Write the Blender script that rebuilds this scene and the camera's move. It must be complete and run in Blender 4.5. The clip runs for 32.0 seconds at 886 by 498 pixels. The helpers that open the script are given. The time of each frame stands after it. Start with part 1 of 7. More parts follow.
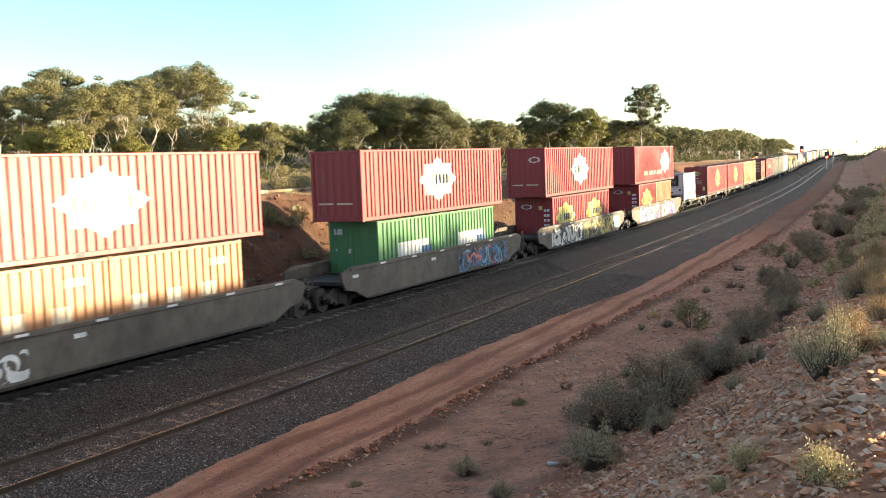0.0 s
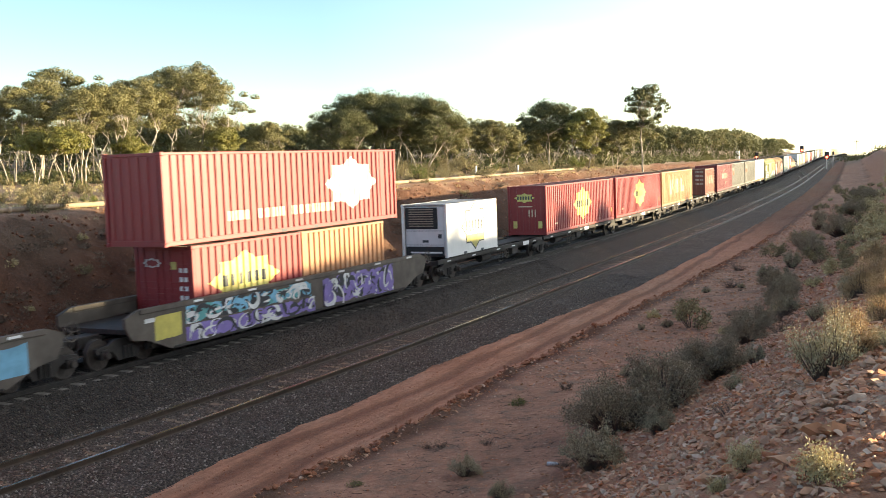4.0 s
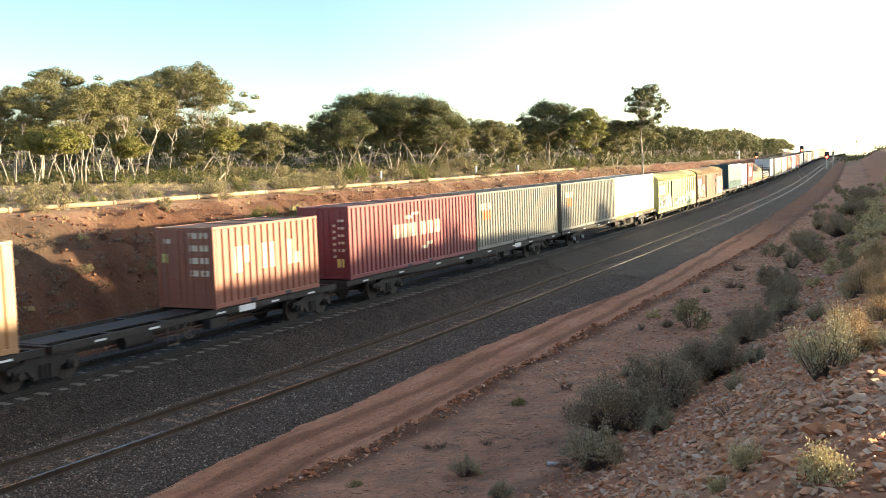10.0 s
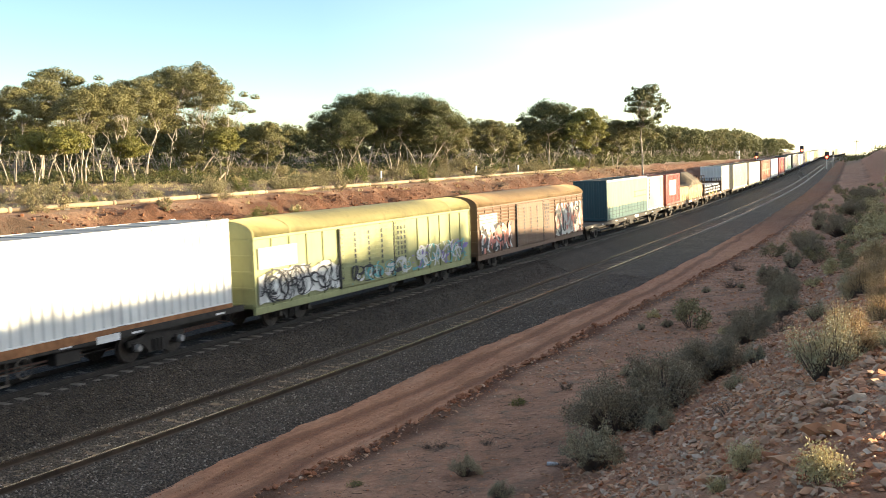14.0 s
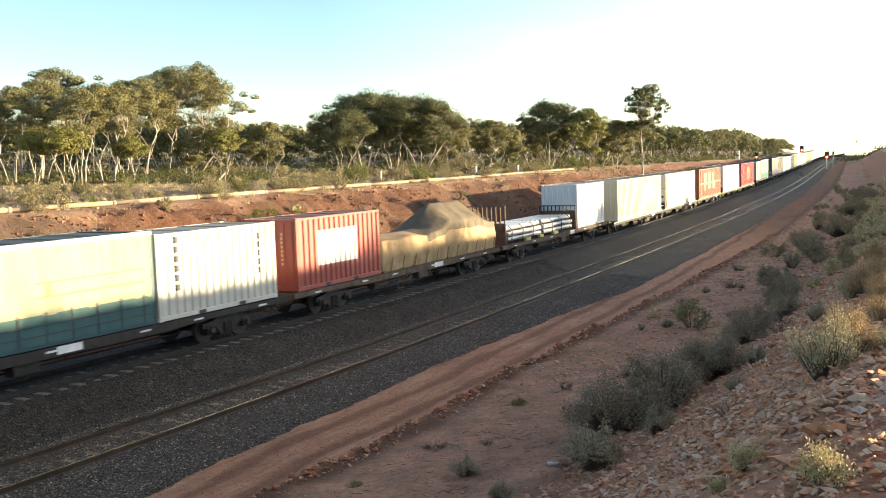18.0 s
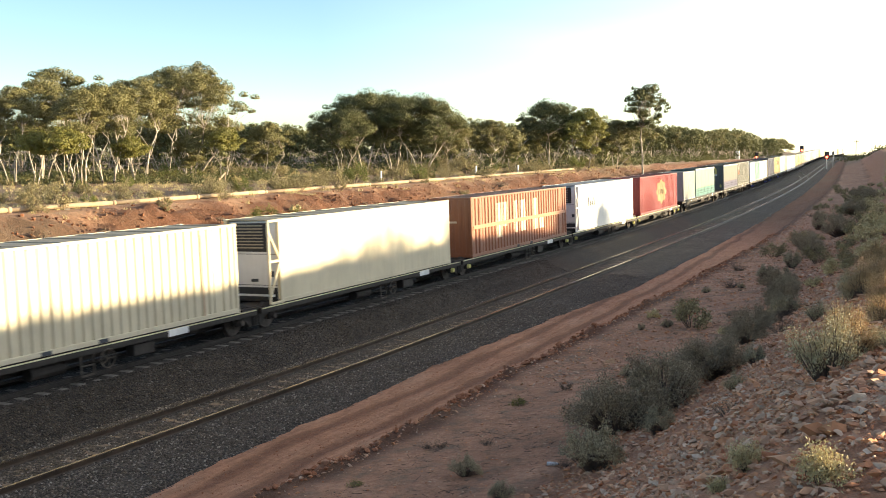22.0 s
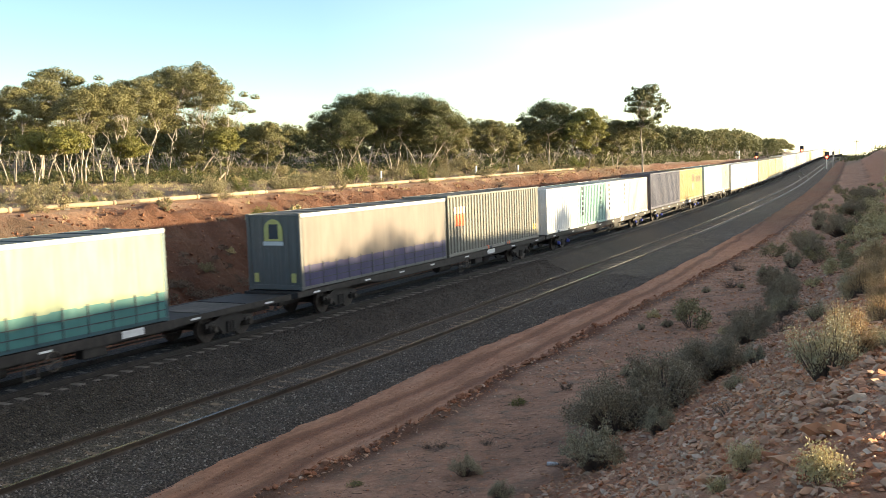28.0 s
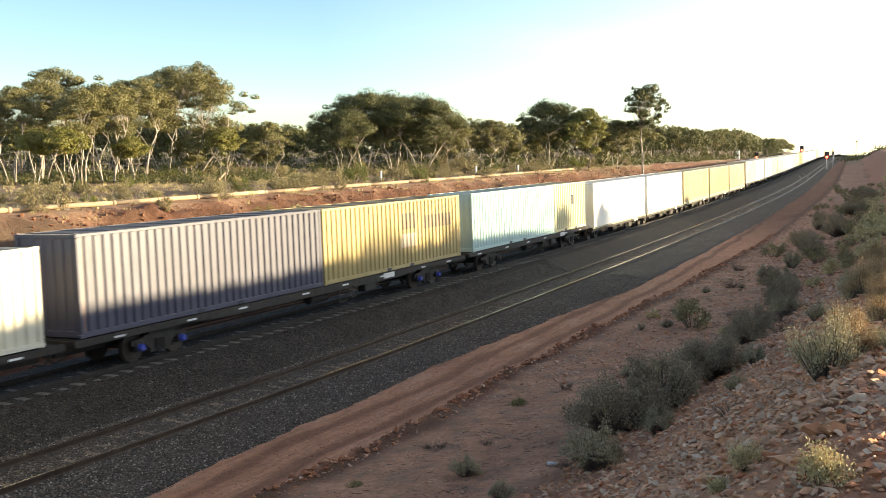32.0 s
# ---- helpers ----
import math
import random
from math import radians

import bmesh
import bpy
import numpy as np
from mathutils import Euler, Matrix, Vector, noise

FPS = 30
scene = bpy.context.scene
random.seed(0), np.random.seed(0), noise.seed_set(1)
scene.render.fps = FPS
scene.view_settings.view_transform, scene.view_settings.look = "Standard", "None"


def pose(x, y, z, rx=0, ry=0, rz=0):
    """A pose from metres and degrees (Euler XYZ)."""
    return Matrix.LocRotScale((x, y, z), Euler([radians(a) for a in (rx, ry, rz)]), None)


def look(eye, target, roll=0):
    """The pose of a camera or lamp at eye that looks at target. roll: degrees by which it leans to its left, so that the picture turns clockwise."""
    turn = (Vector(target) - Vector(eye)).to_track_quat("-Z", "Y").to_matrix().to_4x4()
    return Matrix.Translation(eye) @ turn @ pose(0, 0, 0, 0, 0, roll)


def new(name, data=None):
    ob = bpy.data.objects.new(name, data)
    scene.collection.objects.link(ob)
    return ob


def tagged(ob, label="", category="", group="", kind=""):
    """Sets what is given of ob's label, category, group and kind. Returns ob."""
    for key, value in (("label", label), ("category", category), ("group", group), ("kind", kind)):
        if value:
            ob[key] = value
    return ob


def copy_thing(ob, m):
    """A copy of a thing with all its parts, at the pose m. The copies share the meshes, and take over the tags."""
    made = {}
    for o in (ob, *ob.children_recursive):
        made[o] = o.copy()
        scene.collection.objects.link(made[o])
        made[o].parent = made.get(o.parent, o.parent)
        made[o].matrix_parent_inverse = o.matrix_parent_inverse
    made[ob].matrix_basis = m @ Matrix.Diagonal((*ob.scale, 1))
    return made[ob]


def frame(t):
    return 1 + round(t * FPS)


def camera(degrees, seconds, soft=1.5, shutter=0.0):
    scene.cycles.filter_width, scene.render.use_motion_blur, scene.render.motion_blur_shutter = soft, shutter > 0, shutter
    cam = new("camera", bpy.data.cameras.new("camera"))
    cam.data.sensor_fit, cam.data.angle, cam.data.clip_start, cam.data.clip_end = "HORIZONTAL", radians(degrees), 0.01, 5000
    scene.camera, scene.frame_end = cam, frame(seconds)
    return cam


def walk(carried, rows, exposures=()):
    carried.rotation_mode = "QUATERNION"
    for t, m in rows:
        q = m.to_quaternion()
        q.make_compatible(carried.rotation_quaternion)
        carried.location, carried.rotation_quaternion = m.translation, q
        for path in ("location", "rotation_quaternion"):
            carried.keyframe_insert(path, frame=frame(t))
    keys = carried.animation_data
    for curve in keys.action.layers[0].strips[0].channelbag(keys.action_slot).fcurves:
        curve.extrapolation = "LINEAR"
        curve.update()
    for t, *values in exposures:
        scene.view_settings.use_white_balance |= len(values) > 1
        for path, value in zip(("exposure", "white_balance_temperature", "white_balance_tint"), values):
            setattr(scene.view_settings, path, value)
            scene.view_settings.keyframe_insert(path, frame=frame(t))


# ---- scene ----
# One train runs past a camera that stands still on a spoil bank above a cutting.
# Plan: x to the right of the line, y along the line, z up; "lat" is metres to the right of the
# main track's centre, "s" metres along it.

cam = camera(46.32, 32.0, soft=0.75, shutter=0.25)
EYE = Vector((0.0, 0.0, 6.86))
AIM = EYE + 100 * Vector((-math.sin(radians(27.014)) * math.cos(radians(5.693)),
                          math.cos(radians(27.014)) * math.cos(radians(5.693)), -math.sin(radians(5.693))))
walk(cam, [(0, look(EYE, AIM, -0.33)), (32.0, look(EYE, AIM, -0.33))], exposures=[(0, 2.38, 7900, 6), (3.0, 2.31, 7900, 6), (10.0, 2.34, 7900, 6), (14.0, 2.21, 7900, 6), (17.0, 2.29, 7900, 6), (19.0, 2.29, 7900, 6), (23.0, 2.15, 7900, 6), (28.0, 2.22, 7900, 6), (32.0, 2.13, 7900, 6)])

# ---- light: a low sun beyond the spoil bank, clear sky ----
SUN_EL, SUN_AZ = 6.1, 30.0      # height, and degrees from the x axis towards the line's far end
sun_way = Vector((math.cos(radians(SUN_EL)) * math.cos(radians(SUN_AZ)),
                  math.cos(radians(SUN_EL)) * math.sin(radians(SUN_AZ)), math.sin(radians(SUN_EL))))
world = bpy.data.worlds.new("sky")
scene.world = world
world.use_nodes = True
sky = world.node_tree.nodes.new("ShaderNodeTexSky")
sky.sky_type = "NISHITA"
sky.sun_disc = False
sky.sun_elevation = radians(SUN_EL + 8)
sky.sun_rotation = radians(90 - SUN_AZ)
sky.air_density, sky.dust_density, sky.ozone_density = 0.85, 0.05, 3.6
# a thin high veil of cloud, white and brightest on the sun's side
wn, wl = world.node_tree.nodes, world.node_tree.links
way_ = wn.new("ShaderNodeTexCoord").outputs["Generated"]
toward = wn.new("ShaderNodeVectorMath")
toward.operation = "DOT_PRODUCT"
toward.inputs[1].default_value = sun_way
wl.new(way_, toward.inputs[0])
glare = wn.new("ShaderNodeMapRange")
glare.inputs["From Min"].default_value, glare.inputs["From Max"].default_value = -0.05, 1.0
glare.inputs["To Min"].default_value, glare.inputs["To Max"].default_value = 0.0, 4.4
wl.new(toward.outputs["Value"], glare.inputs["Value"])
stretch = wn.new("ShaderNodeMapping")
stretch.inputs["Scale"].default_value = (1.2, 1.2, 7.0)
wl.new(way_, stretch.inputs["Vector"])
wisp = wn.new("ShaderNodeTexNoise")
wisp.inputs["Scale"].default_value, wisp.inputs["Detail"].default_value = 1.6, 5
wl.new(stretch.outputs[0], wisp.inputs["Vector"])
thick = wn.new("ShaderNodeMath")
thick.operation = "MULTIPLY"
wl.new(glare.outputs[0], thick.inputs[0])
wl.new(wisp.outputs[0], thick.inputs[1])
veil = wn.new("ShaderNodeMixRGB")
veil.blend_type = "ADD"
veil.inputs[0].default_value = 1.0
veil_c = wn.new("ShaderNodeVectorMath")
veil_c.operation = "SCALE"
veil_c.inputs[0].default_value = (1.8, 1.62, 1.3)
wl.new(thick.outputs[0], veil_c.inputs["Scale"])
wl.new(sky.outputs[0], veil.inputs[1])
wl.new(veil_c.outputs[0], veil.inputs[2])
wl.new(veil.outputs[0], wn["Background"].inputs[0])
wn["Background"].inputs[1].default_value = 0.066
sun = new("sun", bpy.data.lights.new("sun", "SUN"))
sun.data.energy, sun.data.angle, sun.data.color = 3.8, radians(1.1), (1.0, 0.86, 0.64)
sun.matrix_world = look(sun_way * 50, (0, 0, 0))


# ---- materials ----
def mat(name, rough=0.7, metal=0.0):
    m = bpy.data.materials.new(name)
    m.use_nodes = True
    b = m.node_tree.nodes["Principled BSDF"]
    b.inputs["Roughness"].default_value, b.inputs["Metallic"].default_value = rough, metal
    return m, m.node_tree.nodes, m.node_tree.links, b


def noise_node(nodes, links, scale, detail=4, rough=0.55, coord="Object", vec=None):
    n = nodes.new("ShaderNodeTexNoise")
    n.inputs["Scale"].default_value, n.inputs["Detail"].default_value, n.inputs["Roughness"].default_value = scale, detail, rough
    if vec is None:
        vec = nodes.new("ShaderNodeTexCoord").outputs[coord]
    links.new(vec, n.inputs["Vector"])
    return n


def ramp_node(nodes, links, value, stops):
    r = nodes.new("ShaderNodeValToRGB")
    while len(r.color_ramp.elements) < len(stops):
        r.color_ramp.elements.new(0.5)
    for e, (at, col) in zip(r.color_ramp.elements, stops):
        e.position, e.color = at, (*col, 1) if len(col) == 3 else col
    links.new(value, r.inputs[0])
    return r


def mix_node(nodes, links, fac, a, b, kind="MIX"):
    m = nodes.new("ShaderNodeMixRGB")
    m.blend_type = kind
    for sock, v in ((m.inputs[0], fac), (m.inputs[1], a), (m.inputs[2], b)):
        if isinstance(v, (int, float)):
            sock.default_value = v
        elif isinstance(v, tuple):
            sock.default_value = (*v, 1)
        else:
            links.new(v, sock)
    return m.outputs[0]


def bump(nodes, links, b, height, strength, distance=0.02):
    n = nodes.new("ShaderNodeBump")
    n.inputs["Strength"].default_value, n.inputs["Distance"].default_value = strength, distance
    links.new(height, n.inputs["Height"])
    links.new(n.outputs[0], b.inputs["Normal"])


def rgb(c, k):
    return tuple(min(1, v * k) for v in c)


MATS = {}


def paint(col, wear=0.35, rough=0.43):
    """Weathered painted steel: sun-faded patches, grime streaks that run down, rust spots."""
    key = ("paint", col, wear, rough)
    if key in MATS:
        return MATS[key]
    m, n, l, b = mat("painted_steel", rough)
    co = n.new("ShaderNodeTexCoord")
    big = noise_node(n, l, 0.7, 5, 0.6, vec=co.outputs["Object"])
    mp = n.new("ShaderNodeMapping")
    mp.inputs["Scale"].default_value = (3.0, 5.0, 0.45)
    l.new(co.outputs["Object"], mp.inputs["Vector"])
    streak = noise_node(n, l, 1.3, 6, 0.65, vec=mp.outputs[0])
    base = ramp_node(n, l, big.outputs[0], [(0.3, rgb(col, 0.86)), (0.7, rgb(col, 1.08))])
    grime = ramp_node(n, l, streak.outputs[0], [(0.52, (0, 0, 0)), (0.78, (wear, wear, wear))])
    c1 = mix_node(n, l, grime.outputs[0], base.outputs[0], rgb(tuple(0.4 * v + 0.06 for v in col), 0.9))
    spots = noise_node(n, l, 9.0, 6, 0.7, vec=co.outputs["Object"])
    rust = ramp_node(n, l, spots.outputs[0], [(0.66, (0, 0, 0)), (0.72, (wear * 1.6, wear * 1.6, wear * 1.6))])
    c2 = mix_node(n, l, rust.outputs[0], c1, (0.13, 0.055, 0.03))
    l.new(c2, b.inputs["Base Color"])
    rr = ramp_node(n, l, streak.outputs[0], [(0.3, (rough - 0.08,) * 3), (0.75, (rough + 0.2,) * 3)])
    l.new(rr.outputs[0], b.inputs["Roughness"])
    bump(n, l, b, big.outputs[0], 0.12, 0.02)
    b.inputs["Specular IOR Level"].default_value = 0.55
    b.inputs["Coat Weight"].default_value, b.inputs["Coat Roughness"].default_value = 0.08, 0.5
    b.inputs["Sheen Weight"].default_value, b.inputs["Sheen Roughness"].default_value = (0.0 if rough > 0.6 else 0.3), 0.45
    b.inputs["Sheen Tint"].default_value = (1.0, 0.93, 0.82, 1)
    MATS[key] = m
    return m


def flat(name, a, bb, scale=6.0, rough=0.75, metal=0.0, bumpy=0.25, dist=0.01, detail=6):
    """A mottled surface between two colours, with a fine relief."""
    m, n, l, b = mat(name, rough, metal)
    co = n.new("ShaderNodeTexCoord")
    x = noise_node(n, l, scale, detail, 0.62, vec=co.outputs["Object"])
    y = noise_node(n, l, scale * 0.13, 3, 0.5, vec=co.outputs["Object"])
    r = ramp_node(n, l, x.outputs[0], [(0.32, a), (0.68, bb)])
    shade = ramp_node(n, l, y.outputs[0], [(0.35, (0.78,) * 3), (0.65, (1.12,) * 3)])
    l.new(mix_node(n, l, 1.0, r.outputs[0], shade.outputs[0], "MULTIPLY"), b.inputs["Base Color"])
    bump(n, l, b, x.outputs[0], bumpy, dist)
    return m


def pieces(name, cols, rough=0.85, scale=14.0):
    """Stones, leaves: each island its own tone, with a fine grain."""
    m, n, l, b = mat(name, rough)
    g = n.new("ShaderNodeNewGeometry")
    k = len(cols) - 1
    r = ramp_node(n, l, g.outputs["Random Per Island"], [(i / max(1, k), c) for i, c in enumerate(cols)])
    x = noise_node(n, l, scale, 4, 0.6)
    s = ramp_node(n, l, x.outputs[0], [(0.3, (0.72,) * 3), (0.7, (1.2,) * 3)])
    l.new(mix_node(n, l, 1.0, r.outputs[0], s.outputs[0], "MULTIPLY"), b.inputs["Base Color"])
    return m, n, l, b


def leaf_mat(name, cols):
    m, n, l, b = pieces(name, cols, 0.55, 3.0)
    t = n.new("ShaderNodeBsdfTranslucent")
    l.new(b.inputs["Base Color"].links[0].from_socket, t.inputs["Color"])
    mx = n.new("ShaderNodeMixShader")
    mx.inputs[0].default_value = 0.2
    l.new(b.outputs[0], mx.inputs[1])
    l.new(t.outputs[0], mx.inputs[2])
    l.new(mx.outputs[0], n["Material Output"].inputs[0])
    return m


def earth_mat():
    """Red desert earth with gravel; the lit bank's clods by relief."""
    m, n, l, b = mat("red_earth", 0.95)
    co = n.new("ShaderNodeTexCoord").outputs["Object"]
    a = noise_node(n, l, 0.35, 6, 0.62, vec=co)
    f = noise_node(n, l, 7.0, 8, 0.7, vec=co)
    g = noise_node(n, l, 34.0, 3, 0.6, vec=co)
    c = ramp_node(n, l, a.outputs[0], [(0.3, (0.085, 0.032, 0.016)), (0.5, (0.135, 0.052, 0.026)), (0.72, (0.16, 0.08, 0.045))])
    d = ramp_node(n, l, f.outputs[0], [(0.3, (0.62,) * 3), (0.7, (1.2,) * 3)])
    c1 = mix_node(n, l, 1.0, c.outputs[0], d.outputs[0], "MULTIPLY")
    grey = ramp_node(n, l, g.outputs[0], [(0.6, (0, 0, 0)), (0.7, (0.55,) * 3)])
    c2 = mix_node(n, l, grey.outputs[0], c1, (0.30, 0.25, 0.20))
    # browner, less red stretches of the cutting and the wooded bench
    dull = noise_node(n, l, 0.055, 3, 0.5, vec=co)
    dull_f = ramp_node(n, l, dull.outputs[0], [(0.50, (0, 0, 0)), (0.64, (0.75,) * 3)])
    c2 = mix_node(n, l, dull_f.outputs[0], c2, mix_node(n, l, 1.0, d.outputs[0], (0.125, 0.085, 0.055), "MULTIPLY"))
    # kinds of soil: graded road, stony spoil, littered bench
    kind = n.new("ShaderNodeVertexColor")
    kind.layer_name = "soil"
    sp = n.new("ShaderNodeSeparateColor")
    l.new(kind.outputs[0], sp.inputs[0])
    fine_ = ramp_node(n, l, f.outputs[0], [(0.3, (0.7,) * 3), (0.7, (1.15,) * 3)])
    wheel = ramp_node(n, l, sp.outputs[0], [(0.0, (0.33, 0.14, 0.078)), (0.62, (0.46, 0.225, 0.138)), (1.0, (0.56, 0.335, 0.23))])
    along = n.new("ShaderNodeMapping")
    along.inputs["Scale"].default_value = (9.0, 0.9, 1.0)
    l.new(co, along.inputs["Vector"])
    lines = noise_node(n, l, 1.0, 7, 0.7, vec=along.outputs[0])
    drag = ramp_node(n, l, lines.outputs[0], [(0.36, (0.74,) * 3), (0.62, (1.12,) * 3)])
    road = mix_node(n, l, 1.0, mix_node(n, l, 1.0, fine_.outputs[0], wheel.outputs[0], "MULTIPLY"), drag.outputs[0], "MULTIPLY")
    spoil = mix_node(n, l, 1.0, d.outputs[0], (0.43, 0.205, 0.12), "MULTIPLY")
    litter_n = noise_node(n, l, 1.1, 6, 0.65, vec=co)
    litter_c = ramp_node(n, l, litter_n.outputs[0], [(0.36, (0.26, 0.17, 0.12)), (0.52, (0.43, 0.222, 0.14)), (0.68, (0.52, 0.295, 0.195))])
    litter = mix_node(n, l, 1.0, d.outputs[0], litter_c.outputs[0], "MULTIPLY")
    xyz = n.new("ShaderNodeSeparateXYZ")
    l.new(co, xyz.inputs[0])
    bench = n.new("ShaderNodeMapRange")
    bench.inputs["From Min"].default_value, bench.inputs["From Max"].default_value = -32.0, -39.0
    l.new(xyz.outputs[0], bench.inputs["Value"])
    litter = mix_node(n, l, bench.outputs[0], litter, mix_node(n, l, 1.0, d.outputs[0], (0.26, 0.175, 0.11), "MULTIPLY"))
    on_road = ramp_node(n, l, sp.outputs[0], [(0.05, (0, 0, 0)), (0.5, (1, 1, 1))])
    c3 = mix_node(n, l, on_road.outputs[0], c2, road)
    c4 = mix_node(n, l, sp.outputs[1], c3, spoil)
    c5_ = mix_node(n, l, sp.outputs[2], c4, litter)
    l.new(c5_, b.inputs["Base Color"])
    h = n.new("ShaderNodeMath")
    h.operation = "ADD"
    l.new(f.outputs[0], h.inputs[0])
    l.new(g.outputs[0], h.inputs[1])
    bump(n, l, b, h.outputs[0], 0.8, 0.09)
    return m


def ballast_mat(k=1.0):
    m, n, l, b = mat("ballast_stone", 0.9)
    co = n.new("ShaderNodeTexCoord").outputs["Object"]
    v = n.new("ShaderNodeTexVoronoi")
    v.inputs["Scale"].default_value = 17.0
    l.new(co, v.inputs["Vector"])
    big = noise_node(n, l, 0.5, 5, 0.6, vec=co)
    sep = n.new("ShaderNodeSeparateColor")
    l.new(v.outputs["Color"], sep.inputs[0])
    c = ramp_node(n, l, sep.outputs[0], [(0.0, rgb((0.08, 0.064, 0.05), k)), (0.6, rgb((0.165, 0.132, 0.105), k)), (0.93, rgb((0.26, 0.215, 0.175), k)), (1.0, rgb((0.44, 0.42, 0.39), k))])
    s = ramp_node(n, l, big.outputs[0], [(0.35, (0.72, 0.68, 0.66)), (0.7, (1.15, 1.12, 1.12))])
    # shade in the gaps between stones, painted as darker cell rims
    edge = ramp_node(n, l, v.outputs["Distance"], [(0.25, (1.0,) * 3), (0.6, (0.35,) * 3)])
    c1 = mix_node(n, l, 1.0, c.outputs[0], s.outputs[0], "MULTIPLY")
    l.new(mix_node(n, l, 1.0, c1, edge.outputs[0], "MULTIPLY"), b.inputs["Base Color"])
    inv = n.new("ShaderNodeMath")
    inv.operation = "SUBTRACT"
    inv.inputs[0].default_value = 1.0
    l.new(v.outputs["Distance"], inv.inputs[1])
    bump(n, l, b, inv.outputs[0], 0.9, 0.05)
    return m


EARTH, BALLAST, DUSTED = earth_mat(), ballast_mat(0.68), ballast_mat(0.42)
STEEL = flat("dark_wagon_steel", (0.016, 0.013, 0.011), (0.04, 0.032, 0.027), 4.0, 0.7, 0.1)
RUSTY = flat("rusty_steel", (0.055, 0.036, 0.027), (0.14, 0.09, 0.062), 3.0, 0.85)
GREY = flat("grey_wagon_paint", (0.06, 0.047, 0.037), (0.125, 0.102, 0.082), 1.3, 0.7)
WHEEL = flat("wheel_steel", (0.03, 0.024, 0.02), (0.075, 0.058, 0.048), 9.0, 0.6, 0.3)
BRIGHT = flat("bare_steel", (0.45, 0.45, 0.46), (0.62, 0.62, 0.62), 9.0, 0.35, 0.7, 0.05)
RAILTOP = flat("rusty_rail", (0.05, 0.034, 0.025), (0.10, 0.068, 0.048), 3.0, 0.5, 0.3, 0.08)
SHINE = flat("worn_rail_head", (0.36, 0.30, 0.25), (0.50, 0.44, 0.37), 3.0, 0.24, 0.9, 0.05)
OILED = flat("oily_rail_head", (0.03, 0.025, 0.022), (0.06, 0.05, 0.042), 3.0, 0.85, 0.0, 0.05)
SLEEPER = flat("concrete_sleeper", (0.12, 0.105, 0.092), (0.22, 0.195, 0.17), 7.0, 0.9)
DECK = flat("grey_deck_boards", (0.055, 0.048, 0.042), (0.12, 0.105, 0.09), 6.0, 0.9)
OLDWOOD = flat("old_timber", (0.12, 0.09, 0.066), (0.24, 0.175, 0.125), 8.0, 0.95)
WHITE = flat("white_marking", (0.62, 0.62, 0.60), (0.78, 0.78, 0.76), 6.0, 0.6, 0, 0.05)
YELLOW = flat("yellow_marking", (0.56, 0.50, 0.15), (0.68, 0.61, 0.22), 6.0, 0.6, 0, 0.05)
BLACK = flat("black_rubber", (0.016,) * 3, (0.03,) * 3, 8.0, 0.7, 0, 0.1)
DARK = flat("dark_marking", (0.03, 0.04, 0.05), (0.055, 0.06, 0.07), 6.0, 0.6, 0, 0.05)
BLUE = flat("blue_cap", (0.03, 0.05, 0.30), (0.05, 0.08, 0.42), 6.0, 0.5, 0, 0.05)
BARK = flat("pale_bark", (0.17, 0.13, 0.10), (0.62, 0.55, 0.47), 1.6, 0.8, 0, 0.3, 0.02)
DARKBARK = flat("dark_bark", (0.07, 0.05, 0.04), (0.16, 0.11, 0.08), 5.0, 0.9, 0, 0.4, 0.02)
PIPE = flat("pale_pipe", (0.24, 0.165, 0.105), (0.40, 0.30, 0.20), 2.0, 0.7)
LEAF = leaf_mat("gum_leaf", [(0.145, 0.136, 0.05), (0.18, 0.164, 0.062), (0.225, 0.198, 0.08)])
LEAF_YELLOW = leaf_mat("sunny_gum_leaf", [(0.15, 0.15, 0.032), (0.19, 0.18, 0.04), (0.24, 0.215, 0.055)])
LEAF_DARK = leaf_mat("dark_leaf", [(0.085, 0.092, 0.03), (0.11, 0.112, 0.038), (0.145, 0.138, 0.05)])
SALT = leaf_mat("saltbush_leaf", [(0.159, 0.128, 0.064), (0.254, 0.214, 0.106), (0.382, 0.323, 0.174)])
GREENB = leaf_mat("green_shrub_leaf", [(0.085, 0.104, 0.021), (0.148, 0.162, 0.034), (0.191, 0.190, 0.051)])
TWIG = leaf_mat("twiggy_bush_leaf", [(0.170, 0.128, 0.081), (0.276, 0.218, 0.140), (0.424, 0.347, 0.230)])
PALE = leaf_mat("pale_bush_leaf", [(0.28, 0.23, 0.13), (0.40, 0.35, 0.20), (0.52, 0.47, 0.30)])
SILVER = leaf_mat("silver_bush_leaf", [(0.212, 0.176, 0.106), (0.339, 0.290, 0.183), (0.488, 0.423, 0.281)])
STRAW = leaf_mat("brown_straw_leaf", [(0.36, 0.21, 0.10), (0.50, 0.32, 0.16), (0.46, 0.36, 0.20)])
DRY = leaf_mat("dry_bush_leaf", [(0.42, 0.32, 0.16), (0.58, 0.46, 0.24), (0.48, 0.43, 0.23)])
ROCK = pieces("spoil_rock", [(0.41, 0.175, 0.09), (0.52, 0.31, 0.195), (0.46, 0.17, 0.08), (0.50, 0.335, 0.23), (0.40, 0.205, 0.125), (0.55, 0.40, 0.30), (0.57, 0.265, 0.135), (0.31, 0.12, 0.06)], 0.9, 9.0)[0]
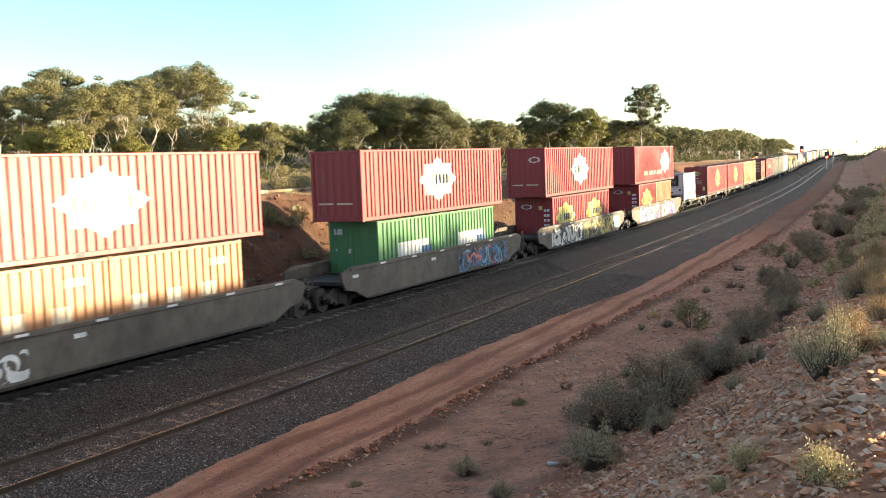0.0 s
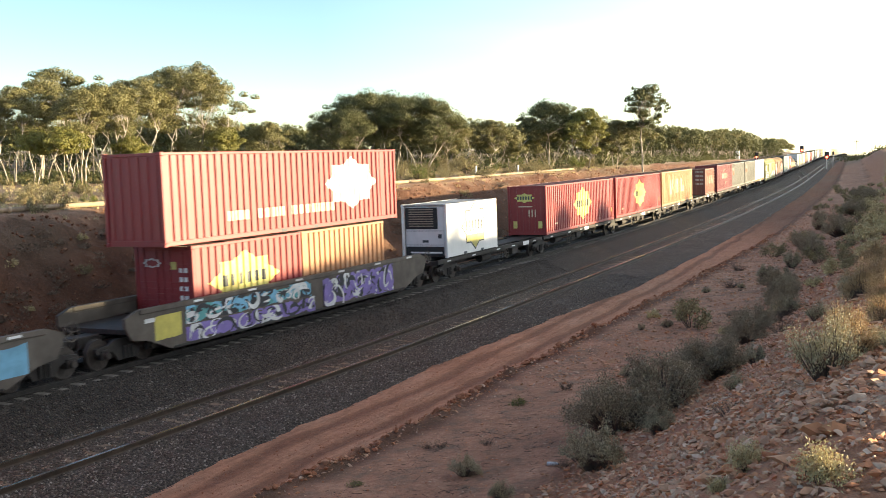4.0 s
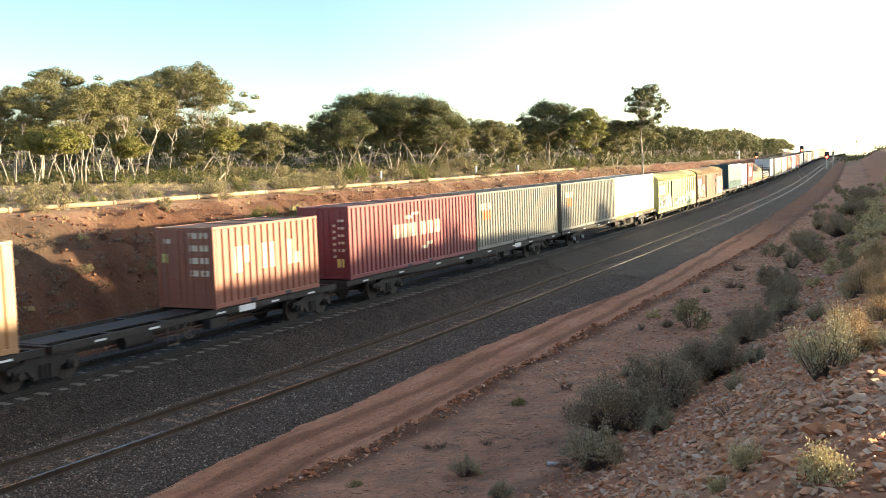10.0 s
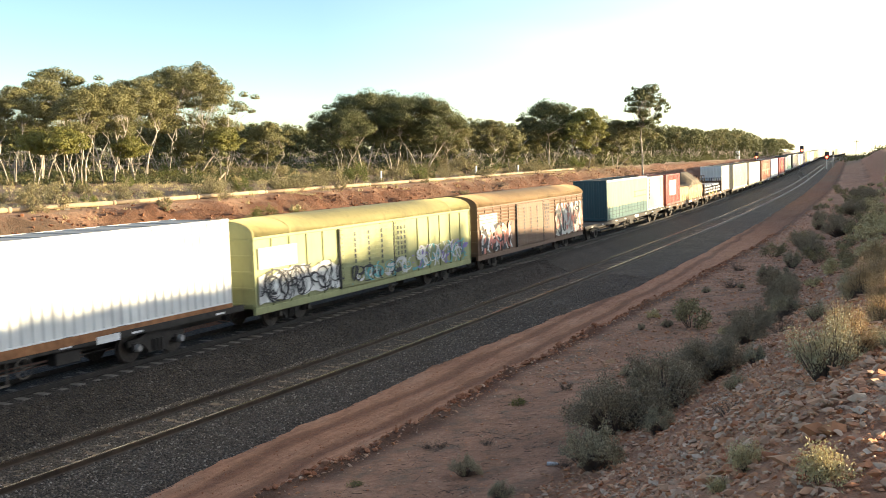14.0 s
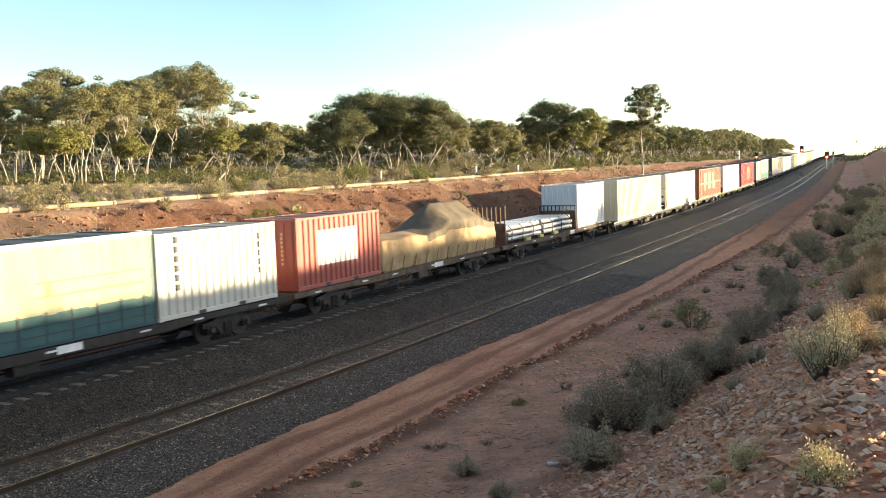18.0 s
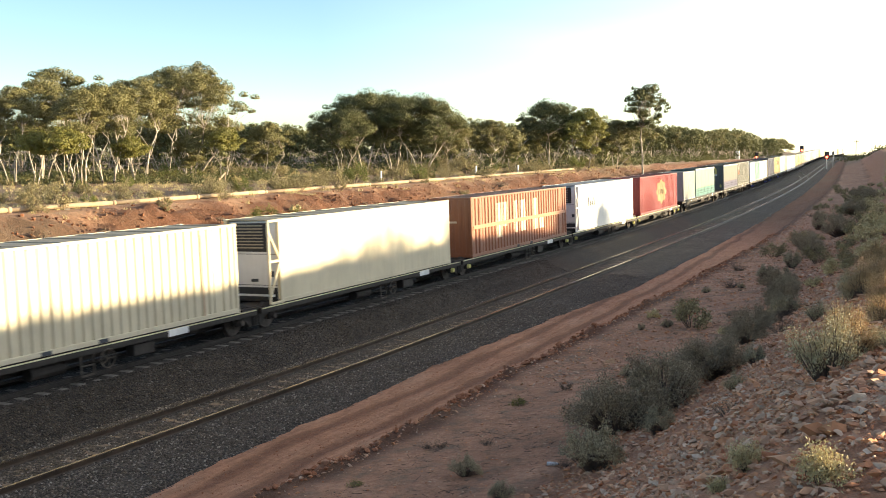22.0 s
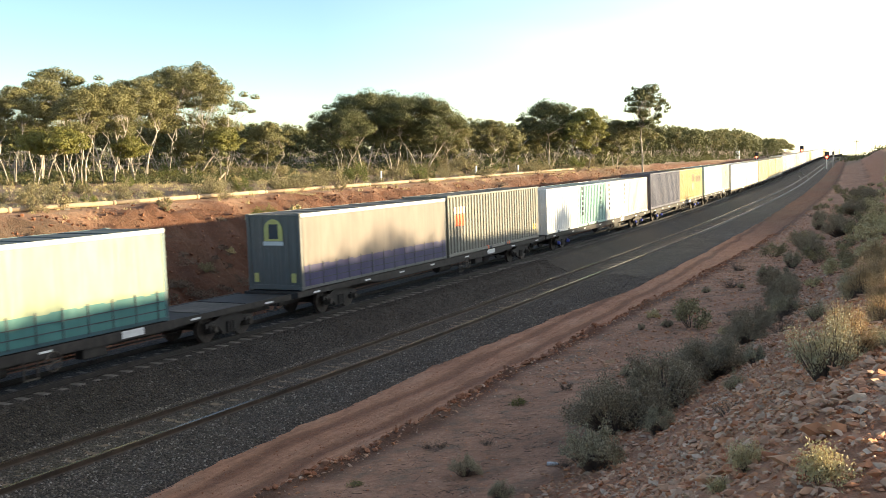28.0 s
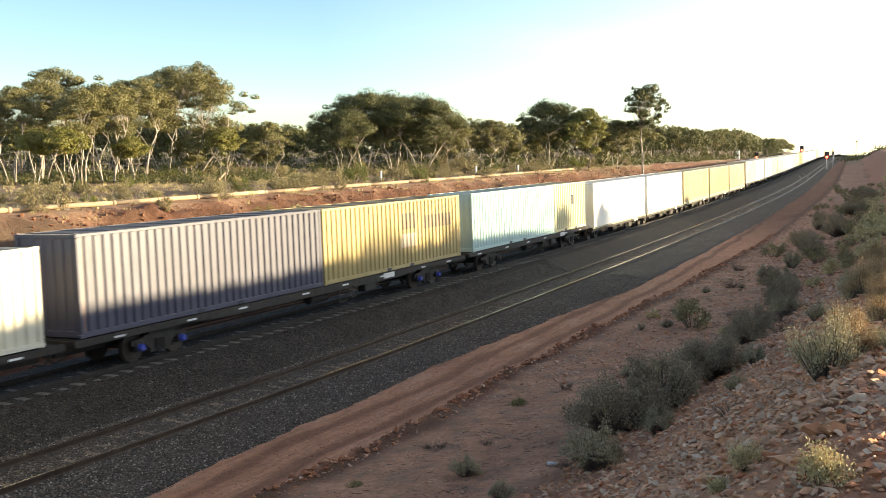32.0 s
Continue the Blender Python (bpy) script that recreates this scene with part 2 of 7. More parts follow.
BANKROCK = pieces("bank_clod", [(0.15, 0.055, 0.027), (0.22, 0.09, 0.046), (0.18, 0.068, 0.034), (0.29, 0.16, 0.095), (0.20, 0.084, 0.044)], 0.95, 9.0)[0]
DARKSTONE = pieces("oily_ballast", [(0.025, 0.02, 0.017), (0.05, 0.04, 0.033), (0.08, 0.064, 0.052), (0.035, 0.028, 0.023), (0.12, 0.10, 0.082)], 0.9, 30.0)[0]
STONE = pieces("loose_ballast", [(0.05, 0.04, 0.034), (0.09, 0.072, 0.06), (0.12, 0.098, 0.082), (0.20, 0.165, 0.14), (0.065, 0.053, 0.045), (0.14, 0.115, 0.095), (0.36, 0.32, 0.28)], 0.9, 30.0)[0]


# ---- mesh helpers ----
def mesh_ob(name, bm, material, parent=None, label="", smooth=False):
    me = bpy.data.meshes.new(name)
    bm.to_mesh(me)
    bm.free()
    for f in me.polygons:
        f.use_smooth = smooth
    me.materials.append(material)
    ob = new(name, me)
    ob.parent = parent
    if label:
        tagged(ob, label)
    return ob


def part(name, bm, material, parent, label="", smooth=False):
    return mesh_ob(name, bm, material, parent, label, smooth)


def share(name, ob, parent, m=None):
    """Another object on the mesh of ob, under parent."""
    o = new(name, ob.data)
    o.parent = parent
    if m is not None:
        o.matrix_basis = m
    return o


def raw(name, verts, faces, material, parent=None, smooth=False):
    me = bpy.data.meshes.new(name)
    me.from_pydata(verts, [], faces)
    me.update()
    if smooth:
        me.polygons.foreach_set("use_smooth", [True] * len(me.polygons))
    me.materials.append(material)
    ob = new(name, me)
    ob.parent = parent
    return ob


def box(bm, x0, x1, y0, y1, z0, z1, bev=0.0):
    r = bmesh.ops.create_cube(bm, size=1.0, matrix=Matrix.Translation(((x0 + x1) / 2, (y0 + y1) / 2, (z0 + z1) / 2)) @ Matrix.Diagonal((x1 - x0, y1 - y0, z1 - z0, 1)))
    if bev > 0:
        es = list({e for v in r["verts"] for e in v.link_edges})
        bmesh.ops.bevel(bm, geom=es, offset=bev, segments=1, affect="EDGES")
    return bm


def boxes(*rows, bev=0.0):
    bm = bmesh.new()
    for r in rows:
        box(bm, *r, bev=bev)
    return bm


def rod(bm, a, b, r0, r1=None, n=8):
    a, b = Vector(a), Vector(b)
    d = b - a
    q = Vector((0, 0, 1)).rotation_difference(d.normalized()).to_matrix().to_4x4()
    bmesh.ops.create_cone(bm, cap_ends=True, segments=n, radius1=r0, radius2=r0 if r1 is None else r1, depth=d.length,
                          matrix=Matrix.Translation((a + b) / 2) @ q)
    return bm


def thing(name, label, category, group="", m=None):
    e = new(name)
    e.empty_display_size = 0.3
    tagged(e, label, category, group)
    if m is not None:
        e.matrix_basis = m
    return e


# ---- the line's course ----
STEP = 0.5
RAIL = 0.35         # rail head of the main track at its centre
CANT = 1.904        # degrees by which the outer rail stands higher
SIDING, SIDE_Z = 4.72, -0.26


def bend(s):
    k = max(s, -20) - 30
    return 0.0010618 - 3.9287e-06 * k - 7.5366e-08 * k * k / 2


COURSE_S = np.arange(-560, 4200, STEP)
_turn = np.cumsum([bend(min(s, 130)) for s in COURSE_S]) * STEP
_zero = int((30 + 560) / STEP)
# a gentle left curve past the camera, straight from the turnout, then a slight swing to the right far off
COURSE_A = np.where(COURSE_S < 110, _turn - _turn[_zero],
                    np.interp(COURSE_S, (110, 150, 190, 230, 330, 420, 480, 545, 620, 4200), (_turn[int(670 / STEP)] - _turn[_zero], 0.071, 0.0850, 0.0940, 0.0955, 0.0965, 0.052, 0.046, 0.092, 0.105)))
COURSE_A = np.convolve(np.pad(COURSE_A, 20, "edge"), np.ones(41) / 41, "valid")
COURSE_A[:_zero + 100] = (_turn - _turn[_zero])[:_zero + 100]
COURSE_X = np.cumsum(-np.sin(COURSE_A)) * STEP
COURSE_Y = np.cumsum(np.cos(COURSE_A)) * STEP
COURSE_X += -23.292 - COURSE_X[_zero]
COURSE_Y += 30 - COURSE_Y[_zero]


def course(s):
    return (float(np.interp(s, COURSE_S, COURSE_X)), float(np.interp(s, COURSE_S, COURSE_Y)), float(np.interp(s, COURSE_S, COURSE_A)))


def dip(s):
    """The land falls away gently far along the line."""
    k = min(max(0.0, s - 430), 700)
    return -0.000012 * k * k - 0.0168 * max(0.0, s - 1130)


def sway(s):
    """How far the siding draws in towards the main track along its length."""
    return float(np.interp(s, (30, 52, 72, 90, 114, 138), (0, -0.27, -0.34, -0.26, -0.13, 0.0)))


def at(s, lat, z=0.0):
    x, y, a = course(s)
    return (x + lat * math.cos(a), y + lat * math.sin(a), z + dip(s))


def on_track(s):
    """The pose of a vehicle on the canted main track."""
    x, y, a = course(s)
    return pose(x, y, dip(s), 0, -CANT, math.degrees(a))


def run(t):
    """Metres that the train has run at t seconds."""
    return 13.425 * t + 0.0784 * t * t / 2


# ---- ground: one sheet with the cutting, the service road and the spoil bank ----
G_LAT = (-900, -120, -40, -14, -11.2, -10.2, -8.5, -5.6, -3.9, 3.0, 7.0, 9.2, 10.2, 11.0, 14.0, 16.2, 17.2, 18.2, 19.2, 20.3, 21.2, 22.0, 22.6, 23.3, 25.0, 29.0, 45, 120, 900)
G_Z = (4.9, 4.75, 4.4, 4.25, 4.15, 3.75, 2.55, 0.25, -0.55, -0.62, -0.52, -0.55, -0.50, -0.28, 0.0, 0.34, 0.68, 1.25, 1.95, 2.85, 3.62, 4.32, 4.74, 4.98, 5.1, 5.0, 4.9, 4.9, 4.6)


def windrow(s):
    return float(np.interp(s, (17, 23, 26, 30, 35, 41, 58, 75, 120), (10.7, 10.95, 10.7, 10.3, 10.5, 10.45, 10.7, 11.0, 10.8)))


RUTS = (8.6, 9.75)


def fade(v, a, b):
    v = min(1, max(0, (v - a) / (b - a)))
    return v * v * (3 - 2 * v)


def ground_z(lat, s):
    z = float(np.interp(lat, G_LAT, G_Z))
    if lat < -3.9:
        k = 1 - (1 - float(np.interp(s, (130, 200, 260, 340, 500), (1, 0.92, 0.80, 0.62, 0.35)))) * (1 - fade(-lat, 22, 70))
        z = -0.55 + (z + 0.55) * k
    if lat > 22.4:
        z -= 0.34 * fade(lat, 22.5, 24.8) * (1 - fade(s, 15, 27))
    if lat > 16.5:
        z = 0.38 + (z - 0.38) * float(np.interp(s, (-50, 60, 95, 130, 200), (1, 1, 0.55, 0.6, 0.85)))
    x, y, _ = at(s, lat)
    n1 = noise.noise((x * 0.22, y * 0.22, 3.1))
    n2 = noise.noise((x * 0.9, y * 0.9, 7.7))
    n3 = noise.noise((x * 2.7, y * 2.7, 1.2))
    bank = fade(lat, -11.5, -10) * (1 - fade(lat, -5.2, -4.2))
    spoil = fade(lat, 15.5, 17.5)
    flat_ = 1 - fade(lat, -5, -4) + fade(lat, 10.4, 11.6)
    z += bank * (0.45 * n1 + 0.40 * n2 + 0.34 * n3 + 0.10 * noise.noise((x * 6.5, y * 6.5, 4.4)))
    z += spoil * (0.12 * n1 + 0.10 * n2 + 0.07 * n3) * (1 - 0.5 * fade(lat, 30, 60))
    z += min(1, flat_) * (0.10 * n1 + 0.05 * n2)
    # two wheel ruts and a graded windrow on the service road
    for rut in RUTS:
        z -= 0.07 * math.exp(-((lat - rut - 0.45 * n1 + 0.02 * (s - 20)) / 0.15) ** 2) * max(0.0, 0.35 + 1.6 * noise.noise((x * 0.35, y * 0.35, rut)))
    if 7 < lat < 11:
        z += 0.018 * n3 + 0.012 * noise.noise((x * 5, y * 5, 2.2))
    z += 0.20 * (1 - 0.85 * fade(s, 50, 90)) * math.exp(-((lat - windrow(s) - 0.3 * n1) / 0.22) ** 2) * max(0.1, 0.7 + 1.1 * n2 + 0.8 * n3)
    return z


def spread(*runs):
    out = []
    for a, b, step in runs:
        out += list(np.arange(a, b, step))
    return out + [runs[-1][1]]


def build_ground():
    lats = spread((-800, -200, 60), (-200, -60, 10), (-60, -14, 2), (-14, -4, 0.4), (-4, 7, 2), (7, 12, 0.11), (12, 26, 0.3), (26, 40, 1.2), (40, 120, 10), (120, 800, 60))
    ss = spread((-540, -60, 20), (-60, -8, 2), (-8, 62, 0.34), (62, 130, 0.9), (130, 320, 4), (320, 800, 24), (800, 4000, 160))
    verts = []
    for s in ss:
        for lat in lats:
            x, y, _ = at(s, lat)
            verts.append((x, y, ground_z(lat, s) + dip(s)))
    n = len(lats)
    faces = [(i * n + j, i * n + j + 1, (i + 1) * n + j + 1, (i + 1) * n + j) for i in range(len(ss) - 1) for j in range(n - 1)]
    g = raw("ground", verts, faces, EARTH, None, True)
    soil = g.data.color_attributes.new("soil", "FLOAT_COLOR", "POINT")
    cols = []
    for s in ss:
        for lat in lats:
            x, y, _ = at(s, lat)
            w = 0.5 * noise.noise((x * 0.5, y * 0.5, 5)) + 0.25 * noise.noise((x * 1.9, y * 1.9, 6))
            ruts = max(math.exp(-((lat - q - 0.35 * noise.noise((x * 0.22, y * 0.22, 3.1)) + 0.02 * (s - 20)) / 0.22) ** 2) for q in RUTS)
            e = windrow(s)
            cols += [(1 - 0.75 * fade(s + 20 * w, 60, 110)) * fade(lat + 0.3 * w, 7.0, 7.8) * (1 - fade(lat + 0.5 * w, e - 0.2, e + 0.15)) * min(1, max(0.25, 0.62 - 0.5 * ruts + 0.55 * w)), fade(lat + 2 * w, 15.8, 17.0),
                     max(1 - fade(lat + 2 * w, -11.5, -10.4), fade(lat + 0.5 * w, e + 0.2, e + 1.0) * (1 - fade(lat, 15.8, 17)) * min(1, 0.85 + 0.6 * w)), 1.0]
    soil.data.foreach_set("color", cols)
    tagged(g, "red desert earth cutting with stony spoil bank and graded track", "ground", "", "structure")


build_ground()


def ballast_edge(s):
    return float(np.interp(s, (10, 17, 20, 25, 30, 37, 41, 54, 78, 190), (8.4, 8.15, 7.95, 7.85, 7.55, 7.7, 7.75, 8.3, 8.1, 7.8)) + 0.12 * noise.noise((s * 0.6, 1.7, 0)) + 0.06 * noise.noise((s * 2.3, 4.1, 0)))


MAIN_SECTION = ((-3.4, -0.66), (-2.15, 0.13), (-1.35, 0.15), (-0.6, 0.18), (0.0, 0.18), (0.6, 0.20), (1.05, 0.215), (1.3, 0.20), (1.95, 0.19), (3.25, -0.46), (3.3, -0.7))


def strip(name, section, ss, material, label, rough=0.02):
    """A bed along the line; section(s) gives rows of lat and height."""
    verts, faces = [], []
    for s in ss:
        rows = section(s)
        for lat, z in rows:
            x, y, _ = at(s, lat)
            verts.append((x, y, z + dip(s) + rough * noise.noise((x * 2.2, y * 2.2, 0.4)) + rough * 0.8 * noise.noise((x * 6, y * 6, 2.4))))
    n = len(rows)
    for i in range(len(ss) - 1):
        for j in range(n - 1):
            faces.append((i * n + j, i * n + j + 1, (i + 1) * n + j + 1, (i + 1) * n + j))
    return tagged(raw(name, verts, faces, material, None, True), label, "ballast", "", "structure")


BED_S = spread((-540, -10, 12), (-10, 70, 0.35), (70, 140, 1.2), (140, 400, 6), (400, 1800, 40))


def fine(rows, step):
    lats = np.arange(rows[0][0], rows[-1][0], step)
    return [(float(v), float(np.interp(v, [r[0] for r in rows], [r[1] for r in rows]))) for v in lats] + [rows[-1]]


MAIN_FINE = fine(MAIN_SECTION, 0.22)
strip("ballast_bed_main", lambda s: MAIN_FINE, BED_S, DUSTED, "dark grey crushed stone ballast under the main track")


def siding_section(s):
    e = ballast_edge(s)
    k = [(2.75, -0.50), (3.5, -0.40), (4.1, -0.416), (4.72, -0.428), (5.4, -0.414), (6.0, -0.40), (e - 0.35, -0.45), (e, -0.60)]
    return [(a + (b - a) * i / 3, za + (zb - za) * i / 3) for (a, za), (b, zb) in zip(k, k[1:]) for i in range(3)] + [k[-1]]


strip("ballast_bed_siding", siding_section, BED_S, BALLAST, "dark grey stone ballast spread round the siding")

RAIL_FORM = ((-0.07, 0.0), (0.07, 0.0), (0.07, 0.012), (0.012, 0.035), (0.012, 0.118), (0.035, 0.128), (0.035, 0.150), (0.026, 0.158), (-0.026, 0.158), (-0.035, 0.150), (-0.035, 0.128), (-0.012, 0.118), (-0.012, 0.035), (-0.07, 0.012))


def rail(parent, lat, top, ss):
    verts, faces = [], []
    for s in ss:
        x, y, a = course(s)
        for dx, dz in RAIL_FORM:
            q = lat + dx + (sway(s) if lat > 3 else 0)
            verts.append((x + q * math.cos(a), y + q * math.sin(a), top - 0.158 + dz + dip(s)))
    n = len(RAIL_FORM)
    for i in range(len(ss) - 1):
        for j in range(n):
            faces.append((i * n + j, i * n + (j + 1) % n, (i + 1) * n + (j + 1) % n, (i + 1) * n + j))
    raw("rail", verts, faces, RAILTOP if lat > 3 else STEEL, parent)
    top_v, top_f = [], []
    for s in ss:
        x, y, a = course(s)
        for q in (lat - 0.030, lat + 0.031):
            q += sway(s) if lat > 3 else 0
            top_v.append((x + q * math.cos(a), y + q * math.sin(a), top + 0.0015 + dip(s)))
    for i in range(len(ss) - 1):
        top_f.append((2 * i, 2 * i + 1, 2 * i + 3, 2 * i + 2))
    return tagged(raw("running_surface", top_v, top_f, SHINE if lat > 3 else OILED, parent), "bright worn strip on the rail head")


RAIL_S = spread((-540, 0, 10), (0, 240, 2.5), (240, 1800, 20))


def track(name, lat, top, cant, label, sleeper_mat, length, near, far_end):
    t = thing(name, label, "railway track")
    t["kind"] = "structure"
    k = math.sin(radians(cant))
    rail(t, lat - 0.7535, top - 0.7535 * k, RAIL_S)
    rail(t, lat + 0.7535, top + 0.7535 * k, RAIL_S)
    bm = boxes((-length / 2, length / 2, -0.125, 0.125, -0.2, 0.0), bev=0.02)
    first = None
    rnd = random.Random(5)
    s = -20.0
    rest = bmesh.new()
    while s < far_end:
        x, y, a = course(s)
        p = at(s, lat + (sway(s) if lat > 3 else 0), top - 0.166)
        m = pose(*p, 0, -cant, math.degrees(a) + rnd.uniform(-1.2, 1.2))
        if near[0] <= s <= near[1]:
            if first is None:
                first = part("sleeper", bm, sleeper_mat, t)
                first.matrix_basis = m
            else:
                share("sleeper", first, t, m)
        else:
            bmesh.ops.create_cube(rest, size=1, matrix=m @ Matrix.Translation((0, 0, -0.1)) @ Matrix.Diagonal((length, 0.25, 0.2, 1)))
        s += 0.63
    tagged(part("sleepers_beyond", rest, sleeper_mat, t), kind="stuff")
    return t


track("main_track", 0.0, RAIL, CANT, "main line track with concrete sleepers in dark ballast", SLEEPER, 2.5, (12, 90), 130)
side = track("siding_track", SIDING, SIDE_Z, 0.0, "rusty siding track with half buried timber sleepers", OLDWOOD, 2.4, (10, 90), 130)


def turnout():
    """The crossover that leaves the siding for the main line."""
    t = thing("turnout", "rusty crossover rails between siding and main line", "railway track")
    t["kind"] = "structure"
    ss = list(np.arange(216, 286, 3.0))
    for off in (-0.7535, 0.7535):
        verts, faces = [], []
        for s in ss:
            k = fade(s, 216, 284)
            x, y, a = course(s)
            for dx, dz in RAIL_FORM:
                q = SIDING * (1 - k) + off + dx
                verts.append((x + q * math.cos(a), y + q * math.sin(a), (SIDE_Z + 0.004) * (1 - k) + (RAIL + 0.004) * k - 0.158 + dz))
        n = len(RAIL_FORM)
        for i in range(len(ss) - 1):
            for j in range(n):
                faces.append((i * n + j, i * n + (j + 1) % n, (i + 1) * n + (j + 1) % n, (i + 1) * n + j))
        raw("rail", verts, faces, RAILTOP, t)


turnout()


# loose stones on the beds, small as they are: one scatter for each kind
def stone_scatter(name, material, spots, label, category, seed, slab=False):
    rnd = random.Random(seed)
    forms = []
    for _ in range(9):
        vs = [Vector((rnd.uniform(0.7, 1.1) * sx, rnd.uniform(0.6, 1.1) * sy, rnd.uniform(0.45, 0.8) * sz)) for sx, sy, sz in
              ((1, 0, 0), (-1, 0, 0), (0, 1, 0), (0, -1, 0), (0, 0, 1), (0, 0, -1), (0.6, 0.6, 0.6), (-0.6, -0.5, 0.6))]
        bm = bmesh.new()
        for v in vs:
            bm.verts.new(v)
        bmesh.ops.convex_hull(bm, input=bm.verts)
        loose = [v for v in bm.verts if not v.link_faces]
        bmesh.ops.delete(bm, geom=loose, context="VERTS")
        bm.verts.index_update()
        forms.append(([v.co.copy() for v in bm.verts], [[v.index for v in f.verts] for f in bm.faces]))
        bm.free()
    verts, faces = [], []
    for x, y, z, size in spots:
        vs, fs = rnd.choice(forms)
        e = Euler((rnd.uniform(-0.5, 0.5), rnd.uniform(-0.5, 0.5), rnd.uniform(0, 6.28))).to_matrix() * size
        if slab:
            e = e @ Matrix.Diagonal((rnd.uniform(0.85, 1.5), rnd.uniform(0.65, 1.05), rnd.uniform(0.5, 0.95)))
        o = len(verts)
        for v in vs:
            w = e @ v
            verts.append((w.x + x, w.y + y, w.z + z))
        faces += [[i + o for i in f] for f in fs]
    return tagged(raw(name, verts, faces, material), label, category, "", "stuff")


def ballast_spots():
    rnd = random.Random(11)
    out = []
    sec = [r[0] for r in MAIN_SECTION], [r[1] for r in MAIN_SECTION]
    while len(out) < 34000:
        s = 11 + 45 * rnd.random() ** 1.6
        lat = rnd.uniform(1.3, ballast_edge(s) - 0.06)
        if abs(abs(lat - SIDING) - 0.7535) < 0.09 or (abs(lat - SIDING) < 0.7 and rnd.random() < 0.6):
            continue
        if lat < 3.1:
            z = float(np.interp(lat, *sec))
        else:
            k = siding_section(s)
            z = float(np.interp(lat, [q[0] for q in k], [q[1] for q in k])) if lat < ballast_edge(s) else ground_z(lat, s)
        x, y, _ = at(s, lat)
        out.append((x, y, z + 0.012, rnd.uniform(0.022, 0.042)))
    return out


BALLAST_ALL = ballast_spots()
NEAR_MAIN = [q for q in BALLAST_ALL if q[2] > -0.36]
stone_scatter("ballast_stones", STONE, [q for q in BALLAST_ALL if q[2] <= -0.36], "loose crushed grey ballast stones round the siding", "gravel", 3)
stone_scatter("oily_ballast_stones", DARKSTONE, NEAR_MAIN, "dark oily ballast stones on the main track's shoulder", "gravel", 4)


# ---- the train ----
MOVING = []     # things with the place along the train of their origin
WHEELS = []     # wheelsets with their place in the bogie and along the train


def ride(name, label, category, u, group=""):
    e = thing(name, label, category, group, on_track(u))
    MOVING.append((e, u))
    return e


def turned(bm_ob, m):
    bm_ob.matrix_basis = m
    return bm_ob


SHAPES = {}


def bogie_shapes():
    bm = boxes((-1.0, 1.0, -0.22, 0.22, 0.42, 0.78), (-0.35, 0.35, -0.35, 0.35, 0.78, 0.9), bev=0.03)
    SHAPES["bolster"] = bm
    # cast side frame: arched top bar, tension bar, pedestals, spring nest
    bm = bmesh.new()
    prof = ((-1.22, 0.52), (-1.22, 0.68), (-0.75, 0.72), (-0.42, 0.86), (0.42, 0.86), (0.75, 0.72), (1.22, 0.68), (1.22, 0.52), (0.62, 0.52), (0.40, 0.30), (0.40, 0.22), (-0.40, 0.22), (-0.40, 0.30), (-0.62, 0.52))
    for x in (-0.06, 0.06):
        bm.faces.new([bm.verts.new((x, y, z)) for y, z in prof])
    bm.verts.ensure_lookup_table()
    k = len(prof)
    for i in range(k):
        j = (i + 1) % k
        bm.faces.new((bm.verts[i], bm.verts[j], bm.verts[k + j], bm.verts[k + i]))
    for y in (-0.15, 0.0, 0.15):
        rod(bm, (0.09, y, 0.26), (0.09, y, 0.62), 0.055, n=8)
    for y in (-0.92, 0.92):
        box(bm, -0.04, 0.12, y - 0.16, y + 0.16, 0.33, 0.62, 0.02)
    bmesh.ops.recalc_face_normals(bm, faces=bm.faces)
    SHAPES["side_frame"] = bm
    bm = bmesh.new()
    rod(bm, (-1.05, 0, 0), (1.05, 0, 0), 0.075, n=10)
    for sx in (-1, 1):
        rod(bm, (sx * 0.69, 0, 0), (sx * 0.79, 0, 0), 0.455, n=28)
        rod(bm, (sx * 0.66, 0, 0), (sx * 0.69, 0, 0), 0.485, n=28)
        rod(bm, (sx * 0.79, 0, 0), (sx * 0.83, 0, 0), 0.16, 0.13, n=14)
        for k in range(5):
            a = k * 2 * math.pi / 5
            rod(bm, (sx * 0.792, 0.27 * math.cos(a), 0.27 * math.sin(a)), (sx * 0.797, 0.27 * math.cos(a), 0.27 * math.sin(a)), 0.06, n=8)
    SHAPES["wheelset"] = bm
    SHAPES["cap"] = rod(bmesh.new(), (0.0, 0, 0), (0.13, 0, 0), 0.12, 0.10, n=14)
    for key in list(SHAPES):
        me = bpy.data.meshes.new(key)
        SHAPES[key].to_mesh(me)
        SHAPES[key].free()
        SHAPES[key] = me


bogie_shapes()
for key, m_ in (("bolster", STEEL), ("side_frame", STEEL), ("wheelset", WHEEL), ("cap", WHEEL)):
    SHAPES[key].materials.append(m_)
CAP_MESH = {}


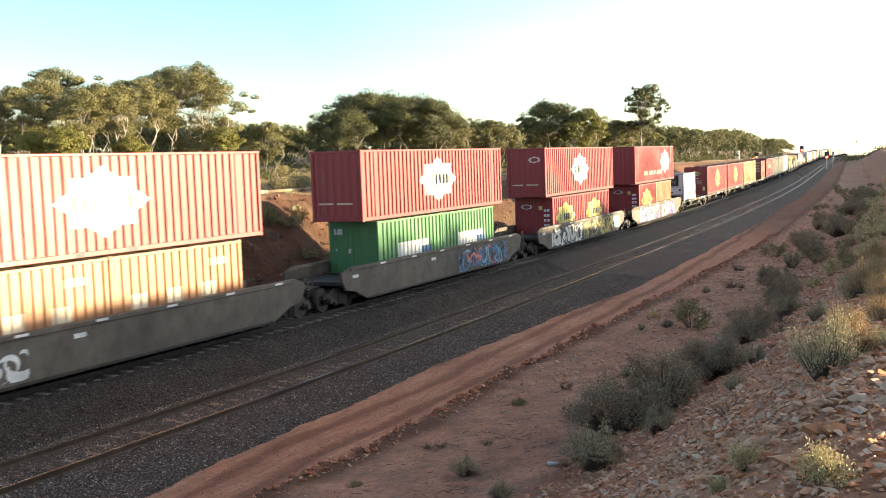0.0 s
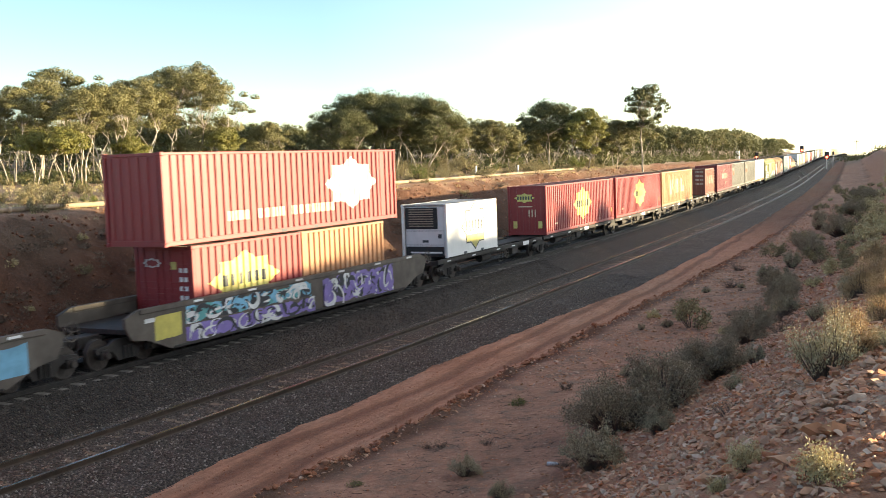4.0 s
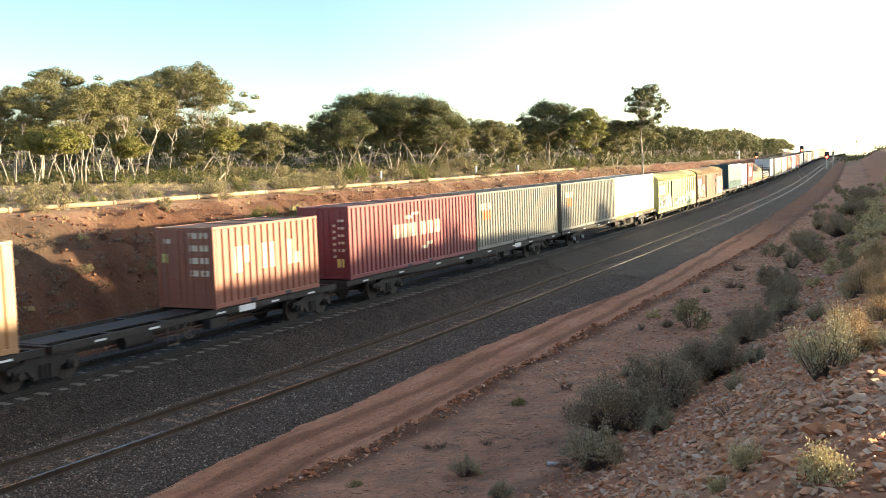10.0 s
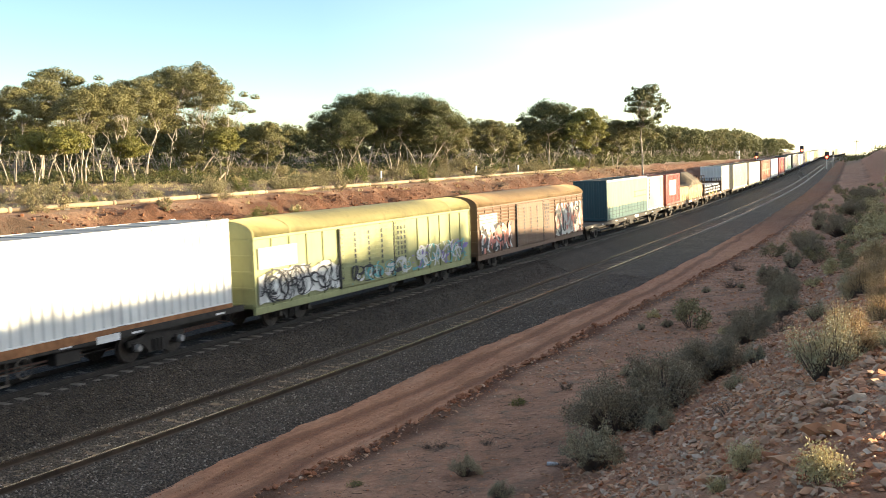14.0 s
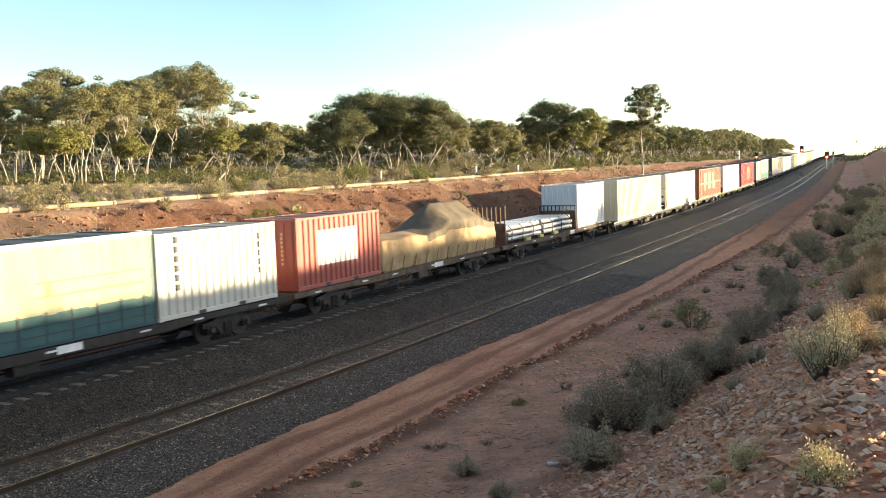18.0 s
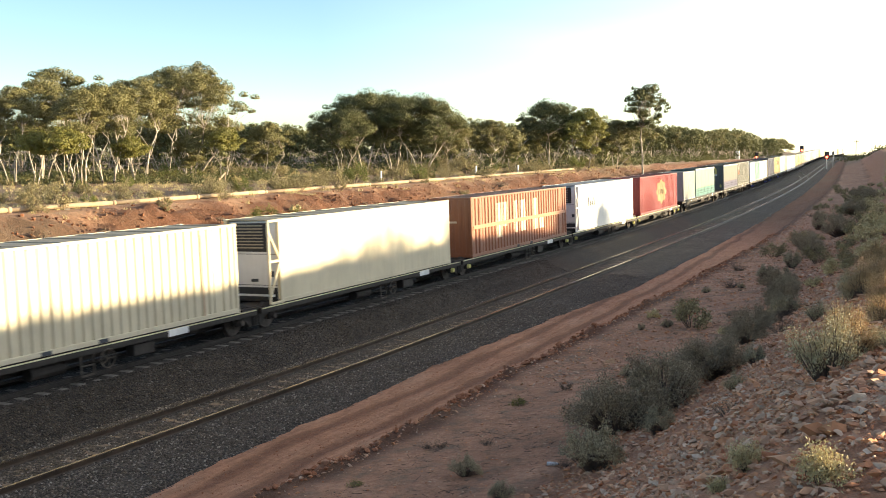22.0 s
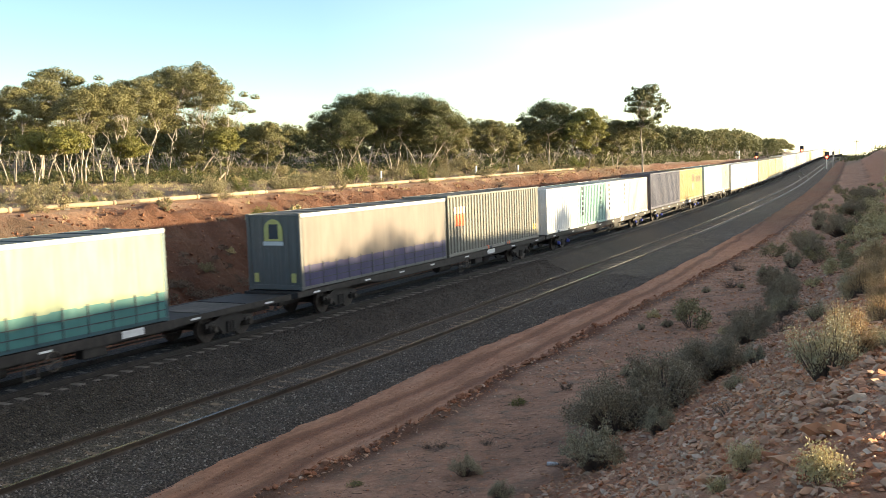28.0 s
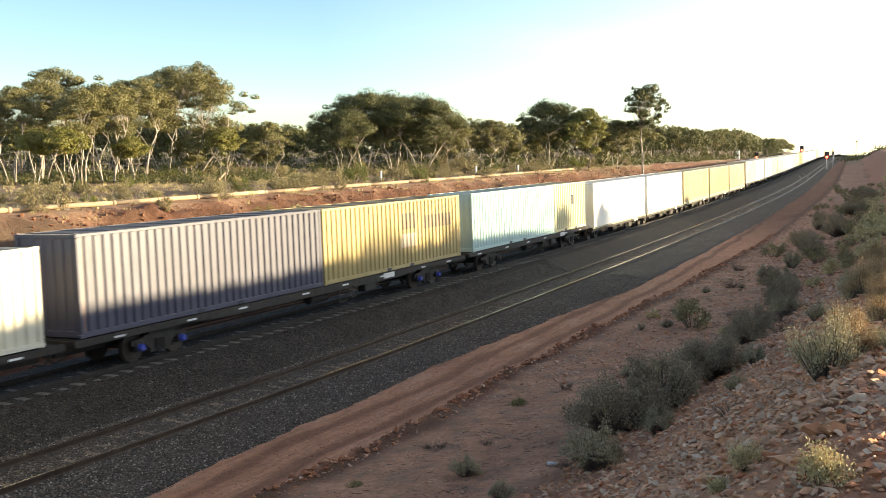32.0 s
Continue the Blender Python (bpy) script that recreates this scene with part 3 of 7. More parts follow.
def bogie(parent, y, u, cap=WHEEL):
    b = new("bogie", SHAPES["bolster"])
    b.parent = parent
    b.matrix_basis = pose(0, y, RAIL)
    for sx in (-1, 1):
        f = new("side_frame", SHAPES["side_frame"])
        f.parent = b
        f.matrix_basis = pose(sx * 0.98, 0, 0, 0, 0, 0 if sx > 0 else 180)
    if cap.name not in CAP_MESH:
        CAP_MESH[cap.name] = SHAPES["cap"].copy()
        CAP_MESH[cap.name].materials[0] = cap
    for wy in (-0.92, 0.92):
        w = new("wheelset", SHAPES["wheelset"])
        w.parent = b
        w.matrix_basis = pose(0, wy, 0.46)
        WHEELS.append((w, wy, u))
        c = new("axle_cap", CAP_MESH[cap.name])
        c.parent = b
        c.matrix_basis = pose(1.10, wy, 0.46)
    return b


def handwheel(parent, x, y, z, r=0.27, material=GREY):
    bm = bmesh.new()
    k = 18
    for i in range(k):
        a, b = 2 * math.pi * i / k, 2 * math.pi * (i + 1) / k
        rod(bm, (0, r * math.cos(a), r * math.sin(a)), (0, r * math.cos(b), r * math.sin(b)), 0.02, n=6)
    for i in range(5):
        a = 2 * math.pi * i / 5
        rod(bm, (0, 0, 0), (0.0, r * math.cos(a), r * math.sin(a)), 0.016, n=6)
    rod(bm, (-0.12, 0, 0), (0.02, 0, 0), 0.035, n=8)
    return turned(part("handbrake_wheel", bm, material, parent, "round spoked handbrake wheel"), pose(x, y, z))


def coupler(parent, y, way):
    bm = boxes((-0.11, 0.11, min(y, y + way * 0.75), max(y, y + way * 0.75), 0.82 + RAIL - 0.1, 0.82 + RAIL + 0.1), bev=0.02)
    box(bm, -0.17, 0.17, min(y + way * 0.6, y + way * 0.9), max(y + way * 0.6, y + way * 0.9), 0.82 + RAIL - 0.15, 0.82 + RAIL + 0.15, 0.04)
    part("coupler", bm, STEEL, parent, "rusty automatic knuckle coupler")
    bm = bmesh.new()
    rod(bm, (0.3, y, 0.75 + RAIL), (0.33, y + way * 0.35, 0.42 + RAIL), 0.03, n=6)
    rod(bm, (0.33, y + way * 0.35, 0.42 + RAIL), (0.3, y + way * 0.7, 0.5 + RAIL), 0.03, n=6)
    part("brake_hose", bm, BLACK, parent, "black rubber brake hose")


def deck_wagon(label, u0, u1, floor, bogies, kind="skeletal", stripe=WHITE, cap=WHEEL, deep=0.0, wheel_at=None, couple=(True, True), group="container wagons", steel=None):
    """Open container wagon: side sills, spine, cross members, end sills, deck plates, reflectors."""
    steel = steel or STEEL
    u = (u0 + u1) / 2
    h = (u1 - u0) / 2
    w = ride("container_wagon", label, "freight wagon", u, group)
    top = floor - 0.01
    for sx in (-1, 1):
        bm = bmesh.new()
        x0, x1 = sorted((sx * 1.22, sx * 1.10))
        if deep:
            prof = ((-h, top - 0.2), (-h * 0.62, top - 0.2), (-h * 0.48, top - 0.2 - deep * 0.45), (h * 0.48, top - 0.2 - deep * 0.45), (h * 0.62, top - 0.2), (h, top - 0.2), (h, top), (-h, top))
        else:
            prof = ((-h, top - 0.2), (h, top - 0.2), (h, top), (-h, top))
        vs = [[bm.verts.new((x, y, z)) for y, z in prof] for x in (x0, x1)]
        bm.faces.new(vs[0])
        bm.faces.new(vs[1])
        k = len(prof)
        for i in range(k):
            j = (i + 1) % k
            bm.faces.new((vs[0][i], vs[0][j], vs[1][j], vs[1][i]))
        bmesh.ops.recalc_face_normals(bm, faces=bm.faces)
        part("side_sill", bm, steel, w)
    part("centre_sill", boxes((-0.28, 0.28, -h + 0.1, h - 0.1, top - 0.55, top - 0.06), bev=0.015), steel, w)
    n = max(3, round(2 * h / 2.4))
    for i in range(n + 1):
        y = -h + 0.12 + (2 * h - 0.24) * i / n
        part("cross_member", boxes((-1.10, 1.10, y - 0.09, y + 0.09, top - 0.24, top - 0.035)), steel, w)
    if kind == "flat":
        for i in range(n):
            y0 = -h + 0.12 + (2 * h - 0.24) * i / n
            part("deck_plate", boxes((-1.098, 1.098, y0 + 0.1, y0 + (2 * h - 0.24) / n - 0.1, top - 0.05, top - 0.012)), DECK if i % 2 else steel, w)
    else:
        part("walkway", boxes((-0.55, 0.55, -h + 0.2, h - 0.2, top - 0.05, top - 0.02)), steel, w)
    k = max(2, round(2 * h / 3.1)) if stripe is not YELLOW else 0
    for i in range(k):
        y = -h + (i + 0.5) * 2 * h / k + 0.35 * math.sin(i * 2.3 + u)
        part("reflector", boxes((1.222, 1.228, y - 0.22, y + 0.22, top - 0.15, top - 0.09)), stripe, w, "pale reflective strip")
    if stripe is YELLOW:
        part("edge_line", boxes((1.222, 1.227, -h + 0.05, h - 0.05, top - 0.045, top - 0.005)), flat_cream, w, "cream painted edge line")
    for y in bogies:
        bogie(w, y - u, y, cap)
    if couple[0]:
        coupler(w, -h, -1)
    if couple[1]:
        coupler(w, h, 1)
    yw = (wheel_at - u) if wheel_at else 0.15 * h
    handwheel(w, 1.27, yw, top - 0.42)
    bm = boxes((0.75, 1.12, yw + 1.2, yw + 2.1, top - 0.62, top - 0.25), bev=0.03)
    part("equipment_box", bm, steel, w)
    bm = bmesh.new()
    rod(bm, (0.7, yw - 2.4, top - 0.48), (0.7, yw - 1.2, top - 0.48), 0.2, n=14)
    part("air_reservoir", bm, steel, w, smooth=False)
    part("data_plate", boxes((1.223, 1.228, yw + 2.6, yw + 3.5, top - 0.24, top - 0.02)), WHITE, w, "white painted data panel")
    bm = boxes((1.16, 1.20, yw - 0.95, yw - 0.91, top - 0.78, top - 0.2), (1.16, 1.20, yw - 0.49, yw - 0.45, top - 0.78, top - 0.2), (1.13, 1.23, yw - 0.95, yw - 0.45, top - 0.81, top - 0.77), (1.15, 1.21, yw - 0.91, yw - 0.49, top - 0.52, top - 0.49))
    part("side_step", bm, GREY, w, "bent steel side step")
    bm = bmesh.new()
    rod(bm, (0.42, -0.6 * h, top - 0.6), (0.42, 0.6 * h, top - 0.6), 0.03, n=6)
    part("brake_rod", bm, steel, w)
    return w


flat_cream = flat("cream_edge_line", (0.52, 0.47, 0.28), (0.62, 0.56, 0.36), 3.0, 0.7)


# container walls: a trapezoid wave along y
def wave(y, pitch, depth):
    a = (y / pitch) % 1.0
    if a < 0.50:
        return 0.0
    if a < 0.60:
        return -depth * (a - 0.50) / 0.10
    if a < 0.90:
        return -depth
    return -depth * (1 - (a - 0.90) / 0.10)


def wave_breaks(y0, y1, pitch):
    ys = {y0, y1}
    k = math.floor(y0 / pitch)
    while k * pitch < y1:
        for a in (0, 0.50, 0.60, 0.90):
            y = (k + a) * pitch
            if y0 < y < y1:
                ys.add(y)
        k += 1
    return ys


def sheet(bm, x, y0, y1, lo, hi, pitch, depth, sign=1, extra=(), thick=0.0):
    """A skin at x between heights lo(y) and hi(y) that follows the wave."""
    ys = sorted(wave_breaks(y0, y1, pitch) | {e for e in extra if y0 < e < y1})
    row = []
    for y in ys:
        d = x + sign * wave(y, pitch, depth)
        row.append((bm.verts.new((d, y, lo(y))), bm.verts.new((d, y, hi(y)))))
    for (a, b), (c, d) in zip(row, row[1:]):
        f = (a, c, d, b) if sign > 0 else (b, d, c, a)
        if hi(a.co.y) - lo(a.co.y) > 1e-4 or hi(c.co.y) - lo(c.co.y) > 1e-4:
            bm.faces.new(f)
    return bm


def const(v):
    return lambda y: v


def star(bm, x, y, z, r, pitch, depth, half=None, cap=9.0):
    """An eight-pointed badge: a square and a diamond of one size."""
    q = r * 0.68
    w = half or r

    def hi(v):
        a = abs(v - y) / w
        d = r * max(0, 1 - a)
        return min(z + max(d, q if abs(v - y) <= q * w / r else 0, 0), z + cap)

    def lo(v):
        a = abs(v - y) / w
        return min(hi(v), z - max(r * max(0, 1 - a), q if a <= q / r else 0))
    c = q * w / r
    m = (1 - q / r) * w
    sheet(bm, x, y - w, y + w, lo, hi, pitch, depth, 1, (y - c - 1e-4, y - c + 1e-4, y - m, y, y + m, y + c - 1e-4, y + c + 1e-4))
    return bm


PITCH, DEEP = 0.36, 0.058


def container(label, u0, length, floor, colour, height=2.9, style="box", end="doors", wear=0.35, group="containers", pitch=PITCH, deep=DEEP, roof=None, width=2.46, cheap=False):
    """A freight container on its wagon: skins, posts, rails, castings, doors. Its origin is at its floor's middle."""
    u = u0 + length / 2
    c = ride("shipping_container", label, "container", u, group)
    P = paint(colour, wear)
    h, w = length / 2, width / 2
    z0, z1 = floor, floor + height
    if style in ("smooth", "curtain", "reefer"):
        pitch, deep = (0.62, 0.006)
    for sx in (1, -1):
        bm = bmesh.new()
        sheet(bm, sx * (w - 0.012), -h + 0.10, h - 0.10, const(z0 + 0.14), const(z1 - 0.08), pitch, deep, sx)
        part("side_wall", bm, P, c)
    for sx in (-1, 1):
        part("top_rail", boxes((sx * w - (0.07 if sx > 0 else 0), sx * w + (0.07 if sx < 0 else 0), -h + 0.1, h - 0.1, z1 - 0.10, z1 - 0.015), bev=0.012), P, c)
        part("bottom_rail", boxes((sx * w - (0.08 if sx > 0 else 0), sx * w + (0.08 if sx < 0 else 0), -h + 0.1, h - 0.1, z0 + 0.02, z0 + 0.17), bev=0.012), P, c)
    post = None
    for sx in (-1, 1):
        for sy in (-1, 1):
            x, y = sx * (w - 0.07), sy * (h - 0.07)
            if post is None:
                post = part("corner_post", boxes((-0.068, 0.068, -0.068, 0.068, z0 + 0.118, z1 - 0.118), bev=0.014), P, c)
                post.matrix_basis = pose(x, y, 0)
                casting = part("corner_casting", boxes((-0.075, 0.075, -0.085, 0.085, 0, 0.118), bev=0.016), P, c)
                casting.matrix_basis = pose(x, y, z0)
            else:
                share("corner_post", post, c, pose(x, y, 0))
                share("corner_casting", casting, c, pose(x, y, z0))
            share("corner_casting", casting, c, pose(x, y, z1 - 0.118))
    bm = boxes((-w + 0.02, w - 0.02, -h + 0.03, h - 0.03, z1 - 0.07, z1 - 0.03))
    roof = roof or paint(tuple(0.42 * v + 0.035 for v in colour), 0.8, 0.75)
    rf = part("roof", bm, roof, c, "dull dirt-stained roof")
    if not cheap:
        k = max(3, int(length / 1.3))
        bow = None
        for i in range(k):
            y = -h + 0.5 + (length - 1.0) * i / (k - 1)
            if bow is None:
                bow = part("roof_bow", boxes((-w + 0.1, w - 0.1, -0.16, 0.16, z1 - 0.045, z1 - 0.012)), roof or P, rf)
                bow.matrix_basis = pose(0, y, 0)
            else:
                share("roof_bow", bow, rf, pose(0, y, 0))
    part("floor", boxes((-w + 0.1, w - 0.1, -h + 0.05, h - 0.05, z0 + 0.04, z0 + 0.12)), STEEL, c)
    if length > 13 and style == "box" and not cheap:
        for y in (-6.1, 6.1):
            part("load_post", boxes((w - 0.05, w + 0.001, y - 0.13, y + 0.13, z0 + 0.17, z1 - 0.1), bev=0.008), P, c, "lifting post at the 40-foot mark")
    if length > 10 and style in ("box",) and not cheap:
        for y in (-1.03, 1.03):
            part("fork_pocket", boxes((w - 0.07, w + 0.003, y - 0.18, y + 0.18, z0 + 0.03, z0 + 0.145)), DARK, c)
    elif length < 7 and not cheap:
        for y in (-1.03, 1.03):
            part("fork_pocket", boxes((w - 0.07, w + 0.003, y - 0.18, y + 0.18, z0 + 0.03, z0 + 0.145)), DARK, c)
    # the end that faces the rear of the line, towards the camera
    part("end_wall", boxes((-w + 0.08, w - 0.08, h - 0.09, h - 0.05, z0 + 0.06, z1 - 0.06)), P, c)
    if end == "doors":
        for sx in (-1, 1):
            bm = boxes((min(sx * 0.012, sx * (w - 0.14)), max(sx * 0.012, sx * (w - 0.14)), -h + 0.035, -h + 0.075, z0 + 0.14, z1 - 0.12))
            d = part("door", bm, P, c)
            for i in range(4):
                z = z0 + 0.4 + (height - 0.8) * i / 3
                part("door_panel", boxes((min(sx * 0.06, sx * (w - 0.2)), max(sx * 0.06, sx * (w - 0.2)), -h + 0.018, -h + 0.036, z - 0.2, z + 0.2), bev=0.012), P, d)
            for x in (sx * 0.28, sx * 0.82):
                bm = bmesh.new()
                rod(bm, (x, -h + 0.005, z0 + 0.08), (x, -h + 0.005, z1 - 0.08), 0.02, n=8)
                for z in (z0 + 0.5, z0 + 1.2, z0 + 1.9, z1 - 0.35):
                    box(bm, x - 0.05, x + 0.05, -h - 0.005, -h + 0.03, z - 0.04, z + 0.04)
                box(bm, x - 0.02, x + 0.26, -h - 0.02, -h + 0.0, z0 + 0.98, z0 + 1.03)
                part("locking_bar", bm, P, d, "galvanised locking bar with handle")
        part("door_header", boxes((-w + 0.14, w - 0.14, -h + 0.02, -h + 0.1, z1 - 0.12, z1 - 0.02), bev=0.01), P, c)
        part("door_sill", boxes((-w + 0.14, w - 0.14, -h + 0.02, -h + 0.1, z0 + 0.02, z0 + 0.14), bev=0.01), P, c)
    elif end == "ribbed":
        bm = boxes((-w + 0.14, w - 0.14, -h + 0.06, -h + 0.09, z0 + 0.1, z1 - 0.1))
        fw = part("front_wall", bm, P, c)
        rib = None
        for i in range(0 if cheap else 6):
            x = -w + 0.28 + (2 * w - 0.56) * i / 5
            if rib is None:
                rib = part("rib", boxes((-0.09, 0.09, -h + 0.03, -h + 0.062, z0 + 0.14, z1 - 0.14), bev=0.015), P, fw)
                rib.matrix_basis = pose(x, 0, 0)
            else:
                share("rib", rib, fw, pose(x, 0, 0))
        part("front_header", boxes((-w + 0.14, w - 0.14, -h + 0.02, -h + 0.1, z1 - 0.12, z1 - 0.02), bev=0.01), P, c)
        part("front_sill", boxes((-w + 0.14, w - 0.14, -h + 0.02, -h + 0.1, z0 + 0.02, z0 + 0.2), bev=0.01), P, c)
    return c


def badge(c, y, z, r, material, letters=None, pitch=PITCH, deep=DEEP, width=2.46, wide=None):
    x = width / 2 - 0.012 + 0.004
    part("badge", star(bmesh.new(), x, y, z, r, pitch, deep, wide), material, c, "eight-pointed painted badge")
    if letters:
        w = wide or r
        for i in range(6):
            y0 = y - w * 0.62 + i * w * 0.215
            bm = sheet(bmesh.new(), x + 0.004, y0, y0 + w * (0.07 if i in (1,) else 0.12), const(z - r * 0.2), const(z + r * 0.2), pitch, deep)
            part("lettering_bar", bm, letters, c)


def bars(c, rows, material, pitch=PITCH, deep=DEEP, width=2.46, label="", off=0.004, name="lettering_bar"):
    """Plain painted bars on the side: rows of y0, y1, z0, z1."""
    for y0, y1, za, zb in rows:
        bm = sheet(bmesh.new(), width / 2 - 0.012 + off, y0, y1, const(za), const(zb), pitch, deep)
        part(name, bm, material, c, label)


def end_bars(c, rows, material, y, name="marking", off=0.0):
    for x0, x1, za, zb in rows:
        part(name, boxes((x0, x1, y - 0.004 - off, y + 0.004 - off, za, zb)), material, c)


RED, ORANGE = (0.25, 0.014, 0.018), (0.37, 0.165, 0.072)
DKRED = (0.20, 0.03, 0.035)
GREEN, WHITEC, CREAM = (0.04, 0.185, 0.06), (0.72, 0.72, 0.70), (0.60, 0.55, 0.42)
GREYC, TAN = (0.155, 0.15, 0.125), (0.40, 0.30, 0.12)
AQUA, TEAL = (0.20, 0.36, 0.33), (0.006, 0.06, 0.075)
FLAME = flat("flame_marking", (0.60, 0.13, 0.06), (0.70, 0.18, 0.08), 3.0, 0.6, 0, 0.05)


def end_star(c, x, z, w, h, y, material=WHITE, inner=None):
    """A small eight-pointed badge on a container's end, with a field of another colour."""
    for k, m, off in ((1.0, material, 0.0), (0.72, inner, 0.004)):
        if m is None:
            continue
        bm = bmesh.new()
        ring = []
        for i in range(16):
            a, q = math.pi * i / 8, (1.0 if i % 2 == 0 else 0.74) * k
            ring.append((x + w * q * math.cos(a), z + h * q * math.sin(a)))
        rows = [[bm.verts.new((u, yy, v)) for u, v in ring] for yy in (y - 0.003 - off, y + 0.003 - off)]
        bm.faces.new(rows[0])
        bm.faces.new(rows[1][::-1])
        for i in range(16):
            bm.faces.new((rows[0][i], rows[0][(i + 1) % 16], rows[1][(i + 1) % 16], rows[1][i]))
        bmesh.ops.recalc_face_normals(bm, faces=bm.faces)
        part("badge", bm, m, c, "small eight-pointed badge on the end")


# ---- well wagons with double stacks ----
def well_wagon(u, label):
    w = ride("well_wagon", label, "freight wagon", u, "well wagons")
    h = 9.4
    prof = ((-h, 1.52), (-h + 0.25, 1.12), (-h + 0.9, 1.02), (-h + 1.9, 0.62), (h - 1.9, 0.62), (h - 0.9, 1.02), (h - 0.25, 1.12), (h, 1.52), (h, 1.80), (h - 0.5, 1.98), (h - 2.0, 2.0), (-h + 2.0, 2.0), (-h + 0.5, 1.98), (-h, 1.80))
    for sx in (-1, 1):
        bm = bmesh.new()
        vs = [[bm.verts.new((x, y, z)) for y, z in prof] for x in sorted((sx * 1.30, sx * 1.42))]
        bm.faces.new(vs[0])
        bm.faces.new(vs[1])
        k = len(prof)
        for i in range(k):
            j = (i + 1) % k
            bm.faces.new((vs[0][i], vs[0][j], vs[1][j], vs[1][i]))
        bmesh.ops.recalc_face_normals(bm, faces=bm.faces)
        part("side_wall", bm, GREY, w, "scuffed grey steel side wall")
        part("top_chord", boxes((min(sx * 1.27, sx * 1.46), max(sx * 1.27, sx * 1.46), -h + 0.6, h - 0.6, 1.84, 2.0), bev=0.02), GREY, w)
        part("bottom_chord", boxes((min(sx * 1.30, sx * 1.45), max(sx * 1.30, sx * 1.45), -h + 2.0, h - 2.0, 0.58, 0.68), bev=0.02), STEEL, w)
    part("well_floor", boxes((-1.30, 1.30, -6.4, 6.4, 0.80, 0.95)), STEEL, w)
    for sy in (-1, 1):
        part("end_platform", boxes((-1.28, 1.28, min(sy * 6.6, sy * 9.3), max(sy * 6.6, sy * 9.3), 1.32, 1.46)), STEEL, w)
        part("end_bulkhead", boxes((-1.28, 1.28, min(sy * 6.5, sy * 6.62), max(sy * 6.5, sy * 6.62), 0.9, 1.5)), STEEL, w)
        part("draw_beam", boxes((-0.3, 0.3, min(sy * 9.3, sy * 10.2), max(sy * 9.3, sy * 10.2), 0.95, 1.32), bev=0.03), STEEL, w)
        bogie(w, sy * 9.0, u + sy * 9.0)
        coupler(w, sy * 10.1, sy)
    for y in (-6.2, -3.4, -0.6, 2.3, 5.1, 7.8):
        part("reflector", boxes((1.462, 1.468, y - 0.22, y + 0.22, 1.90, 1.97)), WHITE, w, "pale reflective strip")
    for y in (-8.4, -1.4):
        part("data_plate", boxes((1.422, 1.428, y - 0.22, y + 0.22, 1.55, 1.68)), WHITE, w)
    handwheel(w, 1.35, 9.75, 1.75)
    return w


def swirl(parent, x, y0, y1, z0, z1, cols, seed, count=26, width=0.09, ground=None):
    """Spray-painted curls on a steel side: bands that loop within a panel."""
    rnd = random.Random(seed)
    per = {}
    if ground:
        bm = bmesh.new()
        k = max(2, int((y1 - y0) / 0.35))
        row = [(bm.verts.new((x + 0.0022, y0 + (y1 - y0) * i / k, z0 + 0.12 * rnd.random())), bm.verts.new((x + 0.0022, y0 + (y1 - y0) * i / k, z1 - 0.3 * (z1 - z0) * rnd.random() ** 1.5))) for i in range(k + 1)]
        for (a, b), (c, d) in zip(row, row[1:]):
            bm.faces.new((a, c, d, b))
        part("graffiti_ground", bm, ground, parent, "flat sprayed background of graffiti")
    for i in range(count):
        m = cols[i % len(cols)]
        bm = per.setdefault(m.name, (m, bmesh.new()))[1]
        cy, cz = y0 + (y1 - y0) * rnd.random(), z0 + (z1 - z0) * (0.25 + 0.5 * rnd.random())
        ry, rz = rnd.uniform(0.12, 0.55), (z1 - z0) * rnd.uniform(0.15, 0.5)
        a0, turn = rnd.uniform(0, 6.28), rnd.uniform(1.6, 4.4) * rnd.choice((-1, 1))
        lean = rnd.uniform(-0.5, 0.5)
        wd = width * rnd.uniform(0.5, 1.7)
        prev = None
        off = 0.003 + 0.0006 * i
        for k in range(11):
            a = a0 + turn * k / 10
            c, s = math.cos(a), math.sin(a)
            wk = wd * (0.25 + math.sin(math.pi * k / 10))
            pts = []
            for q in (-wk / 2, wk / 2):
                y = cy + (ry + q) * c + lean * (rz + q) * s
                z = cz + (rz + q) * s
                pts.append(bm.verts.new((x + off, min(y1, max(y0, y)), min(z1, max(z0, z)))))
            if prev:
                bm.faces.new((prev[0], prev[1], pts[1], pts[0]))
            prev = pts
    for m, bm in per.values():
        bmesh.ops.dissolve_degenerate(bm, dist=1e-5, edges=bm.edges)
        tagged(part("graffiti", bm, m, parent, "spray-painted graffiti curls"), kind="stuff")


def tone(name, c):
    return flat(name, rgb(c, 0.85), rgb(c, 1.1), 4.0, 0.6, 0, 0.04)


G_BLUE, G_SKY, G_PURPLE = tone("blue_spray", (0.07, 0.15, 0.27)), tone("sky_spray", (0.16, 0.40, 0.55)), tone("violet_spray", (0.22, 0.16, 0.42))
G_WHITE, G_OLIVE, G_BLACK = tone("white_spray", (0.62, 0.62, 0.60)), tone("olive_spray", (0.24, 0.21, 0.11)), tone("black_spray", (0.03, 0.03, 0.035))
G_YEL, G_TEAL, G_PINK = tone("yellow_spray", (0.50, 0.42, 0.10)), tone("teal_spray", (0.10, 0.34, 0.34)), tone("pink_spray", (0.55, 0.20, 0.16))

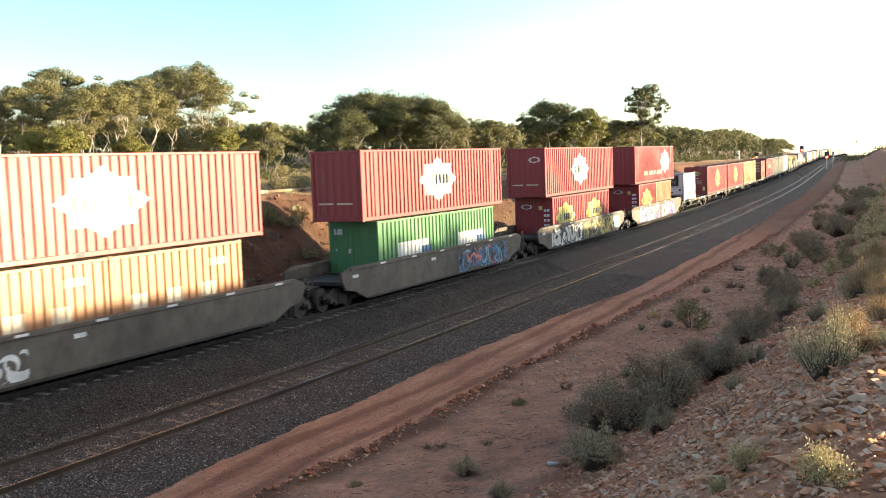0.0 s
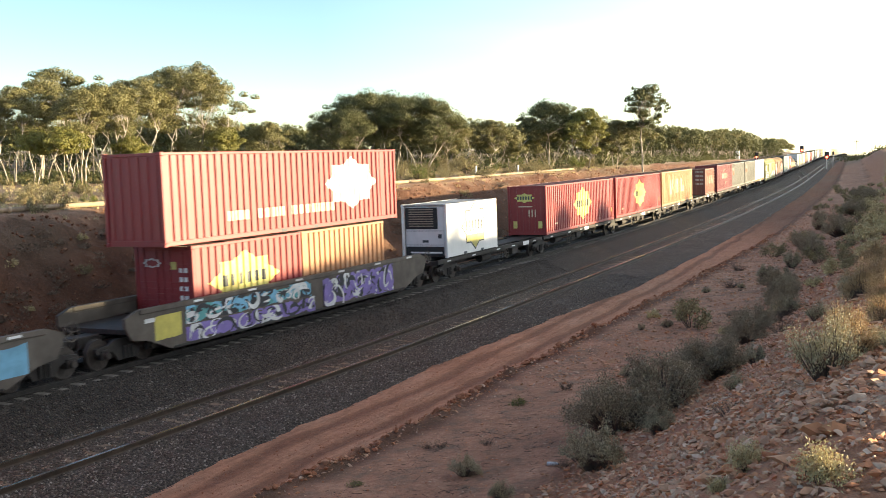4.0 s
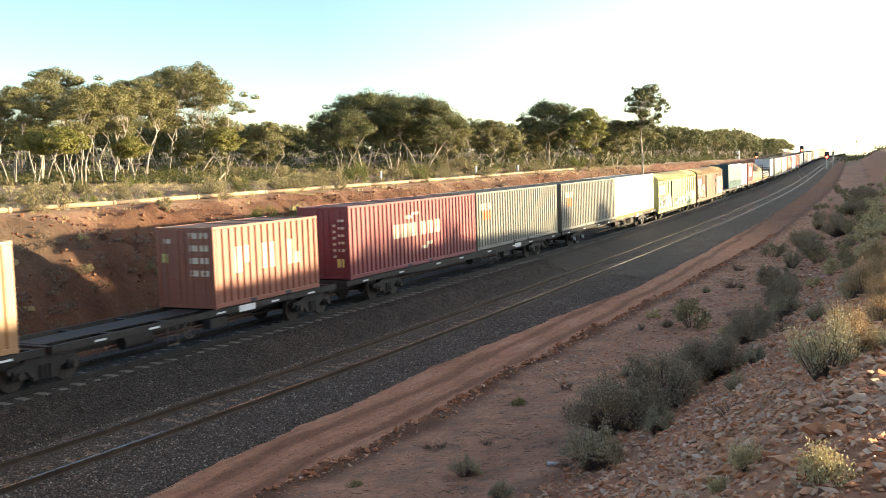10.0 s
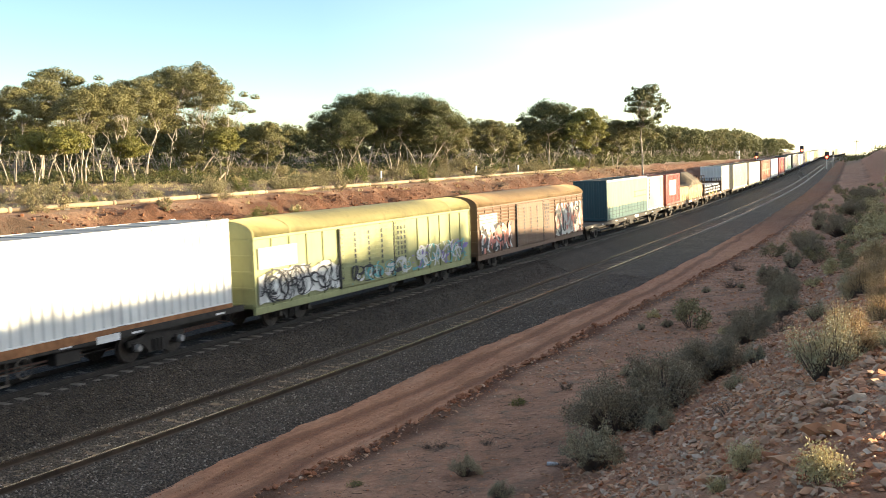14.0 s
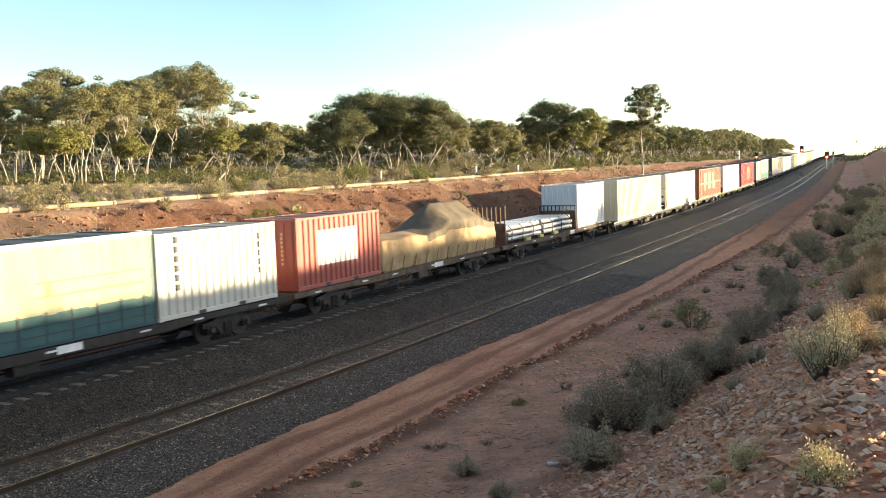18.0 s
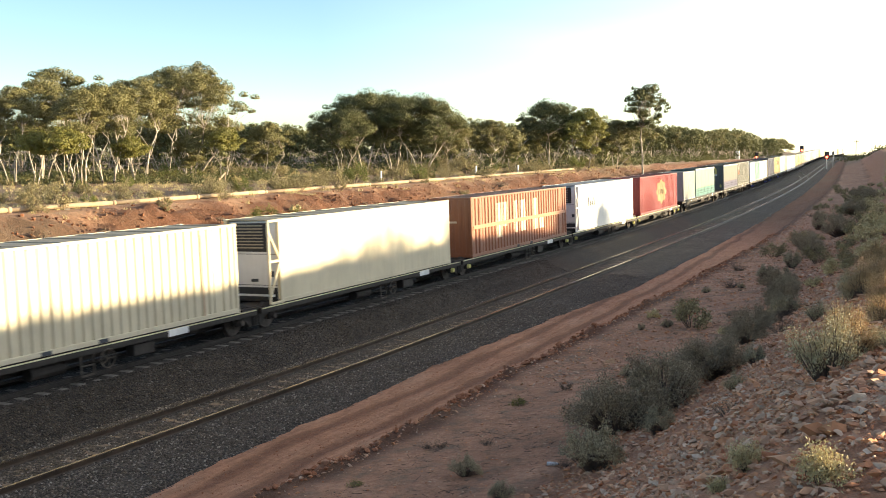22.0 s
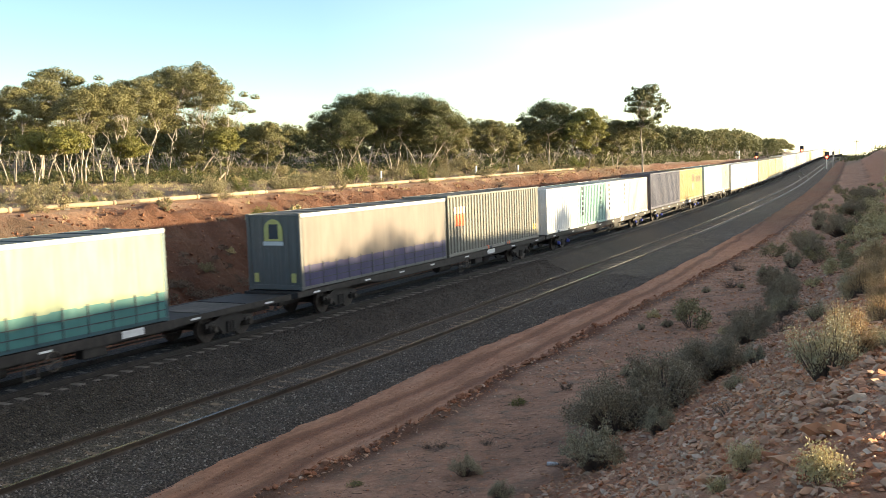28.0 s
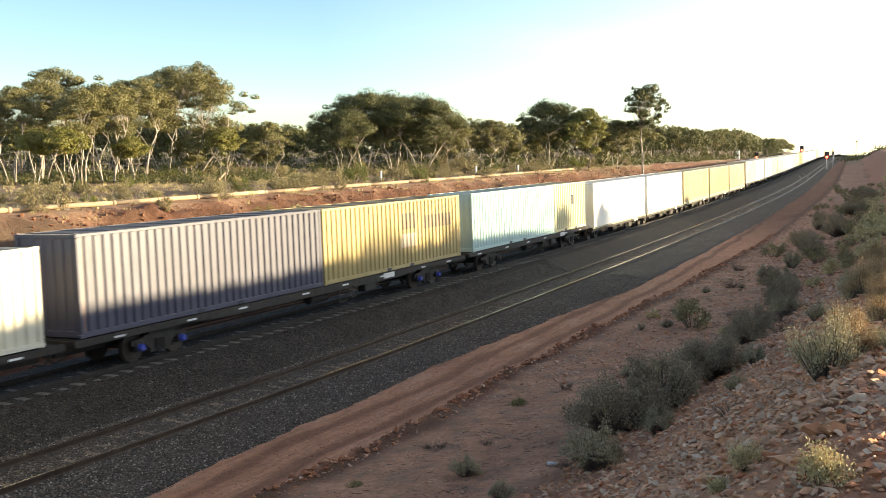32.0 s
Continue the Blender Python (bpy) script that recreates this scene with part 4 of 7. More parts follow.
U_WELL = (22.2, 43.6, 65.1, 86.2)
wells = [well_wagon(u, "grey double-stack well wagon " + tail) for u, tail in zip(U_WELL, (
    "with bare scuffed side", "with blue graffiti on one end", "with white and olive graffiti along its side", "with turquoise and violet graffiti"))]
swirl(wells[0], 1.42, -5.6, -3.2, 0.75, 1.6, [G_WHITE], 2, 10, 0.12)
swirl(wells[1], 1.42, 1.2, 7.4, 0.68, 1.75, [G_BLUE, G_SKY, G_BLACK, G_BLUE, G_BLUE, G_PINK], 4, 110)
swirl(wells[2], 1.42, -7.0, -1.0, 0.66, 1.82, [G_BLACK, G_WHITE, G_BLACK, G_WHITE], 5, 80, 0.15, G_WHITE)
swirl(wells[2], 1.42, -0.6, 6.6, 0.66, 1.82, [G_BLACK, G_OLIVE, G_BLACK, G_YEL], 6, 90, 0.14, G_OLIVE)
swirl(wells[2], 1.42, 6.4, 8.2, 0.9, 1.75, [G_SKY], 7, 14, 0.3, G_SKY)
swirl(wells[3], 1.42, -6.8, 0.2, 1.25, 1.82, [G_BLACK, G_SKY, G_WHITE, G_BLACK], 8, 80, 0.11, G_TEAL)
swirl(wells[3], 1.42, -6.8, 0.4, 0.66, 1.22, [G_BLACK, G_PURPLE, G_WHITE], 9, 60, 0.11, G_PURPLE)
swirl(wells[3], 1.42, 1.0, 6.4, 0.68, 1.82, [G_WHITE, G_PURPLE, G_BLACK, G_PURPLE], 10, 80, 0.12, G_PURPLE)
swirl(wells[3], 1.42, -8.2, -7.0, 0.95, 1.7, [G_YEL], 12, 10, 0.3, G_YEL)

F_LOW, F_TOP = 1.07, 3.72
LETTER = tone("faded_white_lettering", (0.60, 0.50, 0.38))


def stack(u, top_c, low_c, top_label, low_labels, low_cols=None):
    t = container(top_label, u - 7.31, 14.62, F_TOP, top_c, 2.97, "box", "ribbed", 0.3)
    lows = [container(low_labels[i], u - 6.1 + i * 6.13, 6.06, F_LOW, (low_cols or (low_c, low_c))[i], 2.6, "box", "doors" if i == 0 else "ribbed", 0.3) for i in (0, 1)]
    return t, lows


t1, l1 = stack(22.2, RED, ORANGE, "sun-bleached red 48-foot container with white badge on an orange pair", ["faded orange 20-foot container with white lettering bars"] * 2)
badge(t1, 0.0, F_TOP + 1.55, 1.05, WHITE, LETTER, wide=1.9)
for c in l1:
    bars(c, [(-2.2, -1.5, 1.55, 2.45), (-0.7, 0.0, 1.55, 2.45), (0.9, 1.6, 1.55, 2.45)], LETTER)
    bars(c, [(1.4, 2.2, 2.95, 3.2)], LETTER)
t2, l2 = stack(43.6, RED, GREEN, "faded red 48-foot container with white badge stacked on a green pair", ["green 20-foot container with a white panel"] * 2)
badge(t2, -0.2, F_TOP + 1.55, 1.05, WHITE, DARK, wide=1.95)
for c in l2:
    bars(c, [(-1.3, 1.6, 1.9, 2.6)], WHITE, label="white painted panel", name="panel")
    bars(c, [(0.9, 1.9, 1.95, 2.3)], G_BLUE, off=0.008)
t3, l3 = stack(65.1, RED, RED, "red 48-foot container with white badge on a red pair", ["red 20-foot container with a yellow badge"] * 2)
badge(t3, -0.4, F_TOP + 1.55, 1.05, WHITE, DARK, wide=1.95)
for c in l3:
    badge(c, -0.5, 2.35, 0.95, YELLOW, DARK, wide=1.95)
t4, l4 = stack(86.2, RED, RED, "red 48-foot container with white badge and lettering bars", ["red 20-foot container with a yellow badge", "plain faded orange 20-foot container"], (RED, ORANGE))
badge(t4, 3.75, F_TOP + 1.65, 1.05, WHITE, wide=1.95)
bars(t4, [(-4.2 + i * 0.42, -3.9 + i * 0.42, F_TOP + 0.62, F_TOP + 0.95) for i in range(16) if i not in (3, 8)], LETTER)
badge(l4[0], -0.3, 2.35, 0.95, YELLOW, DARK, wide=1.95)
for c in (t2, t3):
    end_bars(c, [(-0.9, -0.2, F_TOP + 0.72, F_TOP + 0.79), (0.0, 0.75, F_TOP + 0.72, F_TOP + 0.79)], LETTER, -7.31 + 0.03)
    if c is t3:
        end_star(c, 0.55, F_TOP + 2.25, 0.42, 0.2, -7.31 + 0.02, WHITE, paint(RED, 0.2))
for c in (l3[0], l4[0]):
    end_star(c, -0.45, 3.1, 0.42, 0.17, -3.03 - 0.02, WHITE, paint(RED, 0.2))
    end_bars(c, [(0.25, 0.55, 2.9, 3.15), (0.25, 0.55, 1.35, 1.6)], YELLOW, -3.03 + 0.01)
    end_bars(c, [(0.65, 1.0, 1.3 + 0.3 * i, 1.45 + 0.3 * i) for i in range(6)], WHITE, -3.03 + 0.01)
end_bars(l2[0], [(-0.95, -0.55, 3.1, 3.35), (-0.3, -0.15, 2.3, 2.5), (-0.9, -0.8, 2.4, 2.5)], WHITE, -3.03 + 0.01)

# ---- five-unit skeletal set ----
F1 = 1.45
J = (97.2, 111.4, 127.05, 142.4, 158.0, 172.4)
for i in range(5):
    deck_wagon("dark skeletal container wagon unit with pale reflectors" if i not in (0, 4) else "part-loaded dark skeletal wagon with bare deck", J[i] + 0.12, J[i + 1] - 0.12, F1,
               ([J[0] + 1.6] if i == 0 else []) + [J[i + 1] - (1.6 if i == 4 else 0.0)], "skeletal", WHITE, WHEEL, 0.0,
               wheel_at=(105.6, 117.0, 132.8, 147.0, 163.6)[i], couple=(i == 0, i == 4))


def reefer_front(c, h, z0, z1, dark=BLACK, w=1.23):
    """The cooling unit set into the near end: grille, cover panels, fan housing."""
    body = part("cooling_unit", boxes((-w + 0.16, w - 0.16, -h + 0.06, -h + 0.45, z0 + 0.1, z1 - 0.1), bev=0.05), paint((0.66, 0.66, 0.66), 0.2), c, "white cooling unit")
    part("grille_recess", boxes((-w + 0.2, w - 0.52, -h + 0.04, -h + 0.07, z1 - 1.2, z1 - 0.16), bev=0.028), dark, body, "black condenser grille")
    for i in range(8):
        part("grille_slat", boxes((-w + 0.40, w - 0.74, -h + 0.015, -h + 0.042, z1 - 1.08 + i * 0.115, z1 - 1.035 + i * 0.115)), paint((0.30, 0.25, 0.19), 0.2), body)
    part("lower_panel", boxes((-w + 0.2, w - 0.2, -h + 0.03, -h + 0.07, z0 + 0.12, z0 + 0.55), bev=0.02), dark, body)
    part("warning_stripe", boxes((-w + 0.45, w - 0.3, -h + 0.022, -h + 0.032, z0 + 0.22, z0 + 0.30)), WHITE, body)
    for z in (z0 + 0.62, z1 - 1.3):
        part("panel_joint", boxes((-w + 0.2, w - 0.2, -h + 0.052, -h + 0.062, z, z + 0.02)), DARK, body)
    part("gauge", boxes((w - 0.5, w - 0.32, -h + 0.03, -h + 0.065, z0 + 0.95, z0 + 1.15)), DARK, body)
    part("control_box", boxes((-0.12, 0.2, -h + 0.03, -h + 0.065, z0 + 0.75, z0 + 0.86)), DARK, body)


c5 = container("white 20-foot refrigerated container with yellow badge on a bare wagon", 98.4, 6.1, F1, WHITEC, 2.6, "reefer", "none", 0.15)
reefer_front(c5, 3.05, F1, F1 + 2.6)
SP, SD = 0.62, 0.006
part("badge", star(bmesh.new(), 1.226, 0.2, F1 + 1.35, 1.22, SP, SD, 1.62), DARK, c5, "dark badge outline")
part("badge", star(bmesh.new(), 1.230, 0.2, F1 + 1.35, 1.13, SP, SD, 1.5), paint(WHITEC, 0.05), c5, "white badge field")
part("badge_band", star(bmesh.new(), 1.234, 0.2, F1 + 1.35, 1.12, SP, SD, 1.49, -0.42), YELLOW, c5, "yellow lower part of the badge")
bars(c5, [(-0.85 + i * 0.36, -0.7 + i * 0.36, F1 + 1.1, F1 + 1.66) for i in range(6)], DARK, SP, SD, off=0.02)
c6 = container("red 48-foot container with a yellow eight-pointed badge", 112.1, 14.62, F1, RED, 2.98, "box", "ribbed", 0.3)
c7 = container("red 48-foot container with a smaller yellow badge", 127.45, 14.62, F1, RED, 2.98, "box", "ribbed", 0.3)
for c, y in ((c6, 0.0), (c7, 0.0)):
    badge(c, y, F1 + 1.55, 1.08, YELLOW, DARK, wide=1.95)
    end_star(c, -0.15, F1 + 2.25, 0.68, 0.3, -7.31 + 0.02, YELLOW)
    end_bars(c, [(-0.6 + 0.17 * i, -0.5 + 0.17 * i, F1 + 2.15, F1 + 2.35) for i in range(6)], DARK, -7.31 + 0.012)
    end_bars(c, [(-0.9, -0.65, F1 + 0.42, F1 + 0.85), (0.7, 0.95, F1 + 0.42, F1 + 0.85)], YELLOW, -7.31 + 0.02, "corner_patch")
    end_bars(c, [(0.1 + 0.2 * i, 0.16 + 0.2 * i, F1 + 1.1, F1 + 1.55) for i in range(3)] + [(-0.55, 0.35, F1 + 1.7, F1 + 1.76)], LETTER, -7.31 + 0.02)
    bars(c, [(6.6, 6.85, F1 + 0.6, F1 + 0.9)], YELLOW, name="corner_patch")
    bars(c, [(-5.7, -5.2, F1 + 0.55, F1 + 0.65)], LETTER)
c8 = container("faded orange 48-foot container with white lettering bars", 142.75, 14.3, F1, (0.40, 0.205, 0.09), 2.98, "box", "ribbed", 0.4)
bars(c8, [(-3.6, -3.0, F1 + 0.9, F1 + 2.2), (-2.8, -2.3, F1 + 1.3, F1 + 2.2), (-1.1, -0.6, F1 + 0.95, F1 + 2.2), (-0.35, 0.1, F1 + 0.95, F1 + 2.2), (1.4, 1.95, F1 + 0.95, F1 + 2.2), (2.15, 2.7, F1 + 0.95, F1 + 1.5)], LETTER)
c9 = container("faded orange-brown 20-foot container with white lettering bars", 165.0, 6.1, F1, (0.27, 0.085, 0.05), 2.75, "box", "doors", 0.45)
bars(c9, [(-1.9, -1.5, F1 + 1.1, F1 + 2.0), (-1.4, -1.1, F1 + 1.4, F1 + 2.0), (-0.4, -0.1, F1 + 1.1, F1 + 2.0), (0.05, 0.35, F1 + 1.1, F1 + 2.0), (1.1, 1.45, F1 + 1.1, F1 + 2.0), (1.55, 1.85, F1 + 1.1, F1 + 1.5)], LETTER)
end_bars(c9, [(0.2, 0.55, F1 + 1.1 + 0.42 * i, F1 + 1.3 + 0.42 * i) for i in range(4)] + [(0.65, 1.0, F1 + 1.1 + 0.42 * i, F1 + 1.3 + 0.42 * i) for i in range(4)] + [(-0.9, -0.6, F1 + 2.2, F1 + 2.35)], LETTER, -3.05 + 0.01)
end_bars(c9, [(-1.0, -0.75, F1 + 1.55, F1 + 1.85)], YELLOW, -3.05 + 0.01)

# ---- two long wagons with two 40-foot containers each ----
deck_wagon("dark long container wagon under two 40-foot containers", 172.95, 198.35, F1, (176.6, 194.6), "flat", WHITE, WHEEL, 0.22, wheel_at=188.2)
c10 = container("dark red 40-foot container with white lettering bars", 173.35, 12.19, F1, DKRED, 2.98, "box", "doors", 0.3)
bars(c10, [(-2.4 + 0.74 * i, -1.8 + 0.74 * i, F1 + 1.35, F1 + 1.95) for i in range(3)] + [(0.15 + 0.72 * i, 0.7 + 0.72 * i, F1 + 1.35, F1 + 1.95) for i in range(3)], LETTER)
bars(c10, [(-1.2, -0.6, F1 + 2.15, F1 + 2.3), (-0.7, 0.0, F1 + 2.3, F1 + 2.42), (0.3, 0.8, F1 + 0.7, F1 + 0.85), (0.7, 1.3, F1 + 0.85, F1 + 1.0)], LETTER)
end_bars(c10, [(0.62, 0.95, F1 + 0.5, F1 + 0.85), (-0.8, -0.55, F1 + 1.15, F1 + 1.35)], YELLOW, -6.1 + 0.005)
end_bars(c10, [(0.45, 0.6, F1 + 0.9 + 0.25 * i, F1 + 1.0 + 0.25 * i) for i in range(6)] + [(0.7, 1.0, F1 + 1.15 + 0.3 * i, F1 + 1.25 + 0.3 * i) for i in range(5)] + [(-0.85, -0.45, F1 + 2.1, F1 + 2.18)], LETTER, -6.1 + 0.005)
c11 = container("grey 40-foot container with a small orange patch", 185.75, 12.19, F1, GREYC, 2.98, "box", "ribbed", 0.35)
bars(c11, [(-5.4, -4.3, F1 + 1.55, F1 + 2.0)], FLAME, name="patch")
bars(c11, [(-5.6 + 0.5 * i, -5.25 + 0.5 * i, F1 + 2.05, F1 + 2.4) for i in range(3)], LETTER)
bars(c11, [(-6.05, -5.98, F1 + 0.2, F1 + 2.8)], paint(ORANGE), name="edge_stripe")
deck_wagon("dark long container wagon with white axle caps", 198.65, 223.85, F1, (202.2, 219.8), "flat", WHITE, BRIGHT, wheel_at=214.6)
c12 = container("grey 40-foot container with orange lettering bars", 198.8, 12.19, F1, GREYC, 2.98, "box", "ribbed", 0.35)
bars(c12, [(-5.0, -3.9, F1 + 1.5, F1 + 2.0)], FLAME, name="patch")
bars(c12, [(-5.2 + 0.5 * i, -4.85 + 0.5 * i, F1 + 2.05, F1 + 2.4) for i in range(3)], LETTER)
c13 = container("white 40-foot container on a rust-edged wagon", 211.1, 12.19, F1, WHITEC, 2.98, "box", "ribbed", 0.2)
part("edge_rail", boxes((1.224, 1.245, -6.08, 6.08, F1 - 0.12, F1 + 0.13), bev=0.006), flat("orange_rust_steel", (0.20, 0.085, 0.035), (0.36, 0.16, 0.07), 4.0, 0.85), c13, "rust-orange bottom rail")


# ---- two old louvred vans ----
def louvre_van(u0, u1, colour, label, seed):
    u, h = (u0 + u1) / 2, (u1 - u0) / 2
    v = ride("louvre_van", label, "freight wagon", u, "louvred vans")
    P, R = paint(colour, 0.55, 0.7), paint(tuple(0.6 * c + d for c, d in zip(colour, (0.13, 0.085, 0.03))), 0.8, 0.8)
    z0, ze, zc, w = RAIL + 0.85, RAIL + 3.35, RAIL + 3.95, 1.36
    for sx in (-1, 1):
        x0, x1 = sorted((sx * (w - 0.06), sx * w))
        part("side_wall", boxes((x0, x1, -h, h, z0, ze)), P, v)
        part("sole_bar", boxes((min(sx * (w - 0.1), sx * (w + 0.03)), max(sx * (w - 0.1), sx * (w + 0.03)), -h, h, z0 - 0.22, z0 + 0.02), bev=0.02), P, v)
        part("cant_rail", boxes((min(sx * (w - 0.08), sx * (w + 0.05)), max(sx * (w - 0.08), sx * (w + 0.05)), -h, h, ze - 0.1, ze + 0.03), bev=0.015), P, v)
    n = 16
    for i in range(n + 1):
        y = -h + 2 * h * i / n
        part("wall_post", boxes((w, w + 0.05, max(-h, y - 0.04), min(h, y + 0.04), z0 + 0.03, ze - 0.11)), P, v)
    # louvres between the posts, and two sliding doors at the middle
    slat = None
    for i in range(n):
        if 5 <= i <= 9:
            continue
        y = -h + 2 * h * (i + 0.5) / n
        for k in range(13 if seed == 1 else 8, 13):
            z = z0 + 0.2 + k * 0.175
            m = pose(w + 0.018, y, z, 0, 32, 0)
            if slat is None:
                slat = part("louvre", boxes((-0.012, 0.012, -h / n + 0.06, h / n - 0.06, -0.07, 0.07)), P, v)
                slat.matrix_basis = m
            else:
                share("louvre", slat, v, m)
    for y0, y1 in ((-h + 2 * h * 5 / n, 0.36 * h / n * 5 - 0.02), (0.36 * h / n * 5 + 0.02, -h + 2 * h * 10 / n)):
        d = part("sliding_door", boxes((w + 0.055, w + 0.10, y0 + 0.03, y1 - 0.03, z0 + 0.05, ze - 0.12), bev=0.01), P, v, "ribbed sliding door")
        # no opening here: a black strip stands in for the gap's shade
        part("door_gap_shade", boxes((w + 0.052, w + 0.108, y0 - 0.07, y0 + 0.022, z0 + 0.05, ze - 0.12)), BLACK, v, "black strip standing in for the shade of the gap beside the sliding door")
        for k in range(14):
            z = z0 + 0.18 + k * 0.165
            part("door_rib", boxes((w + 0.10, w + 0.125, y0 + 0.12, y1 - 0.12, z - 0.03, z + 0.03)), P, d)
        for q in range(1, 4):
            y = y0 + (y1 - y0) * q / 4
            for k in range(7):
                part("vent_slot", boxes((w + 0.126, w + 0.13, y - 0.055, y + 0.055, z0 + 0.72 + k * 0.22, z0 + 0.87 + k * 0.22)), DARK, d)
    # arched roof
    bm = bmesh.new()
    prev = None
    k = 14
    for i in range(k + 1):
        a = math.pi * i / k
        x, z = (w + 0.06) * math.cos(a), ze + (zc - ze) * math.sin(a) ** 0.85
        cur = [bm.verts.new((x, y, z)) for y in (-h - 0.03, -h / 2, 0, h / 2, h + 0.03)]
        if prev:
            for a1, b1, c1, d1 in zip(prev, prev[1:], cur[1:], cur):
                bm.faces.new((a1, b1, c1, d1))
        prev = cur
    r = bmesh.ops.solidify(bm, geom=bm.faces[:], thickness=0.04)
    part("roof", bm, R, v, "weathered arched roof", True)
    for i in range(9):
        y = -h + 2 * h * i / 8
        bm = bmesh.new()
        prev = None
        for q in range(k + 1):
            a = math.pi * q / k
            x, z = (w + 0.075) * math.cos(a), ze + (zc - ze + 0.02) * math.sin(a) ** 0.85
            cur = [bm.verts.new((x, y - 0.03, z)), bm.verts.new((x, y + 0.03, z))]
            if prev:
                bm.faces.new((prev[0], prev[1], cur[1], cur[0]))
            prev = cur
        part("roof_strap", bm, R, v)
    for sy in (-1, 1):
        y = sy * (h - 0.05)
        bm = bmesh.new()
        pts = [(-w, z0), (w, z0)] + [((w + 0.02) * math.cos(math.pi * i / k), ze + (zc - ze) * math.sin(math.pi * i / k) ** 0.85) for i in range(k + 1)]
        vs = [[bm.verts.new((x, yy, z)) for x, z in pts] for yy in (y - 0.03, y + 0.03)]
        for f in vs:
            bm.faces.new(f)
        for i in range(len(pts)):
            j = (i + 1) % len(pts)
            bm.faces.new((vs[0][i], vs[0][j], vs[1][j], vs[1][i]))
        bmesh.ops.recalc_face_normals(bm, faces=bm.faces)
        part("end_wall", bm, P, v)
        for q in range(5):
            z = z0 + 0.1 + q * 0.56
            part("end_rib", boxes((-w + 0.02, w - 0.02, min(y + sy * 0.03, y + sy * 0.09), max(y + sy * 0.03, y + sy * 0.09), z, z + 0.09)), P, v)
    part("underframe", boxes((-0.3, 0.3, -h + 0.1, h - 0.1, z0 - 0.45, z0 - 0.02), (-1.2, 1.2, -0.2, 0.2, z0 - 0.3, z0 - 0.02)), STEEL, v)
    for sy in (-1, 1):
        bogie(v, sy * (h - 2.6), u + sy * (h - 2.6))
        coupler(v, sy * h, sy)
    handwheel(v, w - 0.05, 0.9, z0 - 0.35, 0.25)
    part("data_plate", boxes((w + 0.052, w + 0.056, -h + 0.25, -h + 2.6, z0 + 1.35, z0 + 2.1)), paint(tuple(0.6 * c + 0.25 for c in colour)), v, "faded pale name panel")
    return v


van1 = louvre_van(224.3, 241.9, (0.30, 0.31, 0.15), "faded yellow-green louvred van with arched roof and white graffiti", 1)
van2 = louvre_van(242.8, 259.9, (0.17, 0.10, 0.065), "weathered brown louvred van with arched roof and white graffiti", 2)
swirl(van1, 1.415, -8.6, -2.6, RAIL + 0.95, RAIL + 2.15, [G_BLACK], 21, 75, 0.055, G_WHITE)
swirl(van1, 1.49, -2.6, 2.4, RAIL + 0.95, RAIL + 1.7, [G_WHITE, G_BLACK, G_TEAL], 22, 50, 0.08)
swirl(van1, 1.415, 2.6, 8.4, RAIL + 0.95, RAIL + 2.0, [G_PURPLE, G_TEAL, G_WHITE, G_WHITE], 23, 60, 0.08)
swirl(van2, 1.415, 3.2, 8.3, RAIL + 0.95, RAIL + 2.9, [G_WHITE, G_PINK, G_BLACK], 24, 100, 0.15, G_WHITE)
swirl(van2, 1.415, -8.2, -4.0, RAIL + 0.95, RAIL + 2.4, [G_WHITE, G_PINK, G_BLACK], 25, 60, 0.16)

# ---- flat wagon: bare deck, teal curtain-side, white 20-foot ----
F2 = 1.42
deck_wagon("dark flat wagon with bare deck at one end", 260.9, 285.1, F2, (263.9, 281.9), "flat", WHITE, WHEEL, 0.2, wheel_at=271.9, steel=STEEL)


